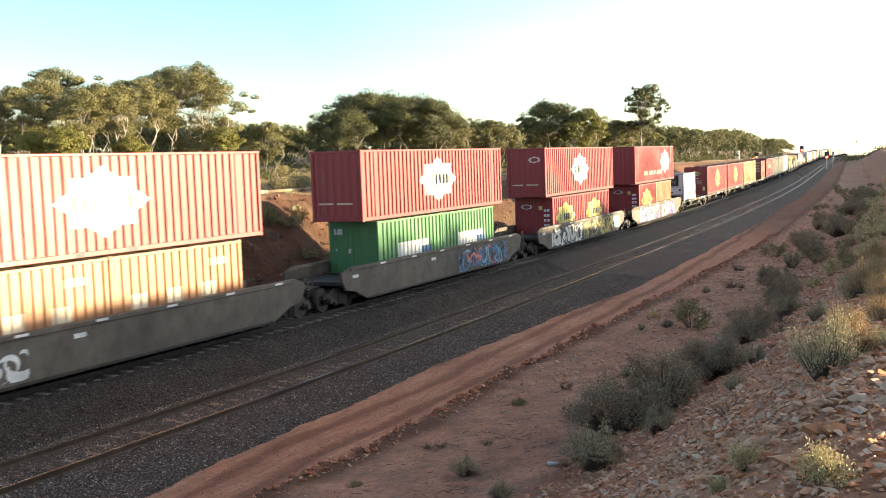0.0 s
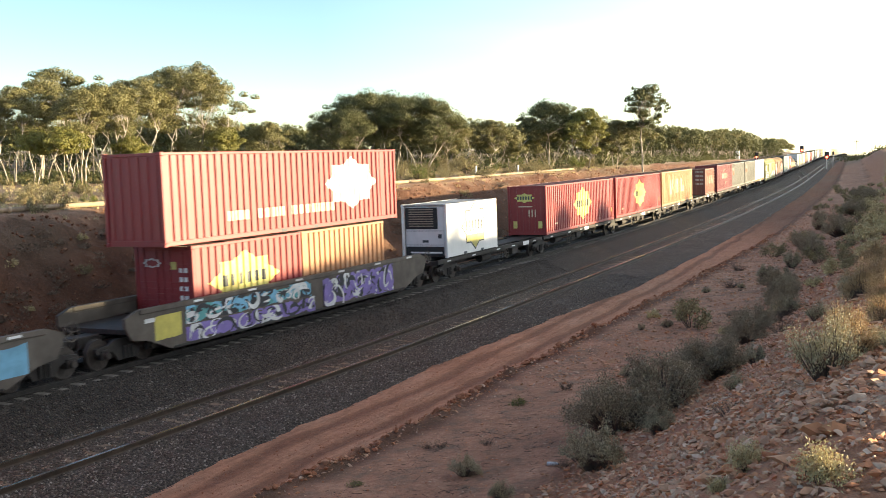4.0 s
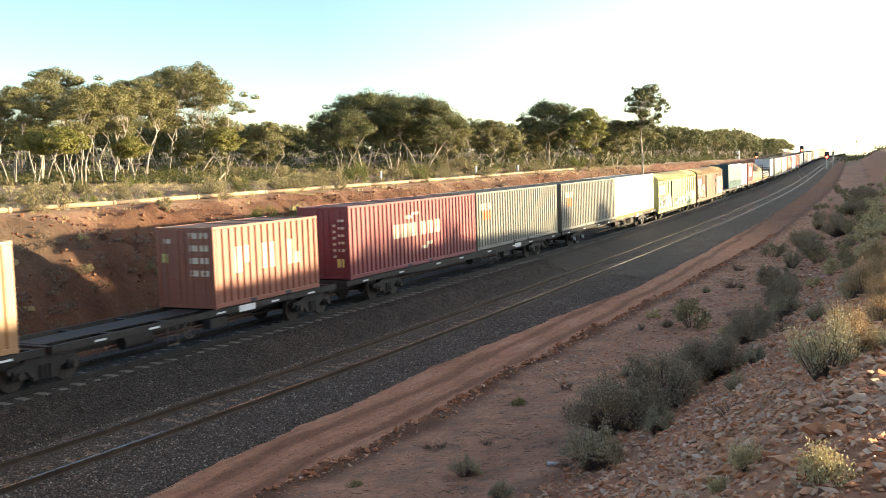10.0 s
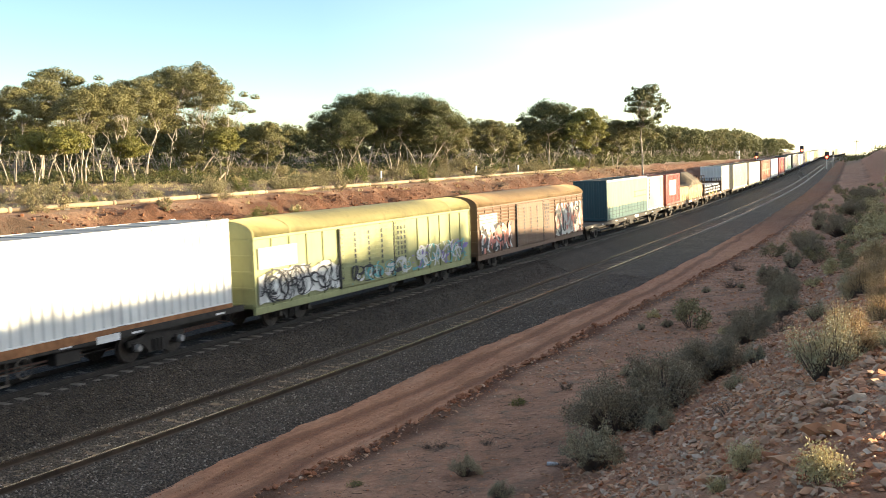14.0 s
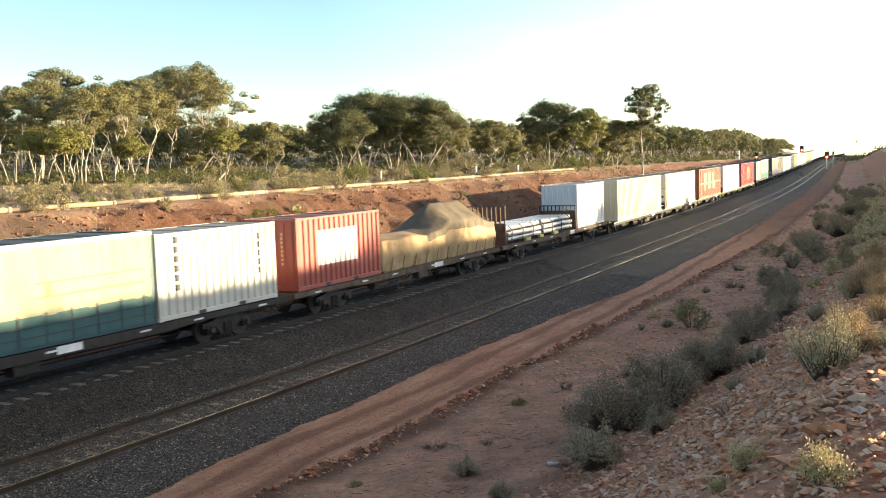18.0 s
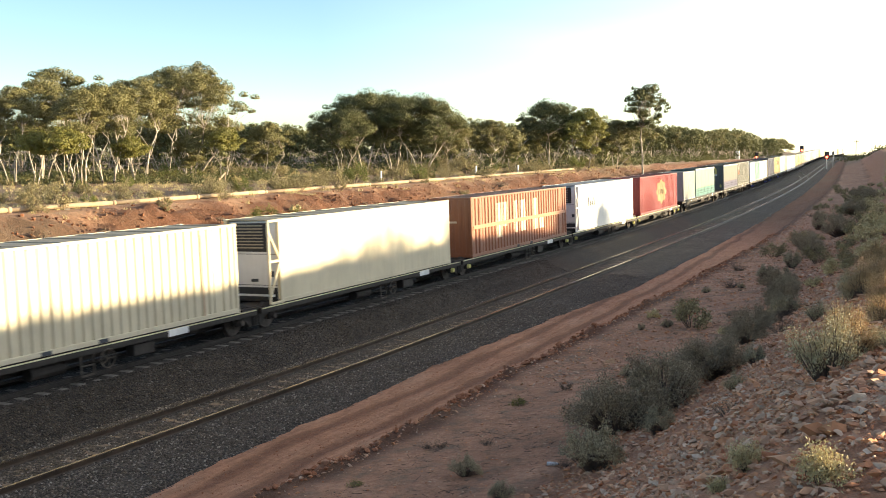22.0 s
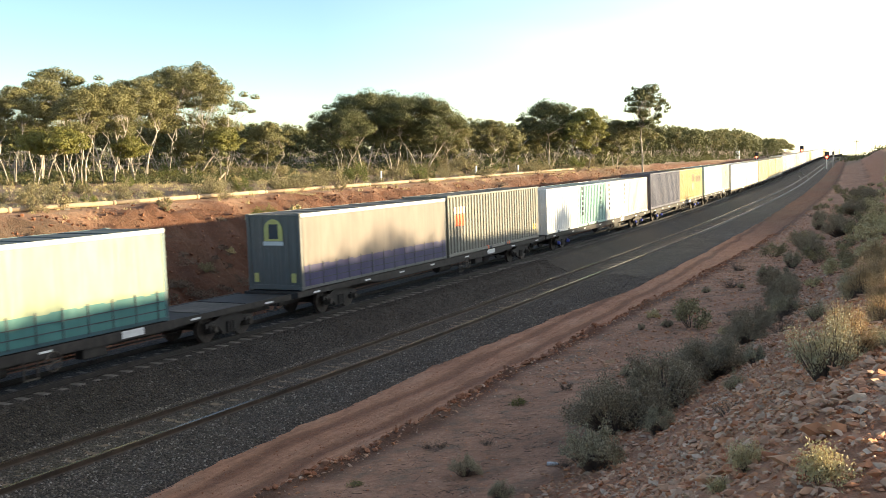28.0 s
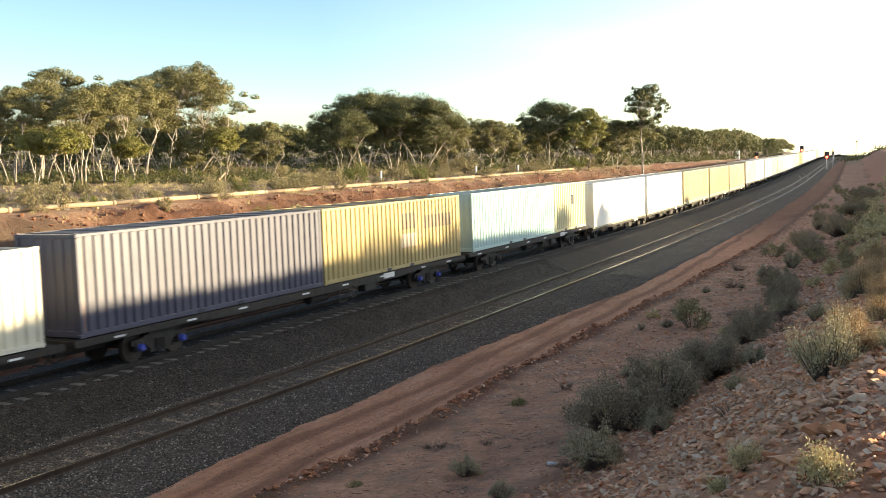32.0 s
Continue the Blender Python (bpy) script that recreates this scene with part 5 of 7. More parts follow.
def curtain_side(label, u0, length, floor, frame_c, cloth_c, skirt_c, height=2.9, end_c=None):
    c = container(label, u0, length, floor, frame_c, height, "smooth", "ribbed", 0.35)
    h = length / 2
    # tarpaulin with slack folds, held by straps over a skirt
    bm = bmesh.new()
    rnd = random.Random(int(u0))
    cols, rows = int(length / 0.16), 9
    grid = []
    for i in range(cols + 1):
        y = -h + 0.16 + (length - 0.32) * i / cols
        col = []
        for j in range(rows + 1):
            z = floor + 0.88 + (height - 1.04) * j / rows
            col.append(bm.verts.new((1.236 + 0.012 * noise.noise((y * 1.1, z * 0.9, u0)) + 0.006 * noise.noise((y * 5, z * 0.7, u0)), y, z)))
        grid.append(col)
    for a, b in zip(grid, grid[1:]):
        for j in range(rows):
            bm.faces.new((a[j], b[j], b[j + 1], a[j + 1]))
    part("curtain", bm, paint(cloth_c, 0.3, 0.6), c, "slack tarpaulin curtain", True)
    bm = bmesh.new()
    grid = []
    for i in range(cols + 1):
        y = -h + 0.16 + (length - 0.32) * i / cols
        grid.append([bm.verts.new((1.24 + (0.02 * abs(math.sin(y * 3.3)) if j == 0 else 0) + 0.015 * noise.noise((y * 2.1, j, u0)), y, floor + 0.14 + 0.78 * j / 4)) for j in range(5)])
    for a, b in zip(grid, grid[1:]):
        for j in range(4):
            bm.faces.new((a[j], b[j], b[j + 1], a[j + 1]))
    part("skirt", bm, paint(skirt_c, 0.3, 0.6), c, "darker lower skirt of the curtain", True)
    for z in (0.36, 0.62):
        part("strap", boxes((1.264, 1.271, -h + 0.2, h - 0.2, floor + z, floor + z + 0.03)), DARK, c)
    k = int(length / 0.9)
    for i in range(k):
        y = -h + 0.5 + (length - 1.0) * i / (k - 1)
        part("strap", boxes((1.262, 1.270, y - 0.02, y + 0.02, floor + 0.1, floor + 0.98)), DARK, c)
    part("rail_cover", boxes((1.2, 1.262, -h + 0.05, h - 0.05, floor + height - 0.16, floor + height - 0.02), bev=0.02), paint((0.62, 0.62, 0.58), 0.2), c, "pale curtain rail")
    return c


c14 = curtain_side("teal-framed curtain-side container with pale green faded curtain", 266.3, 12.05, F2, TEAL, (0.25, 0.25, 0.15), (0.012, 0.085, 0.085))
bars(c14, [(1.6, 5.6, F2 + 1.35, F2 + 1.42), (1.6, 5.6, F2 + 1.75, F2 + 1.8), (1.9, 2.1, F2 + 1.42, F2 + 1.75)], FLAME, 0.62, 0.0, off=0.034)
c15 = container("dull white 20-foot container with dark code marks", 278.5, 6.08, F2, (0.56, 0.54, 0.47), 2.75, "box", "ribbed", 0.15)
bars(c15, [(-2.2, -2.0, F2 + 0.9 + 0.3 * i, F2 + 1.1 + 0.3 * i) for i in range(6)] + [(2.0, 2.15, F2 + 1.0 + 0.3 * i, F2 + 1.2 + 0.3 * i) for i in range(5)], DARK)

# ---- flat wagon with a red 20-foot and a sheeted load ----
deck_wagon("grey-brown flat wagon with steel deck", 285.6, 304.7, F2, (288.5, 301.8), "flat", WHITE, WHEEL, 0.15, wheel_at=294.4, steel=RUSTY)
c16 = container("faded red 20-foot container with a white panel", 285.9, 6.08, F2, (0.36, 0.07, 0.05), 2.75, "box", "ribbed", 0.35)
bars(c16, [(-1.6, 1.2, F2 + 0.85, F2 + 2.2)], WHITE, name="panel", label="white painted panel")
end_bars(c16, [(0.5, 0.56, F2 + 1.0 + 0.16 * i, F2 + 1.1 + 0.16 * i) for i in range(8)], LETTER, -3.04 + 0.03)


def sheeted_load(u0, u1, floor):
    """A wagon load under a brown tarpaulin: low at one end, a hipped hump at the other, folds tied down."""
    u, h = (u0 + u1) / 2, (u1 - u0) / 2
    c = ride("tarpaulin_load", "load covered by a tied brown and olive tarpaulin", "load", u)
    bm = bmesh.new()
    ny, nx = 90, 40
    cover = []
    grid = []
    for i in range(ny + 1):
        y = -h + 2 * h * i / ny
        hump = fade(y, -1.0, 0.9) * (1 - fade(y, 3.9, 5.6))
        wall = 1.35 + 0.35 * hump + 0.15 * noise.noise((y * 0.8, 0, 5))
        crown = 1.52 + 1.12 * hump
        taper = 1 - 0.03 * fade(abs(y), h - 0.6, h)
        row = []
        for j in range(nx + 1):
            a = j / nx * 2 - 1
            q = abs(a)
            if q > 0.55:
                k = (q - 0.55) / 0.45
                x, z = 1.24 + 0.03 * math.sin(k * 3), wall * (1 - k) + 0.06 * k
                x += 0.09 * noise.noise((y * 1.7, z * 0.6, 9)) + (0.03 + 0.05 * hump) * (1 - k) * noise.noise((y * 4.2 + z * (1.6 if y > 2.2 else -1.6), 0.4, 6)) * 2 + 0.05 * noise.noise((y * 6.5, z * 2, 3)) - 0.05 * abs(noise.noise((y * 2.4 - z, 1.2, 8)))
            else:
                k = q / 0.55
                x, z = 1.24 * k, wall + (crown - wall) * (1 - k) ** 0.85
                z += 0.05 * noise.noise((y * 1.3, x * 2, 2)) * k
            row.append(bm.verts.new((math.copysign(x * taper, a), y, floor + z)))
        if y > -1.9:
            cover.append([v.co + Vector((math.copysign(0.016, v.co.x), 0, 0.016)) for j, v in enumerate(row) if abs(j / nx * 2 - 1) <= 0.66])
        grid.append(row)
    for a, b in zip(grid, grid[1:]):
        for j in range(nx):
            bm.faces.new((a[j], b[j], b[j + 1], a[j + 1]))
    bm.faces.new(grid[0])
    bm.faces.new(grid[-1][::-1])
    bmesh.ops.recalc_face_normals(bm, faces=bm.faces)
    part("tarpaulin", bm, flat("tarpaulin", (0.27, 0.165, 0.075), (0.44, 0.30, 0.155), 1.6, 0.7, 0, 0.7, 0.06), c, "creased brown tarpaulin", True)
    # a second, darker sheet drawn over the hump
    bm = bmesh.new()
    rows = [[bm.verts.new(v) for v in row] for row in cover]
    for a, b in zip(rows, rows[1:]):
        for j in range(len(a) - 1):
            bm.faces.new((a[j], b[j], b[j + 1], a[j + 1]))
    bmesh.ops.recalc_face_normals(bm, faces=bm.faces)
    part("cover_sheet", bm, flat("dark_canvas", (0.075, 0.058, 0.038), (0.15, 0.115, 0.075), 1.8, 0.8, 0, 0.5, 0.04), c, "dark brown canvas over the hump", True)
    for i in range(11):
        y = -h + 0.5 + (2 * h - 1.0) * i / 10
        bm = bmesh.new()
        rod(bm, (1.30, y, floor + 0.02), (1.30, y + 0.25, floor + 0.62), 0.014, n=6)
        part("tie_rope", bm, BLACK, c)
    part("base_boards", boxes((-1.2, 1.2, -h + 0.05, h - 0.05, floor, floor + 0.1)), OLDWOOD, c)
    return c


sheeted_load(292.15, 304.2, F2)

# ---- pipe wagon with bulkheads, white 20-foot ----
deck_wagon("rusty brown flat wagon with bulkhead ends", 305.15, 324.8, F2, (308.2, 321.9), "flat", WHITE, WHEEL, 0.15, wheel_at=314.0, steel=RUSTY)


def pipe_load(u0, u1, floor):
    u, h = (u0 + u1) / 2, (u1 - u0) / 2
    c = ride("pipe_stack", "strapped stack of bare steel pipes between rusty bulkheads", "load", u)
    bright = flat("galvanised_pipe", (0.46, 0.46, 0.47), (0.60, 0.60, 0.60), 5.0, 0.35, 0.6, 0.05)
    for layer in range(3):
        for half in (0, 1):
            a, b = (-h + 0.75, -0.35) if half == 0 else (0.1, h - 0.9)
            pipe = None
            for i in range(9 - (1 if layer == 2 else 0)):
                x = -1.06 + i * 0.265 + (0.13 if layer == 2 else 0)
                if pipe is None:
                    bm = bmesh.new()
                    rod(bm, (0, a, 0), (0, b, 0), 0.125, n=14)
                    pipe = part("pipe", bm, bright, c, "", False)
                    pipe.matrix_basis = pose(x, 0, floor + 0.27 + layer * 0.30)
                else:
                    share("pipe", pipe, c, pose(x, 0, floor + 0.27 + layer * 0.30))
    for i in range(7):
        y = -h + 1.1 + (2 * h - 2.6) * i / 6
        for layer in range(3):
            part("dunnage", boxes((-1.2, 1.2, y - 0.05, y + 0.05, floor + 0.04 + layer * 0.30 if layer == 0 else floor + 0.395 + (layer - 1) * 0.30, floor + 0.145 + layer * 0.30 if layer == 0 else floor + 0.445 + (layer - 1) * 0.30)), OLDWOOD, c)
        bm = bmesh.new()
        rod(bm, (1.22, y, floor), (1.24, y + 0.1, floor + 0.75), 0.022, n=6)
        rod(bm, (1.24, y + 0.1, floor + 0.75), (1.0, y + 0.1, floor + 1.0), 0.022, n=6)
        part("lashing", bm, DARK, c)
    for sy, hh in ((-1, 2.15), (1, 1.55)):
        y = sy * (h - 0.25)
        b = part("bulkhead", boxes((-1.25, 1.25, y - 0.06, y + 0.06, floor, floor + 1.2), bev=0.02), RUSTY, c, "rusty steel bulkhead with barred top")
        for i in range(10):
            x = -1.2 + 2.4 * i / 9
            part("bar", boxes((x - 0.035, x + 0.035, y - 0.04, y + 0.04, floor + 1.2, floor + hh - 0.06)), RUSTY if sy < 0 else DARK, b)
        part("top_bar", boxes((-1.25, 1.25, y - 0.05, y + 0.05, floor + hh - 0.06, floor + hh), bev=0.015), RUSTY if sy < 0 else DARK, b)
    for y in (-2.6, -0.4, 2.2):
        part("chock", boxes((1.1, 1.24, y - 0.35, y + 0.35, floor + 0.0, floor + 0.16)), YELLOW, c, "yellow steel chock")
    return c


pipe_load(305.4, 318.0, F2)
c17 = container("white 20-foot container beside a pipe load", 318.2, 6.08, F2, WHITEC, 2.85, "box", "ribbed", 0.2)

# ---- low five-unit set ----
F3 = 1.18
J3 = (326.6, 343.4, 359.9, 376.9, 393.5, 410.6)
for i in range(5):
    deck_wagon("low skeletal wagon unit with a cream edge line", J3[i] + 0.12, J3[i + 1] - 0.12, F3, ([J3[0] + 1.5] if i == 0 else []) + [J3[i + 1] - (1.6 if i == 4 else 0)], "skeletal", YELLOW, YELLOW if i else WHEEL, 0.0, couple=(i == 0, i == 4))
c18 = container("cream 48-foot container with rust stains on its post", 327.9, 14.45, F3, (0.60, 0.52, 0.37), 3.06, "box", "ribbed", 0.35)
bars(c18, [(-7.0, -6.6, F3 + 0.5, F3 + 1.2), (5.4, 5.5, F3 + 0.1, F3 + 2.8)], paint((0.40, 0.26, 0.16)), name="stain")


def long_reefer(label, u0, length, colour):
    c = container(label, u0, length, F3, colour, 3.06, "reefer", "none", 0.15)
    h = length / 2
    reefer_front(c, h, F3, F3 + 3.06)
    # open end frame with braces on the near side
    bm = bmesh.new()
    for a, b in (((1.2, -h - 0.62, F3 + 0.05), (1.2, -h - 0.62, F3 + 3.0)), ((1.2, -h - 0.62, F3 + 3.0), (1.2, -h, F3 + 3.0)), ((1.2, -h - 0.62, F3 + 0.05), (1.2, -h, F3 + 0.05)), ((1.2, -h - 0.6, F3 + 2.6), (1.2, -h, F3 + 1.6)), ((1.2, -h - 0.6, F3 + 0.3), (1.2, -h, F3 + 1.5)), ((1.2, -h - 0.6, F3 + 1.55), (1.2, -h, F3 + 1.55))):
        rod(bm, a, b, 0.05, n=6)
    part("end_frame", bm, paint(colour, 0.2), c, "braced white end frame")
    return c


c19 = long_reefer("cream-white 46-foot refrigerated container with braced end", 344.75, 13.9, (0.64, 0.55, 0.38))
c20 = container("orange-brown 48-foot container with large white lettering bars", 361.2, 14.62, F3, (0.27, 0.088, 0.04), 3.06, "box", "ribbed", 0.4, pitch=0.42)
bars(c20, [(-4.0, -3.3, F3 + 0.75, F3 + 2.6), (-3.05, -2.5, F3 + 1.3, F3 + 2.6), (-1.5, -0.9, F3 + 0.85, F3 + 2.6), (-0.45, 0.2, F3 + 0.85, F3 + 2.6), (1.5, 2.15, F3 + 0.8, F3 + 2.6), (2.5, 3.3, F3 + 0.8, F3 + 1.5)], LETTER, pitch=0.42)
part("side_rail", boxes((1.20, 1.245, -7.1, 7.1, F3 + 1.42, F3 + 1.61), bev=0.006), paint((0.40, 0.15, 0.07)), c20, "raised pale rail along the side")
end_bars(c20, [(-0.5, 0.4, F3 + 1.75, F3 + 1.85)], LETTER, -7.31 + 0.02)
c21 = long_reefer("white 46-foot refrigerated container with small dark lettering bars", 378.4, 13.95, WHITEC)
bars(c21, [(-4.9, -4.55, F3 + 1.55, F3 + 2.15), (-4.45, -4.15, F3 + 1.55, F3 + 1.92), (-4.05, -3.75, F3 + 1.55, F3 + 1.92), (-3.65, -3.3, F3 + 1.55, F3 + 2.15)], DARK, SP, SD)
c22 = container("red 48-foot container with a yellow badge on a low wagon", 394.75, 14.5, F3, RED, 3.06, "box", "ribbed", 0.3)
badge(c22, 0.6, F3 + 1.6, 1.12, tone("faded_badge_line", (0.46, 0.36, 0.16)), wide=2.1)
part("badge_field", star(bmesh.new(), 1.23, 0.6, F3 + 1.6, 1.0, PITCH, DEEP, 1.88), paint((0.40, 0.27, 0.13), 0.3), c22, "faded yellow field of the badge")
bars(c22, [(-0.7 + 0.43 * i, -0.46 + 0.43 * i, F3 + 1.4, F3 + 1.8) for i in range(6)], DARK, off=0.012)

# ---- later wagons ----
deck_wagon("dark long wagon with bare deck at one end", 411.7, 437.6, F1, (414.8, 434.3), "flat", WHITE, WHEEL, 0.2)
c23 = container("pale grey corrugated 20-foot container", 412.6, 6.1, F1, (0.36, 0.38, 0.35), 2.75, "box", "ribbed", 0.25)
c24 = curtain_side("curtain-side container with pale green curtain and teal skirt", 419.1, 12.1, F1, TEAL, (0.20, 0.245, 0.155), (0.02, 0.15, 0.14))
deck_wagon("dark long wagon with fish-bellied sills", 438.0, 463.9, F1, (441.2, 460.4), "flat", WHITE, WHEEL, 0.25)
c26 = curtain_side("grey curtain-side container with violet skirt and yellow sign", 438.4, 12.19, F1, (0.10, 0.105, 0.10), (0.115, 0.09, 0.075), (0.022, 0.016, 0.085))
bm = bmesh.new()
ring = [(-0.42, F1 + 1.86)] + [(-0.42 * math.cos(math.pi * i / 18), F1 + 2.27 + 0.42 * math.sin(math.pi * i / 18)) for i in range(19)] + [(0.42, F1 + 1.86)]
face = bm.faces.new([bm.verts.new((x, -6.1 + 0.02, z)) for x, z in ring])
for v in [e for e in bmesh.ops.extrude_face_region(bm, geom=[face])["geom"] if isinstance(e, bmesh.types.BMVert)]:
    v.co.y -= 0.004
bmesh.ops.recalc_face_normals(bm, faces=bm.faces)
part("sign", bm, YELLOW, c26, "yellow arched sign")
end_bars(c26, [(-0.2, 0.22, F1 + 1.95, F1 + 2.5)], DARK, -6.1 + 0.012, "sign_figure")
end_bars(c26, [(-0.48, 0.44, F1 + 1.70, F1 + 1.85)], WHITE, -6.1 + 0.02, "sign_bar")
end_bars(c26, [(-0.95, -0.75, F1 + 0.3, F1 + 0.65), (0.75, 0.95, F1 + 0.3, F1 + 0.65)], YELLOW, -6.1 + 0.02, "corner_patch")
c27 = container("grey 40-foot container with an orange patch", 450.85, 12.19, F1, GREYC, 2.98, "box", "ribbed", 0.3)
bars(c27, [(-5.3, -4.2, F1 + 1.45, F1 + 2.0)], FLAME, name="patch")
bars(c27, [(-5.4 + 0.5 * i, -5.05 + 0.5 * i, F1 + 2.05, F1 + 2.4) for i in range(3)], LETTER)
bars(c27, [(5.2, 5.6, F1 + 0.55, F1 + 0.9)], YELLOW, name="patch")
bars(c27, [(1.2, 1.6, F1 + 0.02, F1 + 0.2), (-1.6, -1.2, F1 + 0.02, F1 + 0.2)], FLAME, name="pocket_mark", off=0.02)
deck_wagon("dark long wagon with blue axle caps under four short containers", 464.2, 490.1, F1, (467.6, 486.6), "flat", WHITE, BLUE, 0.2, wheel_at=478.4)
for i, (col, lab) in enumerate((((0.74, 0.74, 0.72), "white 20-foot container, plain side"), (AQUA, "aqua 20-foot container with dark code marks"), (WHITEC, "white 20-foot container with dark code marks"), ((0.62, 0.58, 0.46), "cream 20-foot container, plain side"))):
    u0 = (464.6, 470.75, 477.15, 483.4)[i]
    c = container(lab, u0, 6.08, F1, col, 2.75, "box", "doors" if i == 0 else "ribbed", 0.25)
    if i in (1, 2):
        bars(c, [(-2.2, -1.95, F1 + 0.75 + 0.33 * k, F1 + 0.97 + 0.33 * k) for k in range(6)] + [(2.0, 2.2, F1 + 0.95 + 0.33 * k, F1 + 1.15 + 0.33 * k) for k in range(5)], DARK)
    if i == 0:
        end_bars(c, [(-0.9, -0.5, F1 + 0.6, F1 + 1.2), (0.3, 0.6, F1 + 1.5, F1 + 1.9)], LETTER, -3.04)
deck_wagon("dark long wagon with blue axle caps", 490.45, 515.6, F1, (494.0, 511.9), "flat", WHITE, BLUE, 0.2, wheel_at=505.0)
c30 = container("dark navy 40-foot container with rusty corner post", 490.75, 12.19, F1, (0.05, 0.05, 0.085), 2.98, "box", "ribbed", 0.35)
bars(c30, [(-6.0, -5.9, F1 + 0.2, F1 + 2.85)], paint(ORANGE), name="edge_stripe")
c31 = container("faded yellow-tan 40-foot container with dark lettering bars", 503.05, 12.19, F1, TAN, 2.98, "box", "ribbed", 0.35)
bars(c31, [(0.2, 1.5, F1 + 1.7, F1 + 2.4), (2.2, 5.2, F1 + 1.6, F1 + 2.2)], paint((0.20, 0.15, 0.09)))
bars(c31, [(0.2, 1.5, F1 + 0.9, F1 + 1.5)], LETTER)
deck_wagon("dark container wagon under two containers", 516.2, 535.7, F1, (519.3, 532.6), "flat", WHITE, WHEEL, 0.15)
c32 = container("pale aqua corrugated 40-foot container", 516.75, 12.19, F1, (0.42, 0.58, 0.57), 2.98, "box", "ribbed", 0.25)
bars(c32, [(-5.6, -5.4, F1 + 0.6 + 0.35 * k, F1 + 0.85 + 0.35 * k) for k in range(6)], WHITE)
c33 = container("cream-yellow 20-foot container with a small dark mark", 529.15, 6.08, F1, (0.60, 0.55, 0.34), 2.98, "box", "ribbed", 0.25)
bars(c33, [(0.2, 0.7, F1 + 1.6, F1 + 2.2)], DARK)
J4 = (536.7, 552.2, 567.6, 583.0, 598.4, 613.8)
far_cols = ((0.74, 0.74, 0.72), (0.72, 0.72, 0.70), (0.50, 0.42, 0.24), (0.46, 0.38, 0.22), (0.48, 0.40, 0.26))
for i in range(5):
    deck_wagon("low skeletal wagon unit far along the train", J4[i] + 0.12, J4[i + 1] - 0.12, F3, ([J4[0] + 1.4] if i == 0 else []) + [J4[i + 1] - (1.4 if i == 4 else 0)], "skeletal", YELLOW, WHEEL, 0.0, couple=(i == 0, i == 4))
    container(("white 48-foot refrigerated container body", "plain white 48-foot container", "faded tan 48-foot container", "faded tan 48-foot container", "pale sandy 48-foot container")[i], J4[i] + 0.45, 14.5, F3, far_cols[i], 3.06, "smooth" if i < 2 else "box", "ribbed", 0.2, cheap=True)

# the rest of the train, out to the horizon
rnd = random.Random(8)
u = 614.6
FAR = (("white", WHITEC), ("cream", CREAM), ("pale grey", (0.55, 0.55, 0.52)), ("white", (0.7, 0.7, 0.68)), ("tan", TAN), ("cream", (0.64, 0.6, 0.48)))
while u < 1080:
    deck_wagon("dark container wagon far along the train", u, u + 25.3, F1, (u + 3.2, u + 22.1), "skeletal", WHITE, WHEEL, 0.0)
    for k in range(2):
        nm, col = rnd.choice(FAR)
        container(nm + " 40-foot container far along the train", u + 0.4 + k * 12.35, 12.19, F1, col, 2.98, "box", "ribbed", 0.2, cheap=True)
    u += 25.9


# ---- plants ----
def tube(verts, faces, pts, radii, n=6):
    """A tapered limb through pts."""
    rings = []
    for i, (q, r) in enumerate(zip(pts, radii)):
        d = (pts[min(i + 1, len(pts) - 1)] - pts[max(i - 1, 0)]).normalized()
        a = d.orthogonal().normalized()
        b = d.cross(a)
        o = len(verts)
        for k in range(n):
            t = 2 * math.pi * k / n
            w = q + (a * math.cos(t) + b * math.sin(t)) * r
            verts.append((w.x, w.y, w.z))
        rings.append(o)
    for o, p in zip(rings, rings[1:]):
        for k in range(n):
            faces.append((o + k, o + (k + 1) % n, p + (k + 1) % n, p + k))


def leaves(verts, faces, centre, rad, count, size, rnd, shell=0.72, out=0.0):
    """Small lens-shaped leaves in a loose clump; out turns their faces away from its middle."""
    for _ in range(count):
        while True:
            v = Vector((rnd.uniform(-1, 1), rnd.uniform(-1, 1), rnd.uniform(-1, 1)))
            if 0.02 < v.length < 1:
                break
        v = v.normalized() * (shell + (1 - shell) * rnd.random()) if rnd.random() < 0.75 else v
        if v.z < -0.25:
            v.z *= 0.5
        p = Vector((centre[0] + v.x * rad[0], centre[1] + v.y * rad[1], centre[2] + v.z * rad[2]))
        if out:
            n = v.normalized() * out + Vector((rnd.gauss(0, 0.36), rnd.gauss(0, 0.36), rnd.gauss(0, 0.36) + 0.2))
            e = Vector((0, 0, 1)).rotation_difference(n.normalized()).to_matrix() @ Euler((0, 0, rnd.uniform(0, 6.28))).to_matrix()
        else:
            e = Euler((rnd.uniform(-1.2, 1.2), rnd.uniform(-1.2, 1.2), rnd.uniform(0, 6.28))).to_matrix()
        l, w = size * rnd.uniform(0.7, 1.4), size * rnd.uniform(0.32, 0.6)
        o = len(verts)
        for a, b, c in ((-l, 0, 0), (0, -w, 0.1 * l), (l, 0, -0.1 * l), (0, w, 0.1 * l)):
            q = p + e @ Vector((a, b, c))
            verts.append((q.x, q.y, q.z))
        faces.append((o, o + 1, o + 2, o + 3))


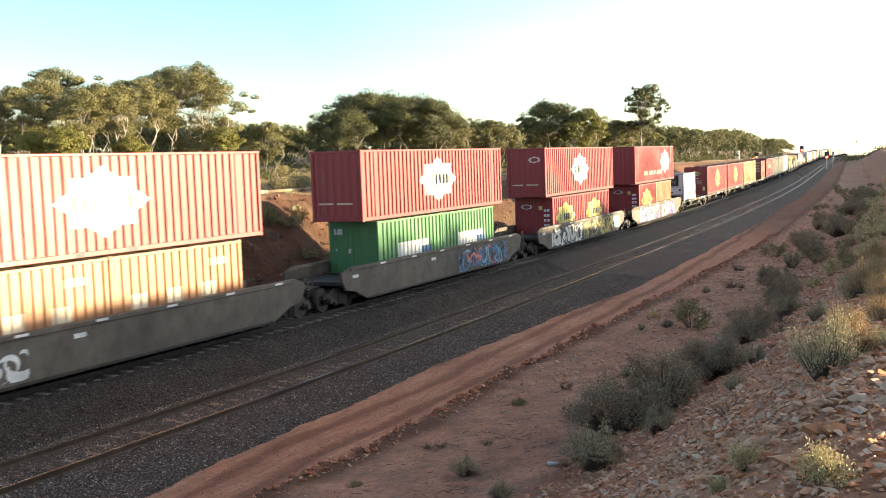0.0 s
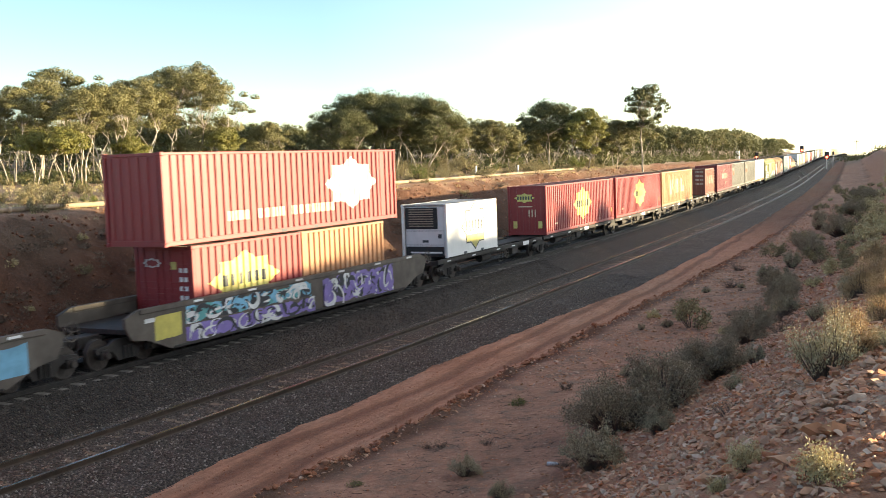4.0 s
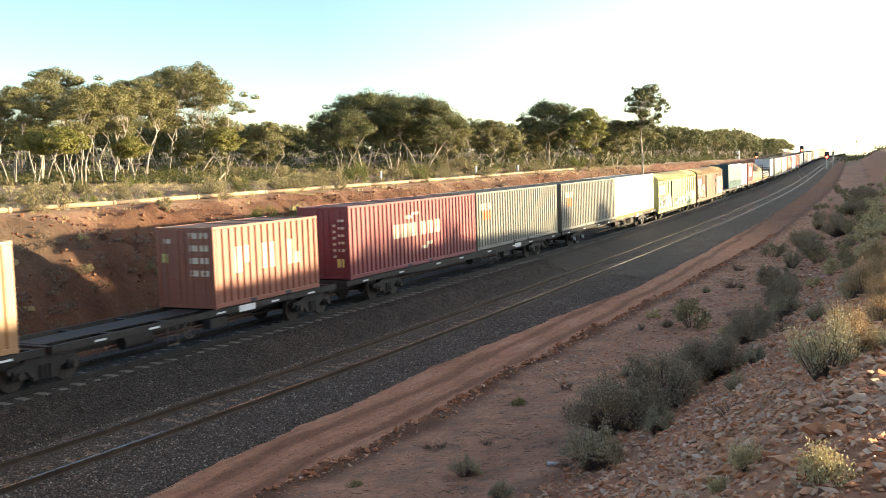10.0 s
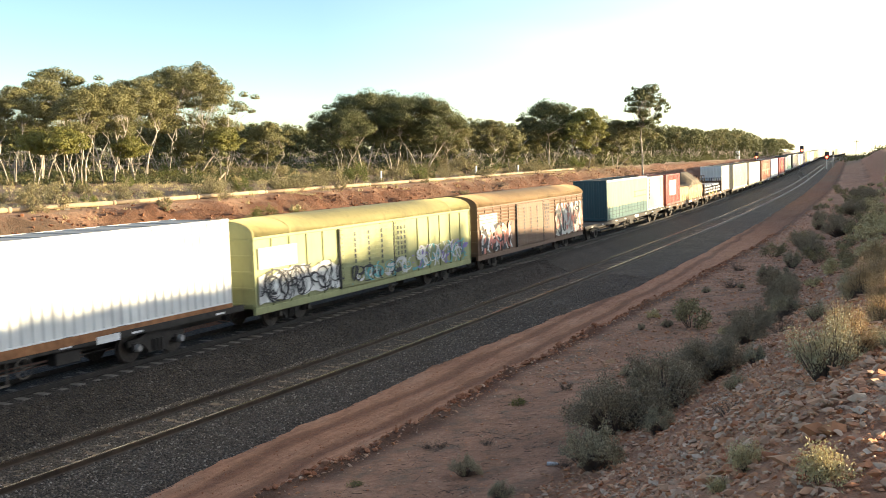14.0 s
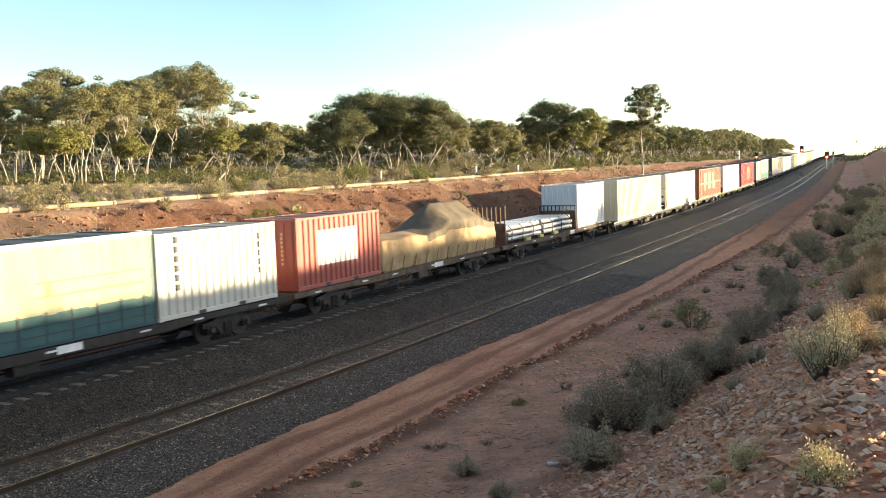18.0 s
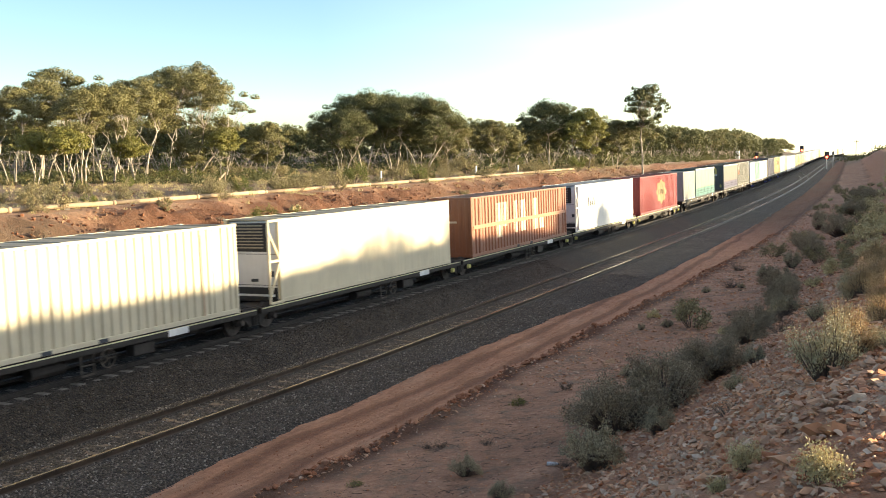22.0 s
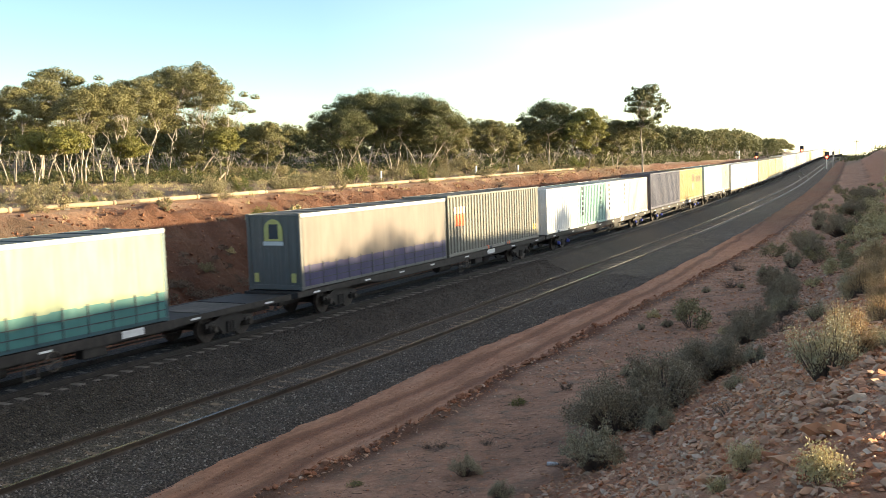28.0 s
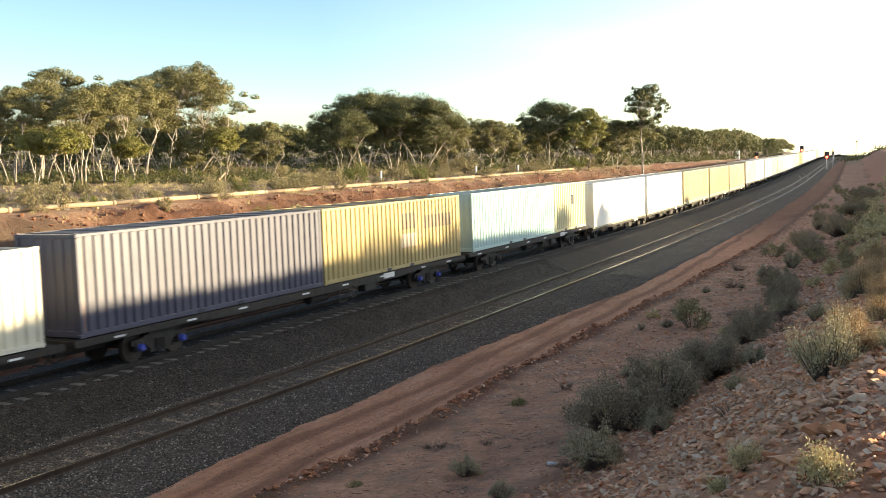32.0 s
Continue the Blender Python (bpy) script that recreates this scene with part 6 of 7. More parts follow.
def gum(name, seed, height, stems, spread_, clumps, clump_r, label, leaf=None, bare=0.42, count=460, size=0.076, low=0.5, lean=0.0, far=False, round_=0.72, group="gum trees"):
    """A eucalypt: pale forking stems, limbs that turn up, and an umbrella of rounded leaf clumps with gaps.
    bare: where the stems fork, low: where the crown's rim hangs, both as shares of the height."""
    rnd = random.Random(seed)
    t = thing(name, label, "tree", group)
    wv, wf, dv, df, lv, lf = [], [], [], [], [], []
    tips = []
    for k in range(stems):
        a = 2 * math.pi * (k + rnd.random() * 0.6) / stems
        out = spread_ * rnd.uniform(0.28, 0.72) * (1 if stems > 1 else 0.2)
        hh = height * rnd.uniform(bare, bare + 0.16)
        pts = []
        for i in range(7):
            f = i / 6
            pts.append(Vector((math.cos(a) * (0.12 * stems + out * f ** 1.25) + lean * f + 0.5 * f * noise.noise((seed + 0.5, k + 0.3, f * 3.1)), math.sin(a) * (0.12 * stems + out * f ** 1.25) + 0.5 * f * noise.noise((seed + 0.4, k + 9.2, f * 3.1)), hh * f)))
        r0 = height * (0.0088 if stems > 2 else 0.015) * rnd.uniform(0.55, 1.4)
        tube(wv, wf, pts, [r0 * (1 - 0.45 * i / 6) for i in range(7)], 5 if far else 6)
        tube(dv, df, [pts[0] - Vector((0, 0, 0.35)), pts[0], pts[1] * 0.5 + pts[0] * 0.5], [r0 * 1.5, r0 * 1.3, r0 * 1.04])
        tips.append((pts[-1], r0 * 0.55))
    rim, top = height * low, height - clump_r * 0.55
    for i in range(clumps):
        f = math.sqrt((i + 0.5) / clumps)
        a = i * 2.39996 + rnd.uniform(-0.5, 0.5)
        reach = (spread_ - clump_r * 0.6) * min(1.08, f * rnd.uniform(0.86, 1.1)) * (1 + 0.18 * math.sin(2 * a + seed) + 0.12 * math.sin(3 * a + 2 * seed))
        reach = min(reach, spread_ - clump_r * 0.45)
        z = rim + (top - rim) * math.sqrt(max(0.0, 1 - (0.96 * f) ** 2)) * rnd.uniform(0.86, 1.02)
        if i % 4 == 1:
            z, reach = rim + (z - rim) * rnd.uniform(0.0, 0.6), reach * rnd.uniform(0.7, 1.0)
        end = Vector((lean + math.cos(a) * reach, math.sin(a) * reach, z))
        tip, r = min(tips, key=lambda q: (q[0] - end).length + rnd.uniform(0, 0.8))
        mid = tip.lerp(end, 0.5) + Vector((0.12 * math.cos(a), 0.12 * math.sin(a), -0.05 * (end - tip).length))
        if mid.z < rim * 0.7:
            mid.z = rim * 0.7
        if not far or i % 2:
            tube(wv, wf, [tip - Vector((0, 0, 0.04)), tip.lerp(mid, 0.5), mid, end], [r * 0.72, r * 0.55, r * 0.4, r * 0.16], 4)
        s = clump_r * rnd.uniform(0.7, 1.25)
        leaves(lv, lf, end, (s, s, s * round_), count, size, rnd, 0.7, 0.9)
        for m in range(1 if far else 3):
            e2 = end + Vector((rnd.gauss(0, 0.7), rnd.gauss(0, 0.7), rnd.gauss(0, 0.3))) * clump_r
            s2 = clump_r * rnd.uniform(0.35, 0.6)
            leaves(lv, lf, e2, (s2, s2, s2 * round_), count // 4, size, rnd, 0.7, 0.9)
            if not far:
                tube(wv, wf, [mid, mid.lerp(e2, 0.6) + Vector((0, 0, 0.08)), e2], [r * 0.3, r * 0.2, r * 0.06], 4)
    raw("trunk", wv, wf, BARK, t, True)
    if not far:
        raw("trunk_base", dv, df, DARKBARK, t, True)
    raw("crown", lv, lf, leaf or LEAF, t)
    return t


def plant_at(ob, x, y, z, k=1.0, turn=0.0, kz=None, first=[]):
    m = pose(x, y, z, 0, 0, turn) @ Matrix.Diagonal((k, k, kz or k, 1))
    if ob.name not in first:
        first.append(ob.name)
        ob.matrix_basis = m
        return ob
    return copy_thing(ob, m @ Matrix.Diagonal([1 / v for v in ob.scale] + [1]))


def plain_z(x, y):
    """Height of the bench beyond the cutting."""
    i = int(np.argmin((COURSE_X - x) ** 2 + (COURSE_Y - y) ** 2))
    a = COURSE_A[i]
    return ground_z((x - COURSE_X[i]) * math.cos(a) + (y - COURSE_Y[i]) * math.sin(a), COURSE_S[i])


G1 = gum("gum_tree", 1, 8.0, 4, 2.6, 19, 0.86, "many-stemmed gum tree with pale trunks and olive crown", bare=0.4, low=0.5)
G2 = gum("gum_tree", 2, 8.0, 3, 2.4, 16, 0.84, "slender many-stemmed gum tree with an open olive crown", bare=0.45, low=0.55)
G3 = gum("gum_tree", 3, 9.0, 4, 4.7, 46, 0.98, "large spreading gum tree with a domed crown and forked white trunks", bare=0.34, low=0.42)
G4 = gum("gum_tree", 4, 7.5, 4, 3.9, 42, 1.0, "dense dark domed gum tree", LEAF_DARK, 0.32, 520, low=0.36)
G5 = gum("gum_tree", 5, 5.0, 3, 1.6, 16, 0.72, "small bushy gum tree with olive leaves", bare=0.28, low=0.3)
G6 = gum("gum_tree", 6, 10.4, 1, 2.25, 26, 0.62, "tall single gum tree with a bare trunk and sparse top", LEAF_DARK, 0.5, 400, low=0.52, round_=0.95)
G7 = gum("gum_tree", 17, 4.0, 2, 1.3, 9, 0.72, "low sunlit gum sapling with yellow-green leaves", LEAF_YELLOW, 0.35, low=0.5)
G8 = gum("gum_tree", 8, 6.0, 3, 2.6, 26, 0.80, "rounded gum tree with hanging olive leaves", LEAF, 0.3, low=0.36)
G9 = gum("gum_tree", 9, 7.0, 3, 2.6, 30, 0.85, "yellow-green gum tree beside a darker dome", LEAF_YELLOW, 0.3, low=0.3)
TREES = ((G2, -57.9, 49.5, 0.84, 60), (G1, -59.4, 53.2, 0.94, 10), (G2, -69.0, 64.1, 1.16, 200), (G1, -53.8, 51.5, 0.83, 140), (G1, -53.6, 53.9, 0.88, 250), (G2, -63.6, 62.4, 0.96, 30),
         (G1, -55.3, 58.7, 0.96, 80), (G2, -65.9, 67.9, 1.04, 110), (G3, -55.8, 65.2, 1.02, 15), (G2, -61.2, 68.1, 1.12, 170), (G5, -49.9, 67.1, 0.95, 0), (G7, -54.9, 48.7, 0.96, 45),
         (G7, -52.2, 49.0, 0.99, 190), (G7, -52.2, 54.6, 0.83, 300), (G1, -61.3, 50.0, 0.87, 300), (G2, -69.3, 54.9, 0.97, 340), (G7, -51.6, 63.9, 1.02, 20), (G5, -54.1, 62.7, 0.73, 100),
         (G4, -52.9, 87.0, 1.03, 0), (G4, -47.8, 89.6, 0.96, 120), (G4, -53.1, 83.5, 0.80, 70), (G4, -52.3, 91.8, 1.02, 230), (G8, -45.1, 98.8, 0.89, 40), (G8, -46.9, 93.4, 0.91, 10),
         (G5, -43.7, 101.8, 0.91, 90), (G4, -44.1, 114.0, 1.01, 200), (G9, -38.9, 112.1, 0.93, 300), (G8, -38.1, 120.4, 0.97, 20), (G5, -45.6, 112.1, 1.16, 210), (G6, -34.4, 120.0, 1.09, 0))
for ob, x, y, k, turn in TREES:
    plant_at(ob, x, y, plain_z(x, y) - 0.05, k * (1.01 if y < 70 else 1.06), turn)

# the mallee woodland behind: whole trees, in rows that thin out towards the far end of the line
M1 = gum("mallee_tree", 41, 5.5, 4, 2.3, 15, 0.85, "distant many-stemmed mallee tree with umbrella crown", LEAF_DARK, 0.4, 54, 0.2, 0.4, far=True, group="mallee woodland")
M2 = gum("mallee_tree", 42, 5.5, 3, 2.7, 17, 0.95, "distant spreading mallee tree with olive crown", LEAF, 0.45, 54, 0.21, 0.5, far=True, group="mallee woodland")
M3 = gum("mallee_tree", 43, 5.5, 3, 2.0, 12, 0.80, "distant narrow mallee tree with pale stems", LEAF, 0.45, 54, 0.2, 0.45, far=True, group="mallee woodland")
M4 = gum("mallee_tree", 44, 5.5, 5, 2.9, 20, 0.85, "distant dark mallee tree with a full crown", LEAF_DARK, 0.3, 54, 0.21, 0.12, far=True, group="mallee woodland")
# height of the treeline over the eye by bearing left of the line, in degrees
LINE_B, LINE_E = (7.6, 8.0, 8.4, 9.1, 10.0, 10.5, 11.4, 12.3, 12.8, 13.5, 14.3, 15.1, 17.2, 17.8, 24, 33, 52), (0.05, 0.09, 0.37, 0.28, 0.35, 0.57, 0.89, 0.83, 0.68, 0.9, 0.97, 1.1, 1.05, 1.24, 1.25, 1.25, 1.6)


def woodland():
    rnd = random.Random(77)
    rows = []
    for s in np.arange(150, 470, 5.0):
        for q in (12.5, 19, 27, 38):
            x, y, _ = at(s + rnd.uniform(-2, 2), -q - rnd.uniform(-1.5, 3) - (6 if s < 185 else 0))
            rows.append((math.degrees(math.atan2(-x, y)), math.hypot(x, y), q))
    rows += [(b, d, 40) for d, step in ((110, 0.9), (135, 0.72), (165, 0.85)) for b in np.arange(37 if d < 120 else 17.5, 56, step)]
    for i, (b, d, q) in enumerate(rows):
        if q == 40:
            b, d = b + rnd.uniform(-0.2, 0.2), d * rnd.uniform(0.93, 1.07)
        elif rnd.random() < 0.32:
            continue
        x, y = -math.sin(radians(b)) * d, math.cos(radians(b)) * d
        z = plain_z(x, y)
        top = EYE.z + d * math.tan(radians(float(np.interp(b, LINE_B, LINE_E)) - (0.0 if i % 3 == 0 else rnd.uniform(0.05, 0.4))))
        k = max(1.8, top - z) / 5.5
        ob = rnd.choice((M1, M2, M3, M4, M4))
        plant_at(ob, x, y, z - 0.1, max(0.6, min(1.25, k)), rnd.uniform(0, 360), k)


woodland()


def understory():
    """Low scrub and litter on the floor of the far woodland."""
    rnd = random.Random(78)
    lv, lf = [], []
    for i in range(1500):
        b, d = radians(rnd.uniform(6.5, 56) if i % 2 else rnd.uniform(7, 18)), rnd.uniform(95, 300)
        x, y = -math.sin(b) * d, math.cos(b) * d
        i = int(np.argmin((COURSE_X - x) ** 2 + (COURSE_Y - y) ** 2))
        lat = (x - COURSE_X[i]) * math.cos(COURSE_A[i]) + (y - COURSE_Y[i]) * math.sin(COURSE_A[i])
        if lat > -11.5:
            continue
        s = rnd.uniform(0.5, 1.2)
        leaves(lv, lf, (x, y, ground_z(lat, COURSE_S[i]) + s * 0.35), (s * 1.4, s * 1.4, s * 0.75), 36, 0.2, rnd, 0.7, 0.9)
    for _ in range(300):
        s_, q = rnd.uniform(125, 290), -rnd.uniform(11.6, 24)
        x, y, _z = at(s_, q)
        s = rnd.uniform(0.3, 0.8)
        leaves(lv, lf, (x, y, ground_z(q, s_) + s * 0.3), (s * 1.3, s * 1.3, s * 0.75), 60, 0.11, rnd, 0.7, 0.9)
    for _ in range(260):
        b, d = radians(rnd.uniform(35, 56)), rnd.uniform(74, 100)
        x, y = -math.sin(b) * d, math.cos(b) * d
        s = rnd.uniform(0.3, 0.75)
        leaves(lv, lf, (x, y, plain_z(x, y) + s * 0.3), (s * 1.4, s * 1.4, s * 0.75), 110, 0.085, rnd, 0.7, 0.9)
    # low trees on the horizon beyond the bank
    for _ in range(120):
        b, d = radians(rnd.uniform(-2.0, 6.4)), rnd.uniform(430, 700)
        x, y = -math.sin(b) * d, math.cos(b) * d
        s = rnd.uniform(0.8, 2.2)
        leaves(lv, lf, (x, y, plain_z(x, y) + dip(y) + s * 0.4), (s * 2.2, s * 2.2, s), 36, 0.45, rnd, 0.7, 0.9)
    tagged(raw("far_scrub", lv, lf, LEAF_DARK, None), "distant olive scrub across the plain", "scrub", "", "stuff")


understory()


def bank_scrub():
    """Dead grey-brown brush and grass that clings to the cutting's lower slope."""
    rnd = random.Random(83)
    lv, lf = [], []
    for _ in range(520):
        s, lat = 14 + 130 * rnd.random() ** 1.2, -4.6 - 5.2 * rnd.random() ** 1.25
        if noise.noise((s * 0.13, lat * 0.2, 4.0)) < -0.18:
            continue
        x, y, _ = at(s, lat)
        r = rnd.uniform(0.12, 0.42)
        leaves(lv, lf, (x, y, ground_z(lat, s) + r * 0.25), (r * 1.3, r * 1.3, r * 0.7), int(60 + 260 * r), 0.045, rnd, 0.5)
    tagged(raw("dead_brush", lv, lf, OLDWOOD, None), "dead grey-brown brush on the lower cutting bank", "brush", "", "stuff")


bank_scrub()


def bush(name, seed, r, h, leaf, count, size, label, twigs=26, group="shrubs", spiky=False, puff=0.3):
    rnd = random.Random(seed)
    t = thing(name, label, "shrub", group)
    wv, wf, lv, lf = [], [], [], []
    for i in range(twigs):
        a, out = rnd.uniform(0, 6.28), r * rnd.uniform(0.2, 1.0) ** 0.7
        out *= 0.85 + 0.25 * math.sin(2 * a + 2 * seed)
        top = Vector((math.cos(a) * out, math.sin(a) * out, h * rnd.uniform(0.55, 1.0) * (1 - 0.35 * (out / r) ** 2) * (0.82 + 0.28 * math.sin(3 * a + seed) + 0.12 * math.sin(7 * a))))
        mid = Vector((top.x * 0.55, top.y * 0.55, top.z * 0.42)) + Vector((rnd.uniform(-0.06, 0.06), rnd.uniform(-0.06, 0.06), 0))
        tube(wv, wf, [Vector((top.x * 0.1, top.y * 0.1, -0.1)), mid, top], [0.012 * r + 0.0015, 0.008 * r + 0.001, 0.0012], 4)
        k = count // twigs
        if spiky:
            for j in range(k):
                f = 0.3 + 0.7 * rnd.random()
                c = mid.lerp(top, f) if f > 0.2 else mid
                leaves(lv, lf, c + Vector((rnd.gauss(0, 0.03), rnd.gauss(0, 0.03), rnd.gauss(0, 0.03))) * (1 + r), (0.02, 0.02, 0.02), 1, size, rnd)
        else:
            leaves(lv, lf, mid.lerp(top, 0.85), (r * puff, r * puff, h * (puff + 0.06)), k, size, rnd, 0.3)
    tagged(raw("stem", wv, wf, DARKBARK, t), kind="stuff")
    raw("foliage", lv, lf, leaf, t)
    return t


B1 = bush("saltbush", 1, 0.75, 0.8, SALT, 800, 0.05, "grey-green rounded saltbush on bare red earth")
B2 = bush("saltbush", 2, 0.9, 1.25, SALT, 850, 0.055, "tall grey-green saltbush with woody stems")
B3 = bush("green_shrub", 3, 0.95, 1.2, GREENB, 1300, 0.05, "fresh green rounded shrub")
B4 = bush("dry_bush", 4, 0.55, 0.5, DRY, 500, 0.05, "low straw-coloured dry bush")
rnd = random.Random(32)
for i in range(60):
    s, lat = 18 + i * 1.75 + rnd.uniform(-1, 1), rnd.uniform(-14.6, -12.75) if i % 7 else rnd.uniform(-11.9, -11.0)
    x, y, _ = at(s, lat)
    plant_at(rnd.choice((B1, B2, B1, B3)), x, y, ground_z(lat, s) - 0.05, rnd.uniform(0.4, 0.9), rnd.uniform(0, 360))
rnd = random.Random(31)
n = 0
while n < 185:
    s, lat = rnd.uniform(18, 135), -rnd.uniform(11.6, 40)
    x, y, _ = at(s, lat)
    if math.degrees(math.atan2(-x, y)) > 52:
        continue
    ob = rnd.choices((B1, B2, B3, B4), (8, 5, 2, 5))[0]
    plant_at(ob, x, y, ground_z(lat, s) - 0.04, rnd.uniform(0.4, 1.1), rnd.uniform(0, 360))
    n += 1
for ob, lat, s, k in ((B3, -13.4, 70, 1.1), (B2, -17, 88, 1.7), (B2, -19, 90, 1.5), (B3, -12.2, 108, 1.3), (B2, -13.5, 58, 1.1), (B1, -12.6, 33, 1.2), (B2, -12.8, 44, 1.0), (B2, -12.4, 50, 1.0), (B3, -14.5, 62, 1.2),
                      (B1, -7.2, 33, 0.6), (B3, -8.8, 43, 0.9), (B3, -8.7, 46, 0.75), (B1, -8.2, 44.6, 1.0), (B1, -10.9, 38, 0.7), (B1, -6.4, 44, 1.1), (B1, -8.8, 55, 0.5), (B1, -6.2, 47, 0.8), (B1, -9.6, 24, 0.5), (B4, -8.6, 27, 0.7), (B1, -7.6, 29.5, 0.6), (B4, -9.2, 31, 0.6), (B1, -10.0, 37, 0.6), (B4, -7.9, 39, 0.7), (B1, -8.9, 42, 0.5), (B1, -6.8, 36, 0.7), (B4, -9.5, 47, 0.8), (B1, -7.5, 51, 0.8), (B4, -6.6, 26, 0.6), (B1, -10.2, 21, 0.6), (B1, -8.2, 62, 0.8), (B1, -9.6, 70, 0.9)):
    x, y, _ = at(s, lat)
    plant_at(ob, x, y, ground_z(lat, s) - 0.05, k, s * 37)

# near shrubs on the flat below the camera and on the spoil slope
N1 = bush("dark_saltbush", 11, 1.15, 1.2, TWIG, 11000, 0.026, "large dark grey-green saltbush at the foot of the spoil slope", 150, puff=0.2)
N2 = bush("pale_saltbush", 12, 0.6, 0.8, SILVER, 4500, 0.02, "pale silvery saltbush beside stones", 150, puff=0.16)
N3 = bush("dry_bush", 13, 0.36, 0.66, STRAW, 6500, 0.0115, "straw-yellow dry bush on the stony slope", 90, spiky=True)
N4 = bush("dry_bush", 14, 0.17, 0.26, DRY, 2600, 0.0105, "small sunlit yellow bush among stones", 40, spiky=True)
N5 = bush("dead_shrub", 15, 0.5, 0.45, OLDWOOD, 260, 0.02, "low dead grey shrub on red earth", 60, spiky=True)
N6 = bush("green_tuft", 16, 0.2, 0.16, GREENB, 700, 0.012, "small fresh green tuft on bare earth", 40, spiky=True)
N7 = bush("grey_bush", 18, 0.34, 0.6, PALE, 5200, 0.0105, "leafy grey-green bush among stones on the slope", 90, spiky=True)
NEAR = ((N1, 16.6, 21.8, 1.05), (N1, 17.2, 23.2, 1.1), (N1, 17.9, 25.4, 0.9), (N1, 15.9, 22.9, 0.8), (N1, 17.3, 26.2, 0.8), (N2, 17.3, 18.3, 1.15), (N2, 16.8, 19.3, 0.9), (N2, 17.9, 20.4, 0.7), (N2, 19.0, 24.4, 0.6),
        (N7, 22.22, 11.6, 1.2), (N3, 22.36, 12.3, 1.0), (N3, 22.18, 12.9, 0.85), (N4, 22.86, 7.15, 1.0), (N4, 22.1, 8.5, 0.9), (N4, 21.95, 8.3, 0.6), (N5, 20.6, 14.6, 0.7), (N5, 16.3, 19.4, 0.6), (N5, 13.2, 27.5, 0.7),
        (N6, 12.2, 18.0, 1.0), (N6, 12.6, 25.5, 1.5), (N5, 12.6, 21.0, 0.5), (N5, 13.6, 21.4, 0.5), (N5, 14.2, 31.0, 1.0), (N2, 14.6, 29.0, 0.5),
        (N1, 17.1, 39.5, 0.5), (N1, 15.8, 48.5, 0.8), (N2, 16.4, 46.5, 1.1), (N1, 14.9, 68.0, 1.05), (N1, 15.6, 63.5, 0.9), (N2, 15.2, 58.0, 1.2), (N5, 12.3, 58.5, 1.2), (N5, 13.4, 50.0, 1.2), (N1, 16.3, 76.5, 1.2), (N2, 14.4, 54.0, 0.9),
        (N1, 16.2, 101.0, 1.3), (N2, 13.6, 96.0, 1.4), (N1, 15.9, 133.0, 1.2), (N1, 17.0, 118.0, 1.4), (N2, 14.2, 86.0, 1.3), (N1, 15.4, 88.0, 0.9), (N3, 22.1, 13.6, 0.6), (N3, 22.5, 14.2, 0.7), (N7, 21.6, 17.5, 0.8), (N3, 22.3, 17.0, 0.9),
        (N7, 21.3, 22.5, 1.0), (N3, 21.5, 24.5, 1.0), (N3, 21.9, 26.0, 1.1), (N7, 20.6, 28.5, 1.1), (N3, 21.0, 31.0, 1.3), (N4, 22.6, 12.4, 0.8), (N7, 22.9, 11.9, 0.7), (N7, 19.6, 19.5, 0.7), (N5, 18.9, 29.0, 1.2), (N5, 18.2, 34.0, 1.2),
        (N3, 21.7, 20.3, 1.1), (N3, 21.9, 21.3, 0.9), (N7, 20.2, 25.6, 0.9), (N1, 17.6, 31.0, 0.7), (N1, 17.2, 34.5, 0.8), (N1, 16.7, 43.0, 0.8), (N2, 17.9, 36.5, 1.0))
for ob, lat, s, k in NEAR:
    x, y, _ = at(s, lat)
    plant_at(ob, x, y, ground_z(lat, s) - 0.03, k, s * 53)
for ob, lat, s, k in ((B4, 20.8, 35.0, 1.0), (B4, 20.2, 39.0, 1.2), (B1, 19.4, 41.5, 0.8), (B4, 20.8, 43.5, 1.3), (B4, 19.9, 47.0, 1.2), (B1, 18.6, 49.0, 0.9), (B4, 19.6, 52.0, 1.5), (B4, 18.9, 57.0, 1.4), (B1, 17.8, 60.0, 1.0), (B4, 19.2, 62.5, 1.8),
                      (B4, 18.4, 66.0, 1.6), (B1, 17.6, 70.0, 1.2), (B4, 18.8, 74.0, 2.0), (B4, 18.0, 82.0, 2.0), (B1, 17.2, 86.0, 1.4), (B4, 18.6, 92.0, 2.0), (B4, 17.6, 104.0, 2.2), (B4, 18.4, 122.0, 2.2), (B1, 17.0, 112.0, 1.6), (B4, 19.5, 145.0, 2.6), (B4, 20.0, 165.0, 2.6)):
    x, y, _ = at(s, lat)
    plant_at(ob, x, y, ground_z(lat, s) - 0.05, k, s * 53)

rnd = random.Random(67)
for i in range(66):
    s = 36 + 130 * rnd.random()
    lat = rnd.uniform(12.0, 20.5)
    x, y, _ = at(s, lat)
    plant_at(rnd.choice((B1, B4, B4, N5, B1)) if lat < 17 else B4, x, y, ground_z(lat, s) - 0.05, rnd.uniform(0.6, 1.4), rnd.uniform(0, 360))
rnd = random.Random(63)
for i in range(26):
    s, lat = 16 + 58 * rnd.random() ** 1.1, rnd.uniform(12.2, 16.2)
    x, y, _ = at(s, lat)
    plant_at(rnd.choice((N5, N5, N2)), x, y, ground_z(lat, s) - 0.02, rnd.uniform(0.25, 0.6), rnd.uniform(0, 360))

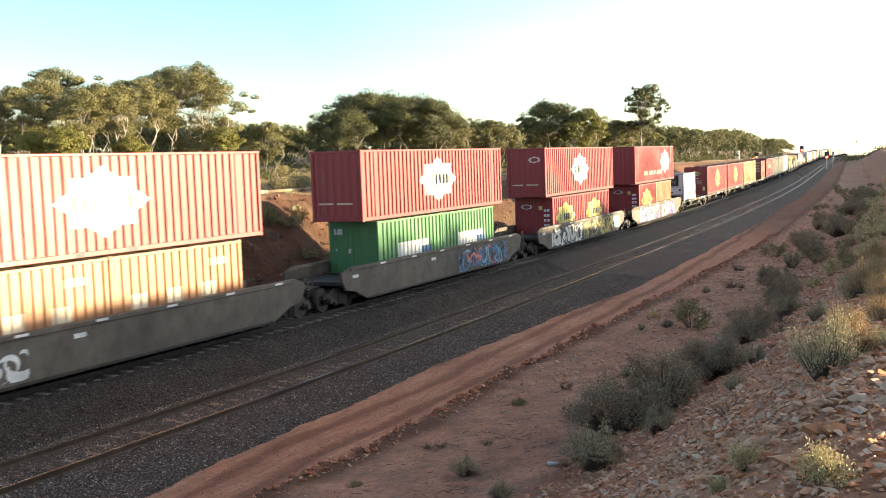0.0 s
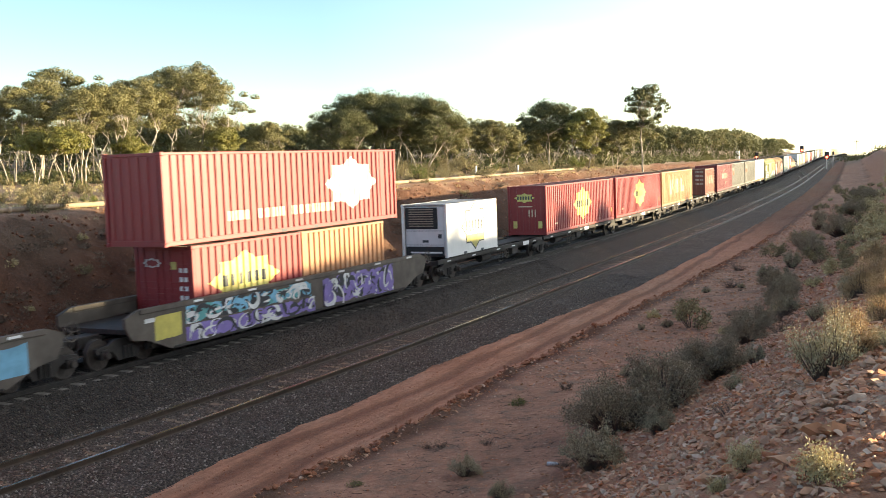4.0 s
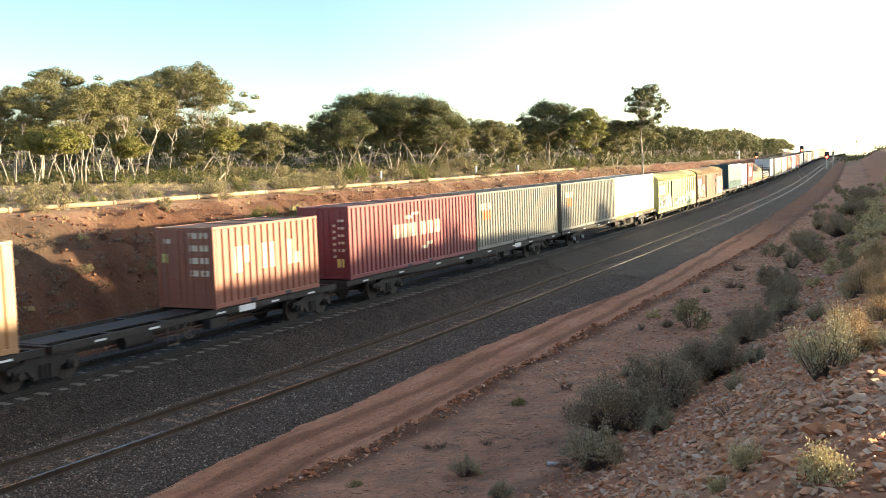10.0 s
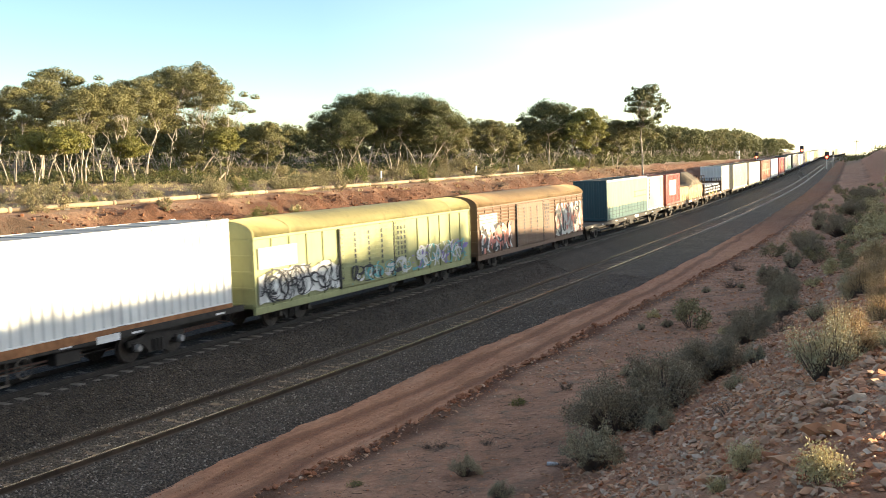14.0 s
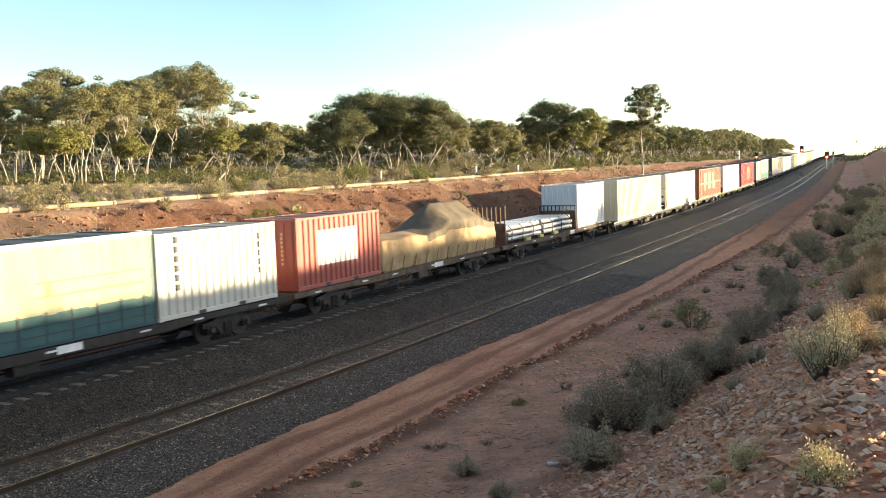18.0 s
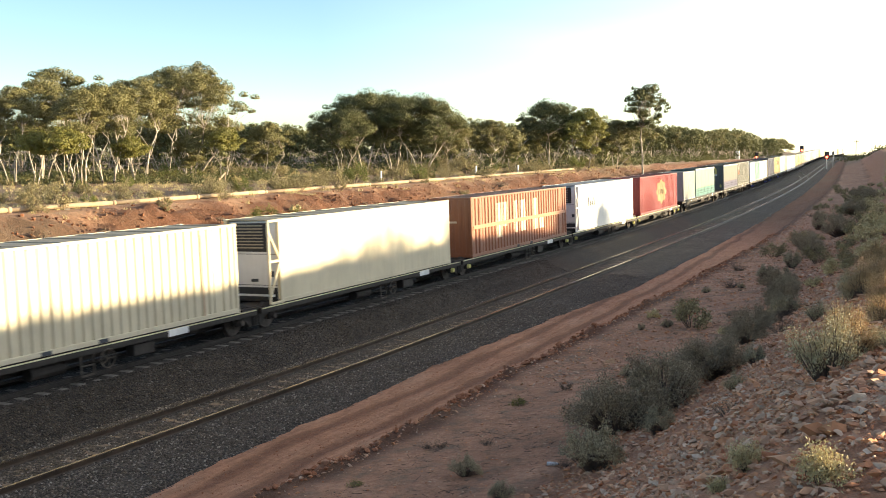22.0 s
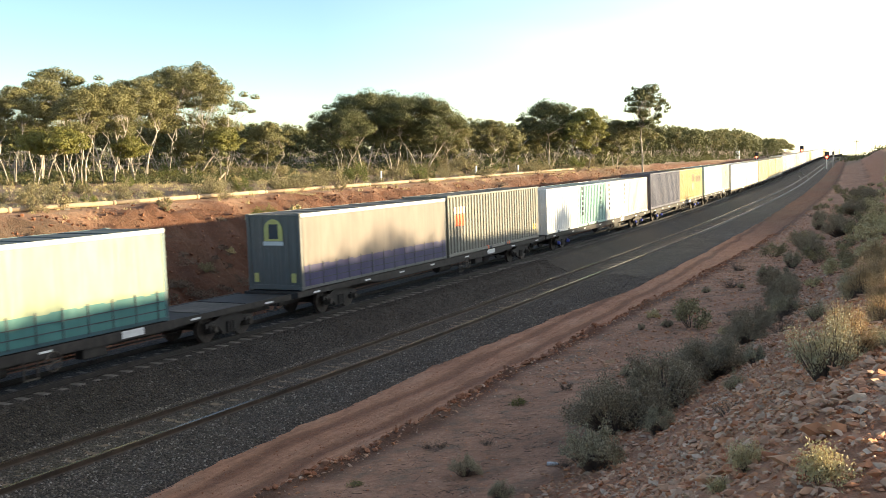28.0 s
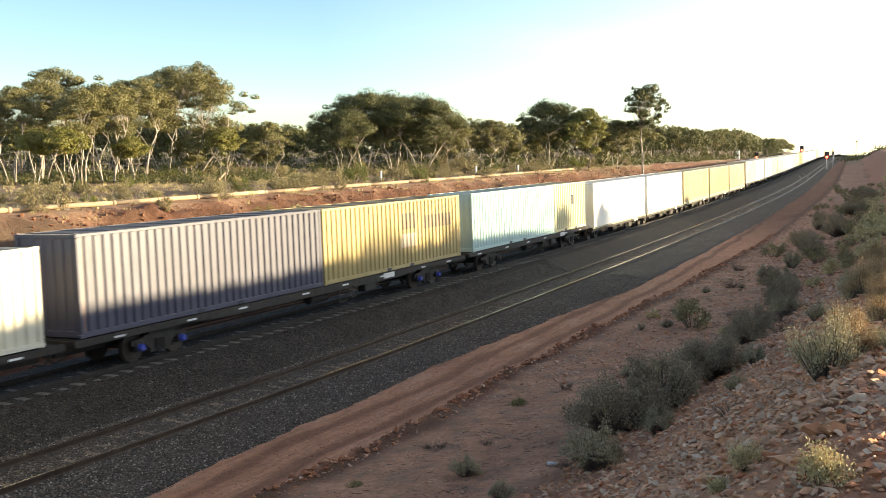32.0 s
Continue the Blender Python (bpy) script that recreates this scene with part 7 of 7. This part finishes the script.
# scrub and small trees on the bank's top, beside and beyond the camera
for i in range(26):
    s, lat = 18 + i * 5.5 + rnd.uniform(-2, 2), rnd.uniform(27.5, 40)
    x, y, _ = at(s, lat)
    plant_at(rnd.choice((B1, B2, B4)), x, y, ground_z(lat, s) - 0.05, rnd.uniform(0.7, 1.25), rnd.uniform(0, 360))
for s, lat, k in ((58, 42, 0.5), (67, 44, 0.45), (82, 42, 0.95), (92, 45, 1.1), (87, 48, 0.8), (118, 38, 0.7)):
    x, y, _ = at(s, lat)
    plant_at(G5, x, y, ground_z(lat, s) - 0.05, k, s * 11)

# taller scrub along the bank's top whose shade falls on the passing train
for i in range(34):
    s, lat = 49 + 17 * (i + rnd.random()) / 34, rnd.uniform(30, 34)
    x, y, _ = at(s, lat)
    plant_at(B2, x, y, ground_z(lat, s) - 0.05, rnd.uniform(1.2, 1.9) if i in (7, 8, 11, 14, 15, 21, 22) else rnd.uniform(0.55, 1.1), rnd.uniform(0, 360), None)


# ---- stones of the spoil slope, the road's windrow and the cutting ----
def spoil_spots(seed, count, s0, s1, l0, l1, a, b, power=1.7, skew=2.6):
    rnd = random.Random(seed)
    out = []
    for _ in range(count):
        s = s0 + (s1 - s0) * rnd.random() ** power
        lat = rnd.uniform(l0, l1)
        x, y, _ = at(s, lat)
        r = a + (b - a) * rnd.random() ** skew
        out.append((x, y, ground_z(lat, s) + r * 0.16, r))
    return out


_r = random.Random(29)
WINDROW_STONES = [(14 + 66 * _r.random() ** 1.3, _r.gauss(0.12, 0.22), 0.012 + 0.07 * _r.random() ** 2.4) for _ in range(1500)]
stone_scatter("spoil_rubble", ROCK, spoil_spots(1, 13000, 3, 16, 19.6, 25.2, 0.018, 0.06, 1.1, 1.7) + spoil_spots(2, 15000, 9, 38, 16.2, 23.5, 0.025, 0.095, 1.2, 2.0)
              + spoil_spots(8, 16000, 3, 30, 16.4, 25, 0.009, 0.03, 1.3, 1.6) + spoil_spots(9, 2600, -7, 3.6, 18, 27.5, 0.015, 0.06, 1.0, 1.8) + spoil_spots(10, 6500, 32, 100, 16.2, 24, 0.04, 0.15, 1.3) + spoil_spots(3, 420, 4, 36, 16.8, 24.0, 0.06, 0.12, 1.2, 2.0),
              "loose red and grey rubble of the spoil slope", "rubble", 21, True)
stone_scatter("road_edge_stones", ROCK, [(*at(s, windrow(s) + q)[:2], ground_z(windrow(s) + q, s) + 0.01, r) for s, q, r in WINDROW_STONES] + spoil_spots(5, 4200, 12, 70, 11.0, 16.8, 0.008, 0.045, 1.6) + spoil_spots(11, 6500, 28, 125, 11.2, 17.2, 0.02, 0.10, 1.1, 2.2),
              "scattered stones along the graded road edge", "stones", 22, True)
CLOD = pieces("earth_clod", [(0.24, 0.085, 0.04), (0.34, 0.145, 0.078), (0.29, 0.11, 0.055), (0.40, 0.21, 0.13)], 0.95, 12.0)[0]
_c = random.Random(30)
CLODS = [(14 + 70 * _c.random() ** 1.3, _c.gauss(0.0, 0.13), 0.02 + 0.10 * _c.random() ** 2.2) for _ in range(1700)] + [(14 + 50 * _c.random() ** 1.3, _c.uniform(-2.6, -0.2), 0.008 + 0.028 * _c.random() ** 2) for _ in range(1500)]
stone_scatter("road_clods", CLOD, [(*at(s, windrow(s) + q)[:2], ground_z(windrow(s) + q, s) + 0.2 * r, r) for s, q, r in CLODS], "crumbled red earth clods pushed up along the graded road", "clods", 24)
stone_scatter("bank_stones", BANKROCK, spoil_spots(6, 10000, 18, 130, -11, -4.2, 0.02, 0.13, 1.2) + spoil_spots(7, 1800, 18, 120, -24, -11, 0.02, 0.09, 1.2), "loose stones on the red cutting bank", "stones", 23)


def boulder(seed, label):
    rnd = random.Random(seed)
    bm = bmesh.new()
    for _ in range(14):
        v = Vector((rnd.gauss(0, 1), rnd.gauss(0, 1), rnd.gauss(0, 1))).normalized()
        bm.verts.new((v.x * rnd.uniform(0.9, 1.6), v.y * rnd.uniform(0.6, 0.95), v.z * rnd.uniform(0.3, 0.55)))
    r = bmesh.ops.convex_hull(bm, input=bm.verts)
    bmesh.ops.delete(bm, geom=[v for v in bm.verts if not v.link_faces], context="VERTS")
    bmesh.ops.bevel(bm, geom=bm.edges[:], offset=0.06, segments=1, affect="EDGES")
    bmesh.ops.recalc_face_normals(bm, faces=bm.faces)
    return tagged(mesh_ob("rock", bm, ROCKS[seed % len(ROCKS)]), label, "rock", "rocks on the spoil slope")


ROCKS = [flat("rock_red", (0.30, 0.10, 0.045), (0.44, 0.175, 0.085), 5.0, 0.9, 0, 0.5, 0.02), flat("rock_buff", (0.36, 0.19, 0.10), (0.50, 0.31, 0.185), 5.0, 0.9, 0, 0.5, 0.02), flat("rock_grey", (0.28, 0.18, 0.125), (0.46, 0.34, 0.26), 5.0, 0.9, 0, 0.5, 0.02)]
BOULDERS = [boulder(i, ("angular red-brown rock on the rubble slope", "buff angular rock on the rubble slope", "grey angular rock among red rubble")[i % 3]) for i in range(6)]
rnd = random.Random(91)
placed = [(22.3, 8.4, 0.075), (13.2, 31.6, 0.28), (20.35, 12.0, 0.13), (20.5, 14.6, 0.16), (22.05, 9.1, 0.14), (22.7, 9.1, 0.055), (18.6, 15.0, 0.17), (22.6, 8.6, 0.1), (20.9, 10.6, 0.1),
          (19.0, 27.5, 0.5), (18.6, 29.5, 0.55), (19.4, 29.0, 0.4), (19.6, 31.5, 0.6), (18.9, 33.0, 0.45), (19.9, 26.0, 0.3), (19.2, 24.0, 0.24), (20.6, 23.0, 0.22), (18.4, 25.0, 0.2), (20.1, 21.0, 0.2), (20.9, 19.2, 0.17), (21.2, 17.0, 0.15), (19.5, 20.6, 0.2), (22.4, 7.0, 0.08), (21.6, 9.6, 0.1), (20.0, 13.2, 0.14), (19.2, 16.0, 0.16), (19.8, 17.5, 0.16), (18.7, 21.5, 0.2), (17.6, 17.0, 0.14)]
while len(placed) < 75:
    placed.append((rnd.uniform(16.8, 24.0), 4 + 40 * rnd.random() ** 1.7, rnd.uniform(0.05, 0.13)))
while len(placed) < 95:
    s = rnd.uniform(14, 60)
    placed.append((windrow(s) + rnd.uniform(-0.1, 0.5), s, rnd.uniform(0.05, 0.11)))
for i, (lat, s, r) in enumerate(placed):
    x, y, _ = at(s, lat)
    m = pose(x, y, ground_z(lat, s) + r * 0.02, rnd.uniform(-18, 18), rnd.uniform(-18, 18), rnd.uniform(0, 360)) @ Matrix.Diagonal((r, r, r, 1))
    if i < 6:
        BOULDERS[i].matrix_basis = m
    else:
        copy_thing(BOULDERS[i % 6], m)

# ---- grass tufts and litter on the bench ----
def tufts():
    rnd = random.Random(15)
    v, f = [], []
    for _ in range(3200):
        s, lat = rnd.uniform(15, 130), -rnd.uniform(10.4, 42)
        x, y, _ = at(s, lat)
        z = ground_z(lat, s)
        k = rnd.uniform(0.1, 0.3)
        for _ in range(16):
            a, o = rnd.uniform(0, 6.28), len(v)
            dx, dy = math.cos(a), math.sin(a)
            bx, by = x + rnd.uniform(-0.2, 0.2), y + rnd.uniform(-0.2, 0.2)
            v += [(bx - dy * 0.015, by + dx * 0.015, z - 0.02), (bx + dy * 0.015, by - dx * 0.015, z - 0.02), (bx + dx * k * 0.5, by + dy * k * 0.5, z + k * rnd.uniform(0.6, 1.1))]
            f.append((o, o + 1, o + 2))
    tagged(raw("dry_grass", v, f, DRY), "dry straw-coloured grass tufts on the bench", "grass", "", "stuff")


tufts()


def sticks():
    """Dead twigs and bark litter on the flat below the slope."""
    rnd = random.Random(19)
    v, f = [], []
    heaps = [(12 + 50 * rnd.random() ** 1.4, rnd.uniform(11.9, 16.4)) for _ in range(70)]
    for _ in range(1300):
        if rnd.random() < 0.7:
            s, lat = rnd.choice(heaps)
            s, lat = s + rnd.gauss(0, 0.5), lat + rnd.gauss(0, 0.28)
        else:
            s, lat = 12 + 50 * rnd.random() ** 1.4, rnd.uniform(11.7, 16.8)
        x, y, _ = at(s, lat)
        z = ground_z(lat, s)
        a, h, w = rnd.uniform(0, 6.28), rnd.uniform(0.02, 0.12), rnd.uniform(0.002, 0.005)
        dx, dy, up = math.cos(a) * h, math.sin(a) * h, rnd.uniform(0, 0.35) * h
        nx, ny, o = -math.sin(a) * w, math.cos(a) * w, len(v)
        v += [(x - dx - nx, y - dy - ny, z), (x - dx + nx, y - dy + ny, z), (x - dx, y - dy, z + 2 * w), (x + dx - nx, y + dy - ny, z + up), (x + dx + nx, y + dy + ny, z + up), (x + dx, y + dy, z + up + 2 * w)]
        f += [(o, o + 1, o + 4, o + 3), (o + 1, o + 2, o + 5, o + 4), (o + 2, o, o + 3, o + 5)]
    tagged(raw("dead_twigs", v, f, DARKBARK), "dead grey twigs and bark litter on red earth", "twigs", "", "stuff")


sticks()


def drink_bottle(lat, s):
    """An empty bottle thrown away on the flat."""
    x, y, _ = at(s, lat)
    t = thing("discarded_bottle", "crumpled empty clear drink bottle lying on red earth", "bottle", "", pose(x, y, ground_z(lat, s) + 0.05, 0, 90, 20))
    bm = bmesh.new()
    for z0, z1, r0, r1 in ((-0.13, -0.12, 0.03, 0.042), (-0.12, 0.05, 0.042, 0.04), (0.05, 0.10, 0.04, 0.018)):
        rod(bm, (0, 0, z0), (0, 0, z1), r0, r1, n=12)
    part("body", bm, flat("dusty_clear_plastic", (0.36, 0.40, 0.44), (0.62, 0.64, 0.66), 20.0, 0.25), t)
    bm = bmesh.new()
    rod(bm, (0, 0, 0.10), (0, 0, 0.125), 0.019, n=10)
    part("cap", bm, DARK, t, "dark screw cap")


drink_bottle(15.95, 19.6)



# ---- pipeline on the bench ----
def pipeline():
    t = thing("pipeline", "pale above-ground water pipeline along the cutting's edge", "pipeline")
    s = 6.0
    first = None
    rnd = random.Random(4)
    while s < 106:
        p0, p1 = Vector(at(s, -12.2, 0)), Vector(at(s + 6.0, -12.2, 0))
        p0.z, p1.z = 4.31, 4.31
        bm = bmesh.new()
        rod(bm, p0, p1, 0.11, n=14)
        rod(bm, p1 - (p1 - p0).normalized() * 0.1, p1 + (p1 - p0).normalized() * 0.1, 0.13, n=14)
        part("pipe_section", bm, PIPE, t, "", True)
        x, y, a = course(s + 3)
        q = at(s + 3, -12.2, 0)
        part("support", boxes((q[0] - 0.22, q[0] + 0.22, q[1] - 0.12, q[1] + 0.12, 3.6, 4.21)), SLEEPER, t)
        s += 6.0


pipeline()


# ---- signals and lineside ----
RED_LAMP = bpy.data.materials.new("red_signal_lamp")
RED_LAMP.use_nodes = True
_b = RED_LAMP.node_tree.nodes["Principled BSDF"]
_b.inputs["Base Color"].default_value = (0.8, 0.03, 0.02, 1)
_b.inputs["Emission Color"].default_value = (1.0, 0.05, 0.03, 1)
_b.inputs["Emission Strength"].default_value = 6.0


def signal(lat, s, height, label, base=None, k=1.0, lit=True):
    """A signal on a post; k: the size of its head."""
    x, y, a = course(s)
    p = at(s, lat)
    z = base if base is not None else ground_z(lat, s)
    t = thing("railway_signal", label, "signal", "signals", pose(p[0], p[1], z, 0, 0, math.degrees(a)))
    bm = bmesh.new()
    rod(bm, (0, 0, -0.3), (0, 0, height), 0.11, 0.10, n=10)
    part("post", bm, BRIGHT, t, "grey steel post")
    part("head", boxes((-0.30 * k, 0.30 * k, -0.03, 0.06, height - 0.25, height + 1.0 * k), bev=0.03), BLACK, t, "black target board")
    for i, z2 in enumerate((height + 0.22 * k, height + 0.72 * k)):
        bm = bmesh.new()
        rod(bm, (0, -0.03, z2), (0, -0.09, z2), 0.17 * k, n=14)
        part("lamp", bm, RED_LAMP if i == 0 and lit else DARK, t, "red signal lamp" if i == 0 and lit else "")
        bm = bmesh.new()
        rod(bm, (0, -0.03, z2 + 0.2 * k), (0, -0.36, z2 + 0.18 * k), 0.06, n=8)
        part("hood", bm, BLACK, t)
    part("ladder", boxes((0.12, 0.15, 0.05, 0.08, 0, height), (0.36, 0.39, 0.05, 0.08, 0, height), *[(0.15, 0.36, 0.05, 0.07, 0.3 + 0.3 * i, 0.32 + 0.3 * i) for i in range(int(height / 0.3))]), BRIGHT, t)
    return t


signal(6.6, 315, 3.1, "lineside signal showing red beside the siding", None, 2.0)
signal(-4.9, 222, 3.6, "black-headed signal showing red behind the train", 0.3, 1.2)
signal(-6.5, 452, 3.4, "tall signal showing red far along the line", 0.2, 2.4)
signal(7.8, 346, 4.0, "unlit lineside signal post", None, 0.9, False)


def cabinet():
    p = at(250, -11.6)
    t = thing("relay_cabinet", "white lineside equipment cabinet on the bench", "cabinet", "", pose(p[0], p[1], 1.3, 0, 0, 5))
    part("body", boxes((-0.5, 0.5, -0.4, 0.4, 2.0, 4.0), bev=0.03), paint(WHITEC, 0.1), t)
    part("plinth", boxes((-0.6, 0.6, -0.5, 0.5, -2.2, 2.0)), SLEEPER, t)
    part("door", boxes((-0.4, 0.4, -0.425, -0.402, 2.1, 3.8), bev=0.008), paint(WHITEC, 0.1), t)


cabinet()


def stake(lat, s, h):
    p = at(s, lat)
    t = thing("marker_post", "short white wooden marker post on the bench", "post", "marker posts", pose(p[0], p[1], ground_z(lat, s)))
    part("stake", boxes((-0.06, 0.06, -0.06, 0.06, -0.2, h), bev=0.01), WHITE, t)


for q in ((-13.6, 82, 0.9), (-13.0, 91, 0.8), (-14.5, 66, 0.8)):
    stake(*q)


def mast(x, y, h):
    t = thing("power_pole", "thin grey pole far off on the plain", "pole", "", pose(x, y, plain_z(x, y) + dip(y)))
    bm = bmesh.new()
    rod(bm, (0, 0, -0.5), (0, 0, h), 0.22, 0.16, n=8)
    part("pole", bm, SLEEPER, t)
    part("crossarm", boxes((-1.6, 1.6, -0.1, 0.1, h - 1.2, h - 1.0)), SLEEPER, t)


mast(-65.0, 697.0, 10.5)


def fallen_pole():
    p, q = Vector(at(47, -15.5)), Vector(at(50, -16.5))
    t = thing("leaning_pole", "fallen pale timber pole leaning on a stump", "pole")
    bm = bmesh.new()
    a = Vector((p.x, p.y, ground_z(-15.5, 47)))
    b = Vector((q.x, q.y, ground_z(-16.5, 50) + 1.05))
    rod(bm, a, b, 0.06, n=8)
    part("pole", bm, PIPE, t)
    bm = bmesh.new()
    rod(bm, (b.x, b.y, b.z - 1.2), b + Vector((0, 0, 0.05)), 0.05, n=8)
    part("upright", bm, PIPE, t)


fallen_pole()


# ---- what moves: every wagon and load runs along the line, wheels turn ----
def motions():
    for ob, u in MOVING:
        walk(ob, [(t, on_track(u - run(t))) for t in range(0, 33)])
    # a wheelset turns by the way run over its radius; keyed closely while it passes before the camera
    radius = 0.455
    for ob, wy, u in WHEELS:
        t_in = t_out = None
        for k in range(0, 961):
            s = u - run(k / 30)
            if 10 < s < 62:
                t_in = k if t_in is None else t_in
                t_out = k
        if t_in is None or u > 560:
            continue
        rows = [(0.0, pose(0, wy, 0.46))] if t_in > 0 else []
        for k in range(t_in, t_out + 1):
            turn = math.degrees((run(k / 30) - run(t_in / 30)) / radius) % 360
            rows.append((k / 30, pose(0, wy, 0.46, turn, 0, 0)))
        if t_out < 960:
            rows.append((32.0, rows[-1][1]))
        walk(ob, rows)


motions()
